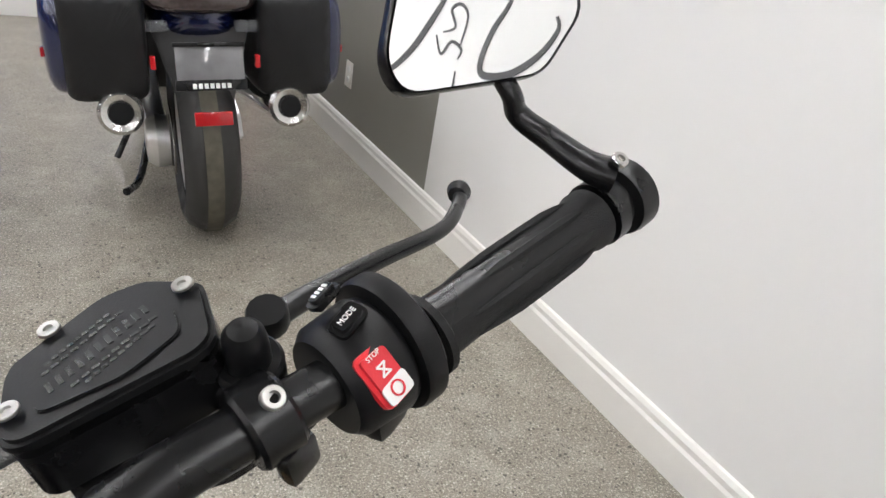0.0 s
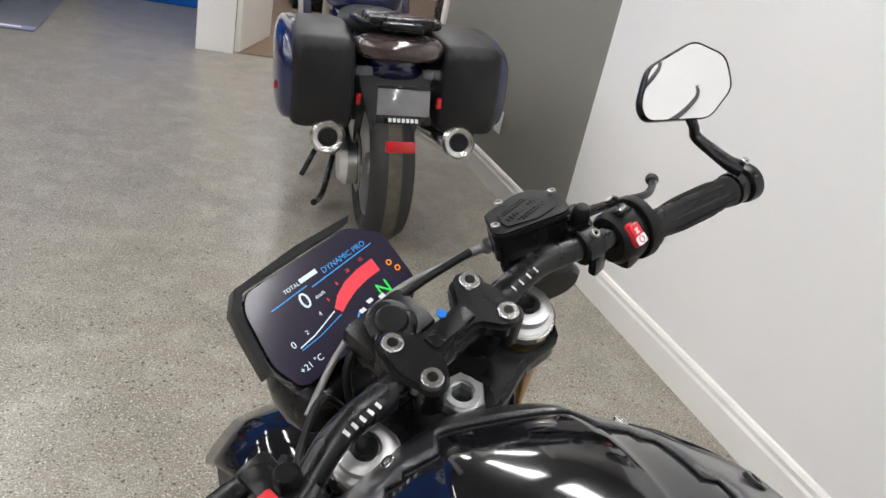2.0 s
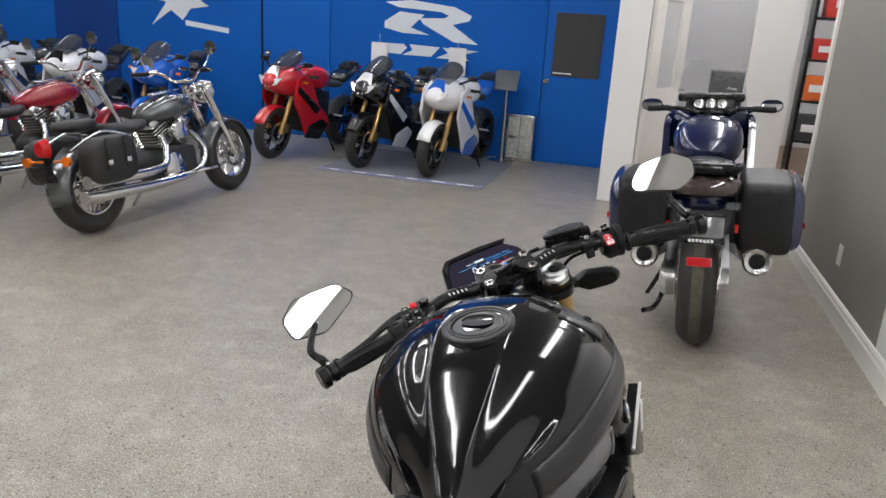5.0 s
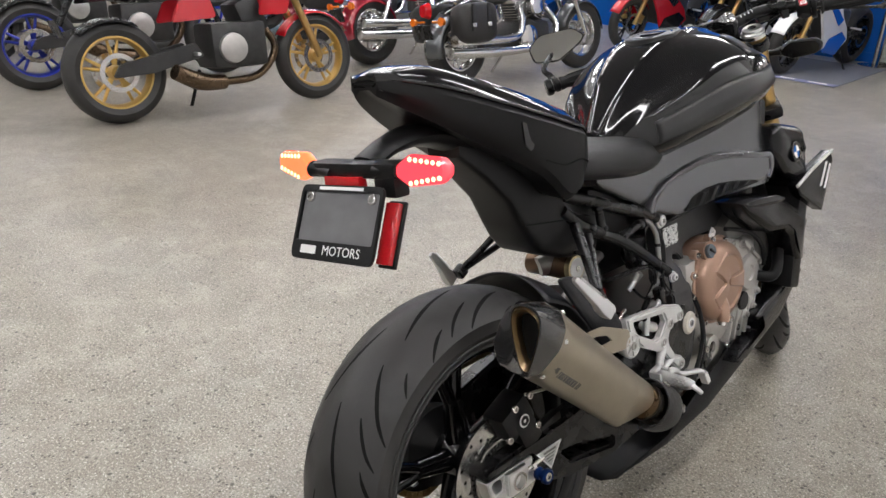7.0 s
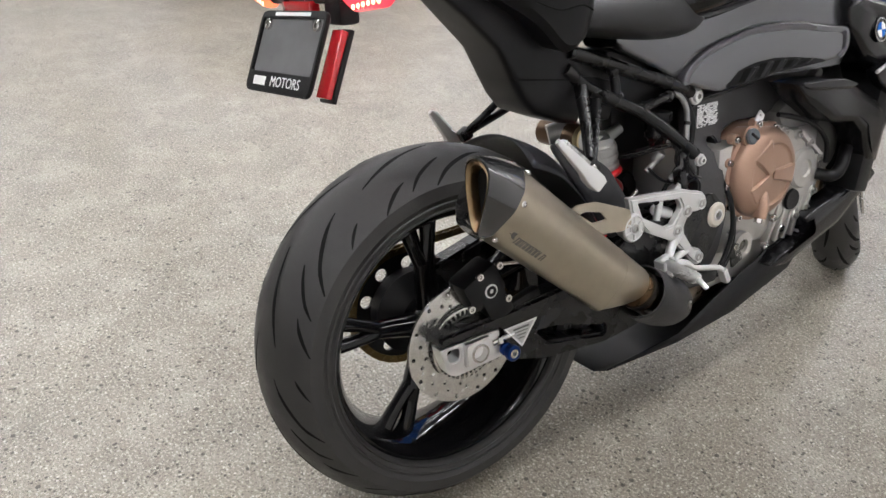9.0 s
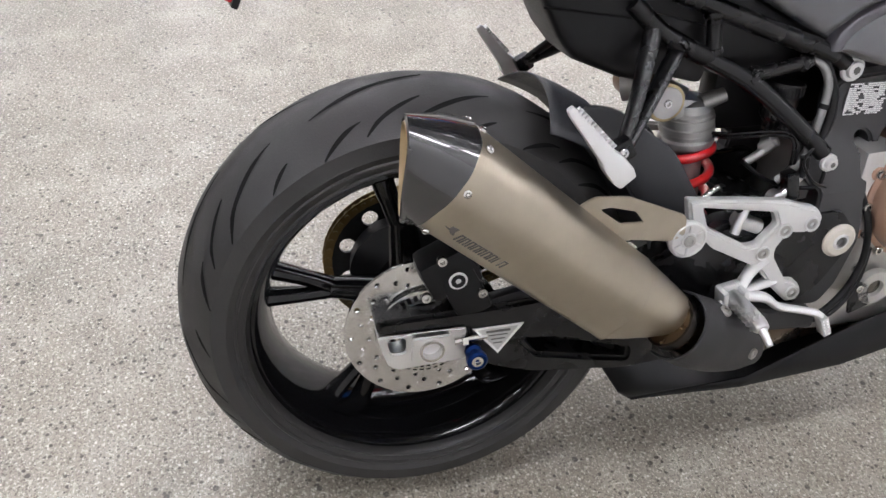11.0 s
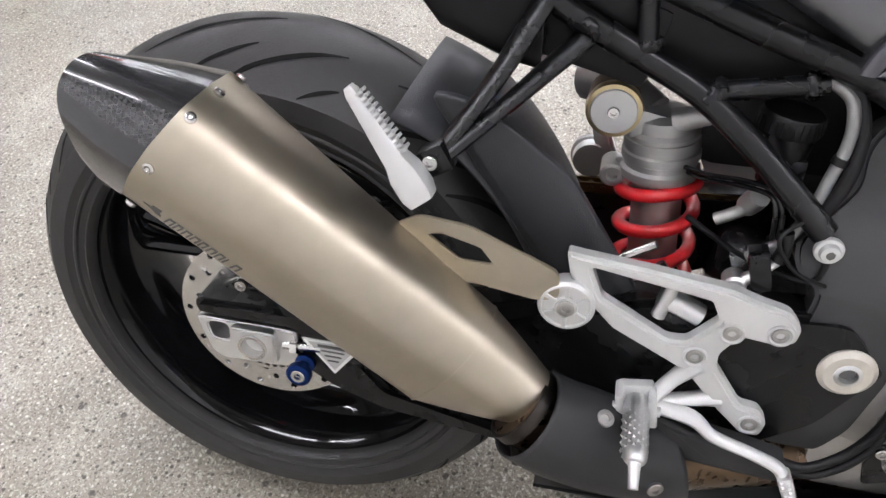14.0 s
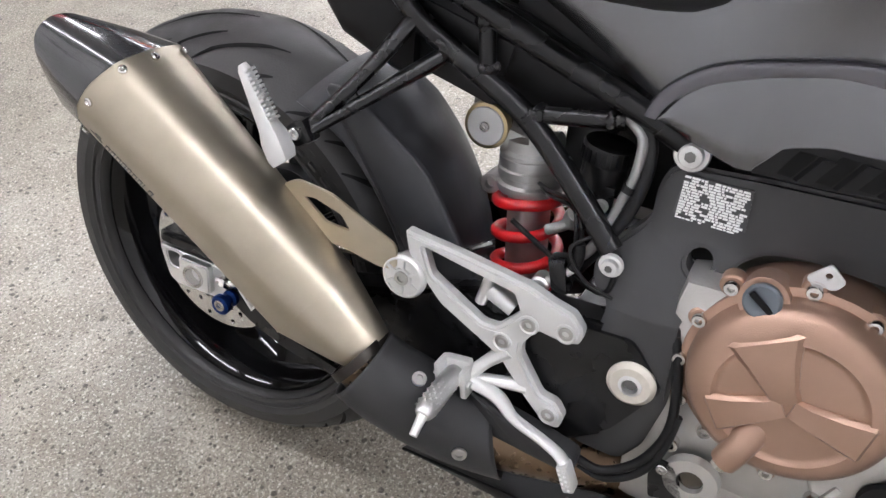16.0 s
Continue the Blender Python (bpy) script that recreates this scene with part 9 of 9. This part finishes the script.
def naked(m, label, main, rim_mat, guard, group="naked bikes in a row"):
    b = thing("naked_motorcycle", m, label, "motorcycle", group)
    far_wheel(b, "rear_wheel", 0.0, 0.32, 0.08, 0.225, rim_mat, spokes=5)
    far_wheel(b, "front_wheel", 1.44, 0.315, 0.06, 0.225, rim_mat, spokes=5)
    fender(b, 1.44, 0.315, 0.075, 30, 150, guard, "painted front mudguard")
    fender(b, 0.0, 0.32, 0.095, 60, 130, M_PLASTIC)
    for sx in (-1, 1):
        part("fork_leg", tube([(sx * 0.10, 1.44, 0.315), (sx * 0.10, 1.17, 0.95)], 0.026, 10), M_GOLD if rim_mat is M_GOLDRIM else M_PLASTIC, b)
        part("swing_arm", plate(rounded([(-0.05, 0.29), (0.0, 0.37), (0.5, 0.47), (0.55, 0.38), (0.2, 0.3)], 0.02), 0.04, side(sx * 0.11), 0.005), M_DARKENG, b)
        part("side_cover", plate(rounded([(0.35, 0.60), (0.42, 0.74), (0.62, 0.76), (0.66, 0.62)], 0.03), 0.02, side(sx * 0.14), 0.006), main, b)
        part("foot_peg", tube([(sx * 0.14, 0.48, 0.40), (sx * 0.24, 0.47, 0.40)], 0.012, 8), M_ALU, b)
        part("indicator", rbox((0.06, 0.03, 0.03), 0.01, at(sx * 0.18, -0.12, 0.82)), M_AMBER, b)
        part("radiator_shroud", plate(rounded([(0.94, 0.62), (1.00, 0.86), (1.22, 0.84), (1.16, 0.62)], 0.03), 0.02, side(sx * 0.18), 0.006), main, b)
    part("engine", merge(rbox((0.32, 0.40, 0.30), 0.04, at(0, 0.80, 0.44)), rbox((0.26, 0.18, 0.24), 0.03, at(0, 0.92, 0.62, 20))), M_DARKENG, b)
    part("clutch_cover", lathe([(0, 0), (0.10, 0), (0.095, 0.025), (0.05, 0.035), (0, 0.035)], (0.16, 0.74, 0.42), (1, 0, 0), 24), M_ENGINE, b)
    part("header_pipe", tube([(0.05, 1.0, 0.58), (0.06, 1.10, 0.40), (0.05, 0.95, 0.22), (0.05, 0.65, 0.20)], 0.026, 10), M_PIPE, b)
    part("silencer", tube([(0.08, 0.68, 0.20), (0.12, 0.5, 0.22), (0.16, 0.32, 0.30)], [0.05, 0.06, 0.05], 14), M_PIPE, b, "stubby heat-tinted silencer")
    part("fuel_tank", body([(0.50, 0.09, 0.78, 0.88, 2.6), (0.62, 0.16, 0.76, 1.00, 2.8), (0.84, 0.18, 0.78, 1.06, 3), (1.02, 0.14, 0.82, 1.03, 2.8), (1.10, 0.09, 0.86, 0.97, 2.4)], 20), main, b, "painted fuel tank", sub=1)
    part("seat", body([(-0.16, 0.09, 0.86, 0.92, 2.6), (0.05, 0.12, 0.82, 0.89, 3), (0.30, 0.14, 0.78, 0.85, 3), (0.54, 0.10, 0.78, 0.86, 2.8)], 18), M_SEAT, b, sub=1)
    part("tail_unit", body([(-0.24, 0.04, 0.84, 0.89, 2.4), (-0.08, 0.09, 0.78, 0.87, 2.8), (0.20, 0.12, 0.70, 0.82, 3)], 16), M_PLASTIC, b, sub=1)
    part("plate_holder", merge(tube([(0, -0.16, 0.82), (0, -0.28, 0.62)], 0.02, 8), rbox((0.18, 0.008, 0.11), 0.003, at(0, -0.30, 0.60, 18))), M_PLASTIC, b)
    part("headlight", body([(1.20, 0.08, 0.78, 0.94, 2.4), (1.28, 0.10, 0.76, 0.96, 2.4), (1.34, 0.09, 0.78, 0.94, 2.2)], 18), M_PLASTIC, b, sub=1)
    part("headlight_lens", lathe([(0, 0), (0.075, 0), (0.06, 0.02), (0, 0.03)], (0, 1.335, 0.86), (0, 1, 0), 20), M_HEADLENS, b)
    bar_set(b, 1.10, 1.04, 0.38, 0.07, M_PLASTIC, 0.04)
    part("side_stand", tube([(-0.12, 0.60, 0.28), (-0.24, 0.55, 0.02)], 0.012, 8), M_PLASTIC, b)
    return b


naked(stood((-3.845, 1.00), (-3.73, 2.375), -8, 0.955), "red naked motorcycle with gold wheels in the row", M_REDPAINT, M_GOLDRIM, M_REDPAINT)
naked(stood((-5.035, 0.94), (-4.92, 2.315), -8, 0.955), "black naked motorcycle with blue wheel rims", M_BLKPAINT, M_BLUERIM, M_BLKPAINT)
naked(stood((-6.25, 0.95), (-6.13, 2.325), -8, 0.955), "grey naked motorcycle further along the row", M_GRAYPAINT, M_PLASTIC, M_GRAYPAINT)
sport_bike(stood((-5.35, 7.3), (-5.05, 6.07), -5, 0.91), "bright blue sport touring motorcycle by the blue wall", M_BLUEPAINT, M_BLKPAINT, M_PLASTIC, "machines at the back")
sport_bike(stood((-6.35, 7.2), (-6.05, 5.97), -5, 0.91), "white sport motorcycle behind the row of cruisers", M_WHITEPAINT, M_BLKPAINT, M_PLASTIC, "machines at the back")
sport_bike(stood((-7.45, 7.3), (-7.15, 6.07), -5, 0.91), "white touring motorcycle behind the row of cruisers", M_WHITEPAINT, M_GRAYPAINT, M_PLASTIC, "machines at the back")
sport_bike(stood((-8.5, 7.1), (-8.2, 5.87), -5, 0.91), "white and grey motorcycle at the back of the showroom", M_WHITEPAINT, M_GRAYPAINT, M_PLASTIC, "machines at the back")


# ---- navy touring machine in front of the grey wall ----
M_CASE = material("black_case_plastic", (0.010, 0.010, 0.011), 0.42, specular=0.35, bump=0.3, bump_scale=800, vary=0.15, vary_scale=6)
tour = thing("touring_motorcycle", stood((0.366, 3.52), (0.40, 5.06), -4.5), "navy blue touring motorcycle with hard panniers beside the grey wall", "motorcycle")
far_wheel(tour, "rear_wheel", -0.11, 0.32, 0.088, 0.215, M_ALU, label="silver rear wheel with a worn tyre")
M_WORN = material("worn_dusty_tread", (0.085, 0.078, 0.058), 0.8, vary=0.5, vary_scale=30, bump=0.5, bump_scale=200)
part("worn_tread", lathe([(0.3205, -0.026), (0.3222, -0.012), (0.3226, 0.0), (0.3222, 0.012), (0.3205, 0.026), (0.317, 0.0)], (0, -0.11, 0.32), (1, 0, 0), 72, ring=True), M_WORN, tour, "dusty worn middle of the tyre")
far_wheel(tour, "front_wheel", 1.54, 0.30, 0.062, 0.215, M_ALU)
for sx in (-1, 1):
    pn_ = part("pannier", body([(-0.345, 0.105, 0.535, 0.85, 7), (-0.33, 0.118, 0.525, 0.86, 8), (-0.05, 0.128, 0.50, 0.87, 8), (0.20, 0.110, 0.52, 0.86, 8), (0.27, 0.07, 0.58, 0.80, 5)], 28, sx * 0.275), M_CASE, tour, "black and navy hard pannier", sub=1)
    part("pannier_lid", body([(-0.33, 0.045, 0.575, 0.805, 3), (-0.27, 0.070, 0.53, 0.85, 3.6), (-0.04, 0.075, 0.50, 0.87, 3.6), (0.19, 0.065, 0.52, 0.86, 3.6), (0.26, 0.04, 0.58, 0.80, 3)], 24, sx * 0.372), M_NAVY, pn_, "glossy navy pannier lid", sub=1)
    part("pannier_reflector", rbox((0.010, 0.030, 0.026), 0.004, at(sx * 0.440, -0.24, 0.66)), M_REDLENS, pn_)
    part("silencer", merge(tube([(sx * 0.18, 0.55, 0.32), (sx * 0.23, 0.2, 0.40), (sx * 0.25, -0.34, 0.50)], [0.045, 0.062, 0.062], 18)), M_CHROME, tour, "chrome silencer")
    part("silencer_end", lathe([(0.063, -0.02), (0.066, 0.0), (0.055, 0.012), (0.030, 0.006), (0.030, -0.01), (0.0, -0.012)], (sx * 0.2505, -0.345, 0.502), (0, -0.98, 0.19), 24), M_STEEL, tour)
    part("outlet", lathe([(0, 0), (0.034, 0), (0.034, 0.006), (0, 0.006)], (sx * 0.2505, -0.354, 0.5035), (0, -0.98, 0.19), 18), M_MATTE, tour)
    part("fork_leg", tube([(sx * 0.11, 1.54, 0.30), (sx * 0.11, 1.26, 0.92)], 0.026, 10), M_ALU, tour)
    part("front_fairing_side", plate(rounded([(0.78, 0.46), (1.0, 0.34), (1.24, 0.46), (1.42, 0.80), (1.30, 1.02), (1.05, 0.98), (0.92, 0.72)], 0.04), 0.04, side(sx * 0.25), 0.012), M_NAVY, tour, "navy side fairing")
    part("mirror", merge(tube([(sx * 0.20, 1.30, 1.01), (sx * 0.31, 1.28, 1.06)], 0.012, 8), body([(1.23, 0.066, 1.03, 1.108, 2.6), (1.28, 0.06, 1.025, 1.105, 2.4), (1.33, 0.03, 1.05, 1.09, 2.2)], 16, sx * 0.36)), M_NAVY, tour, "navy mirror housing")
    part("mirror_glass", plate(oval(0.060, 0.034, 18), 0.002, facing((sx * 0.36, 1.227, 1.069), (0, -1, 0.32)), 0), M_MIRROR, tour)
    part("rear_marker", rbox((0.016, 0.02, 0.04), 0.004, at(sx * 0.150, -0.36, 0.655)), M_REDLENS, tour)
    part("rear_indicator", rbox((0.07, 0.03, 0.035), 0.012, at(sx * 0.13, -0.30, 0.745)), M_SMOKE, tour)
    part("grab_rail", tube([(sx * 0.10, 0.10, 0.86), (sx * 0.16, -0.10, 0.90), (sx * 0.13, -0.26, 0.91), (0, -0.30, 0.91)], 0.014, 8), M_PLASTIC, tour)
    part("swing_arm", plate(rounded([(-0.05, 0.28), (0.0, 0.36), (0.45, 0.44), (0.5, 0.36), (0.2, 0.29)], 0.02), 0.04, side(sx * 0.13), 0.006), M_ALU, tour)
    part("side_panel", plate(rounded([(0.30, 0.58), (0.36, 0.80), (0.72, 0.80), (0.74, 0.60)], 0.03), 0.03, side(sx * 0.15), 0.01), M_NAVY, tour)
part("drive_housing", merge(lathe([(0, -0.04), (0.085, -0.04), (0.09, 0.0), (0.07, 0.03), (0, 0.035)], (-0.15, -0.11, 0.32), (-1, 0, 0), 24), rbox((0.07, 0.52, 0.09), 0.02, at(-0.14, 0.16, 0.35, 8))), M_ALU, tour, "cast shaft drive housing")
part("luggage_rack", merge(rbox((0.24, 0.24, 0.03), 0.012, at(0, -0.18, 0.915, -4)), rbox((0.16, 0.06, 0.03), 0.01, at(0, -0.30, 0.91))), M_PLASTIC, tour)
part("tail_light", body([(-0.36, 0.10, 0.80, 0.85, 2.6), (-0.32, 0.17, 0.78, 0.88, 3), (-0.22, 0.18, 0.78, 0.89, 3)], 20), material("smoked_tail_lens", (0.05, 0.035, 0.035), 0.1, coat=1.0, vary=0.5, vary_scale=60), tour, "wide smoked tail light", sub=1)
part("tail_body", body([(-0.30, 0.12, 0.70, 0.82, 3), (-0.10, 0.15, 0.66, 0.86, 3), (0.20, 0.16, 0.62, 0.84, 3)], 18), M_NAVY, tour, sub=1)
M_GREYPLAS = material("faded_grey_plastic", (0.032, 0.032, 0.033), 0.5, vary=0.25, vary_scale=15, bump=0.2, bump_scale=500)
mg = part("rear_mudguard", plate(rounded([(-0.058, 0.43), (0.058, 0.43), (0.085, 0.50), (0.150, 0.74), (-0.150, 0.74), (-0.085, 0.50)], 0.02), 0.02, facing((0, -0.42, 0.03), (0, -0.97, 0.25)), 0.005), M_GREYPLAS, tour, "grey tapered rear mudguard")
part("dealer_plate", rbox((0.19, 0.006, 0.12), 0.006, at(0, -0.450, 0.665, -14)), M_PLATE, mg, "grey dealer plate")
part("plate_frame", merge(rbox((0.20, 0.008, 0.012), 0.002, at(0, -0.440, 0.726, -14)), rbox((0.20, 0.008, 0.030), 0.002, at(0, -0.466, 0.616, -14))), M_PLASTIC, mg)
for k in range(7):
    part("plate_print", rbox((0.011, 0.003, 0.014), 0, at(-0.048 + 0.016 * k, -0.4705, 0.615, -14)), M_WHITEP, mg)
part("reflector", rbox((0.11, 0.012, 0.042), 0.005, at(0, -0.468, 0.515, -10)), M_REFLECT, mg, "red rear reflector")
part("engine", merge(rbox((0.40, 0.5, 0.34), 0.05, at(0, 0.85, 0.44)), rbox((0.3, 0.3, 0.3), 0.05, at(0, 0.55, 0.5))), M_DARKENG, tour)
part("fuel_tank", body([(0.56, 0.12, 0.80, 0.90, 2.6), (0.68, 0.19, 0.76, 1.00, 2.8), (0.88, 0.21, 0.76, 1.05, 3), (1.06, 0.17, 0.80, 1.03, 2.8), (1.14, 0.1, 0.86, 0.97, 2.4)], 20), M_NAVY, tour, "navy fuel tank", sub=1)
part("seat", body([(-0.18, 0.13, 0.84, 0.90, 3), (0.06, 0.17, 0.82, 0.90, 3), (0.20, 0.17, 0.78, 0.86, 3), (0.42, 0.17, 0.76, 0.83, 3), (0.60, 0.12, 0.78, 0.86, 2.8)], 18), M_SEAT, tour, "black two-step seat", sub=1)
part("front_fairing", body([(1.14, 0.28, 0.78, 1.08, 3), (1.34, 0.28, 0.72, 1.08, 3), (1.55, 0.22, 0.74, 1.0, 2.6), (1.68, 0.10, 0.80, 0.92, 2.2)], 20), M_NAVY, tour, "navy front fairing", sub=1)
dash = part("instrument_panel", merge(rbox((0.30, 0.04, 0.11), 0.02, at(0, 1.16, 1.09, -30)), rbox((0.40, 0.14, 0.05), 0.02, at(0, 1.22, 1.12))), M_PLASTIC, tour)
for x in (-0.085, 0.0, 0.085):
    part("gauge", lathe([(0, 0), (0.030, 0), (0.030, 0.006), (0.026, 0.008), (0, 0.006)], (x * 0.8, 1.135, 1.085), (0, -0.87, 0.5), 20), M_STEEL, dash)
ws = part("windscreen", skin([[(0.20 * math.sin(math.radians(-75 + 150 * j / 12)) * k, 1.36 - 0.10 * abs(math.sin(math.radians(-75 + 150 * j / 12))) ** 2 - dy, z) for j in range(13)] for z, k, dy in ((1.04, 1.15, 0.0), (1.16, 1.05, 0.06), (1.27, 0.95, 0.10), (1.35, 0.75, 0.13))], cap=False, closed=False), M_CLEAR, tour, "tall clear windscreen")
ws.modifiers.new("thick", "SOLIDIFY").thickness = 0.004
fender(tour, 1.54, 0.30, 0.08, 20, 150, M_NAVY)
bar_set(tour, 1.06, 1.04, 0.36, 0.12, M_PLASTIC, 0.03, False)
part("centre_stand", tube([(-0.12, 0.42, 0.28), (-0.20, 0.18, 0.08), (-0.26, -0.02, 0.10)], 0.014, 8), M_PLASTIC, tour)
part("side_stand", tube([(-0.14, 0.62, 0.26), (-0.28, 0.50, 0.02)], 0.013, 8), M_PLASTIC, tour)
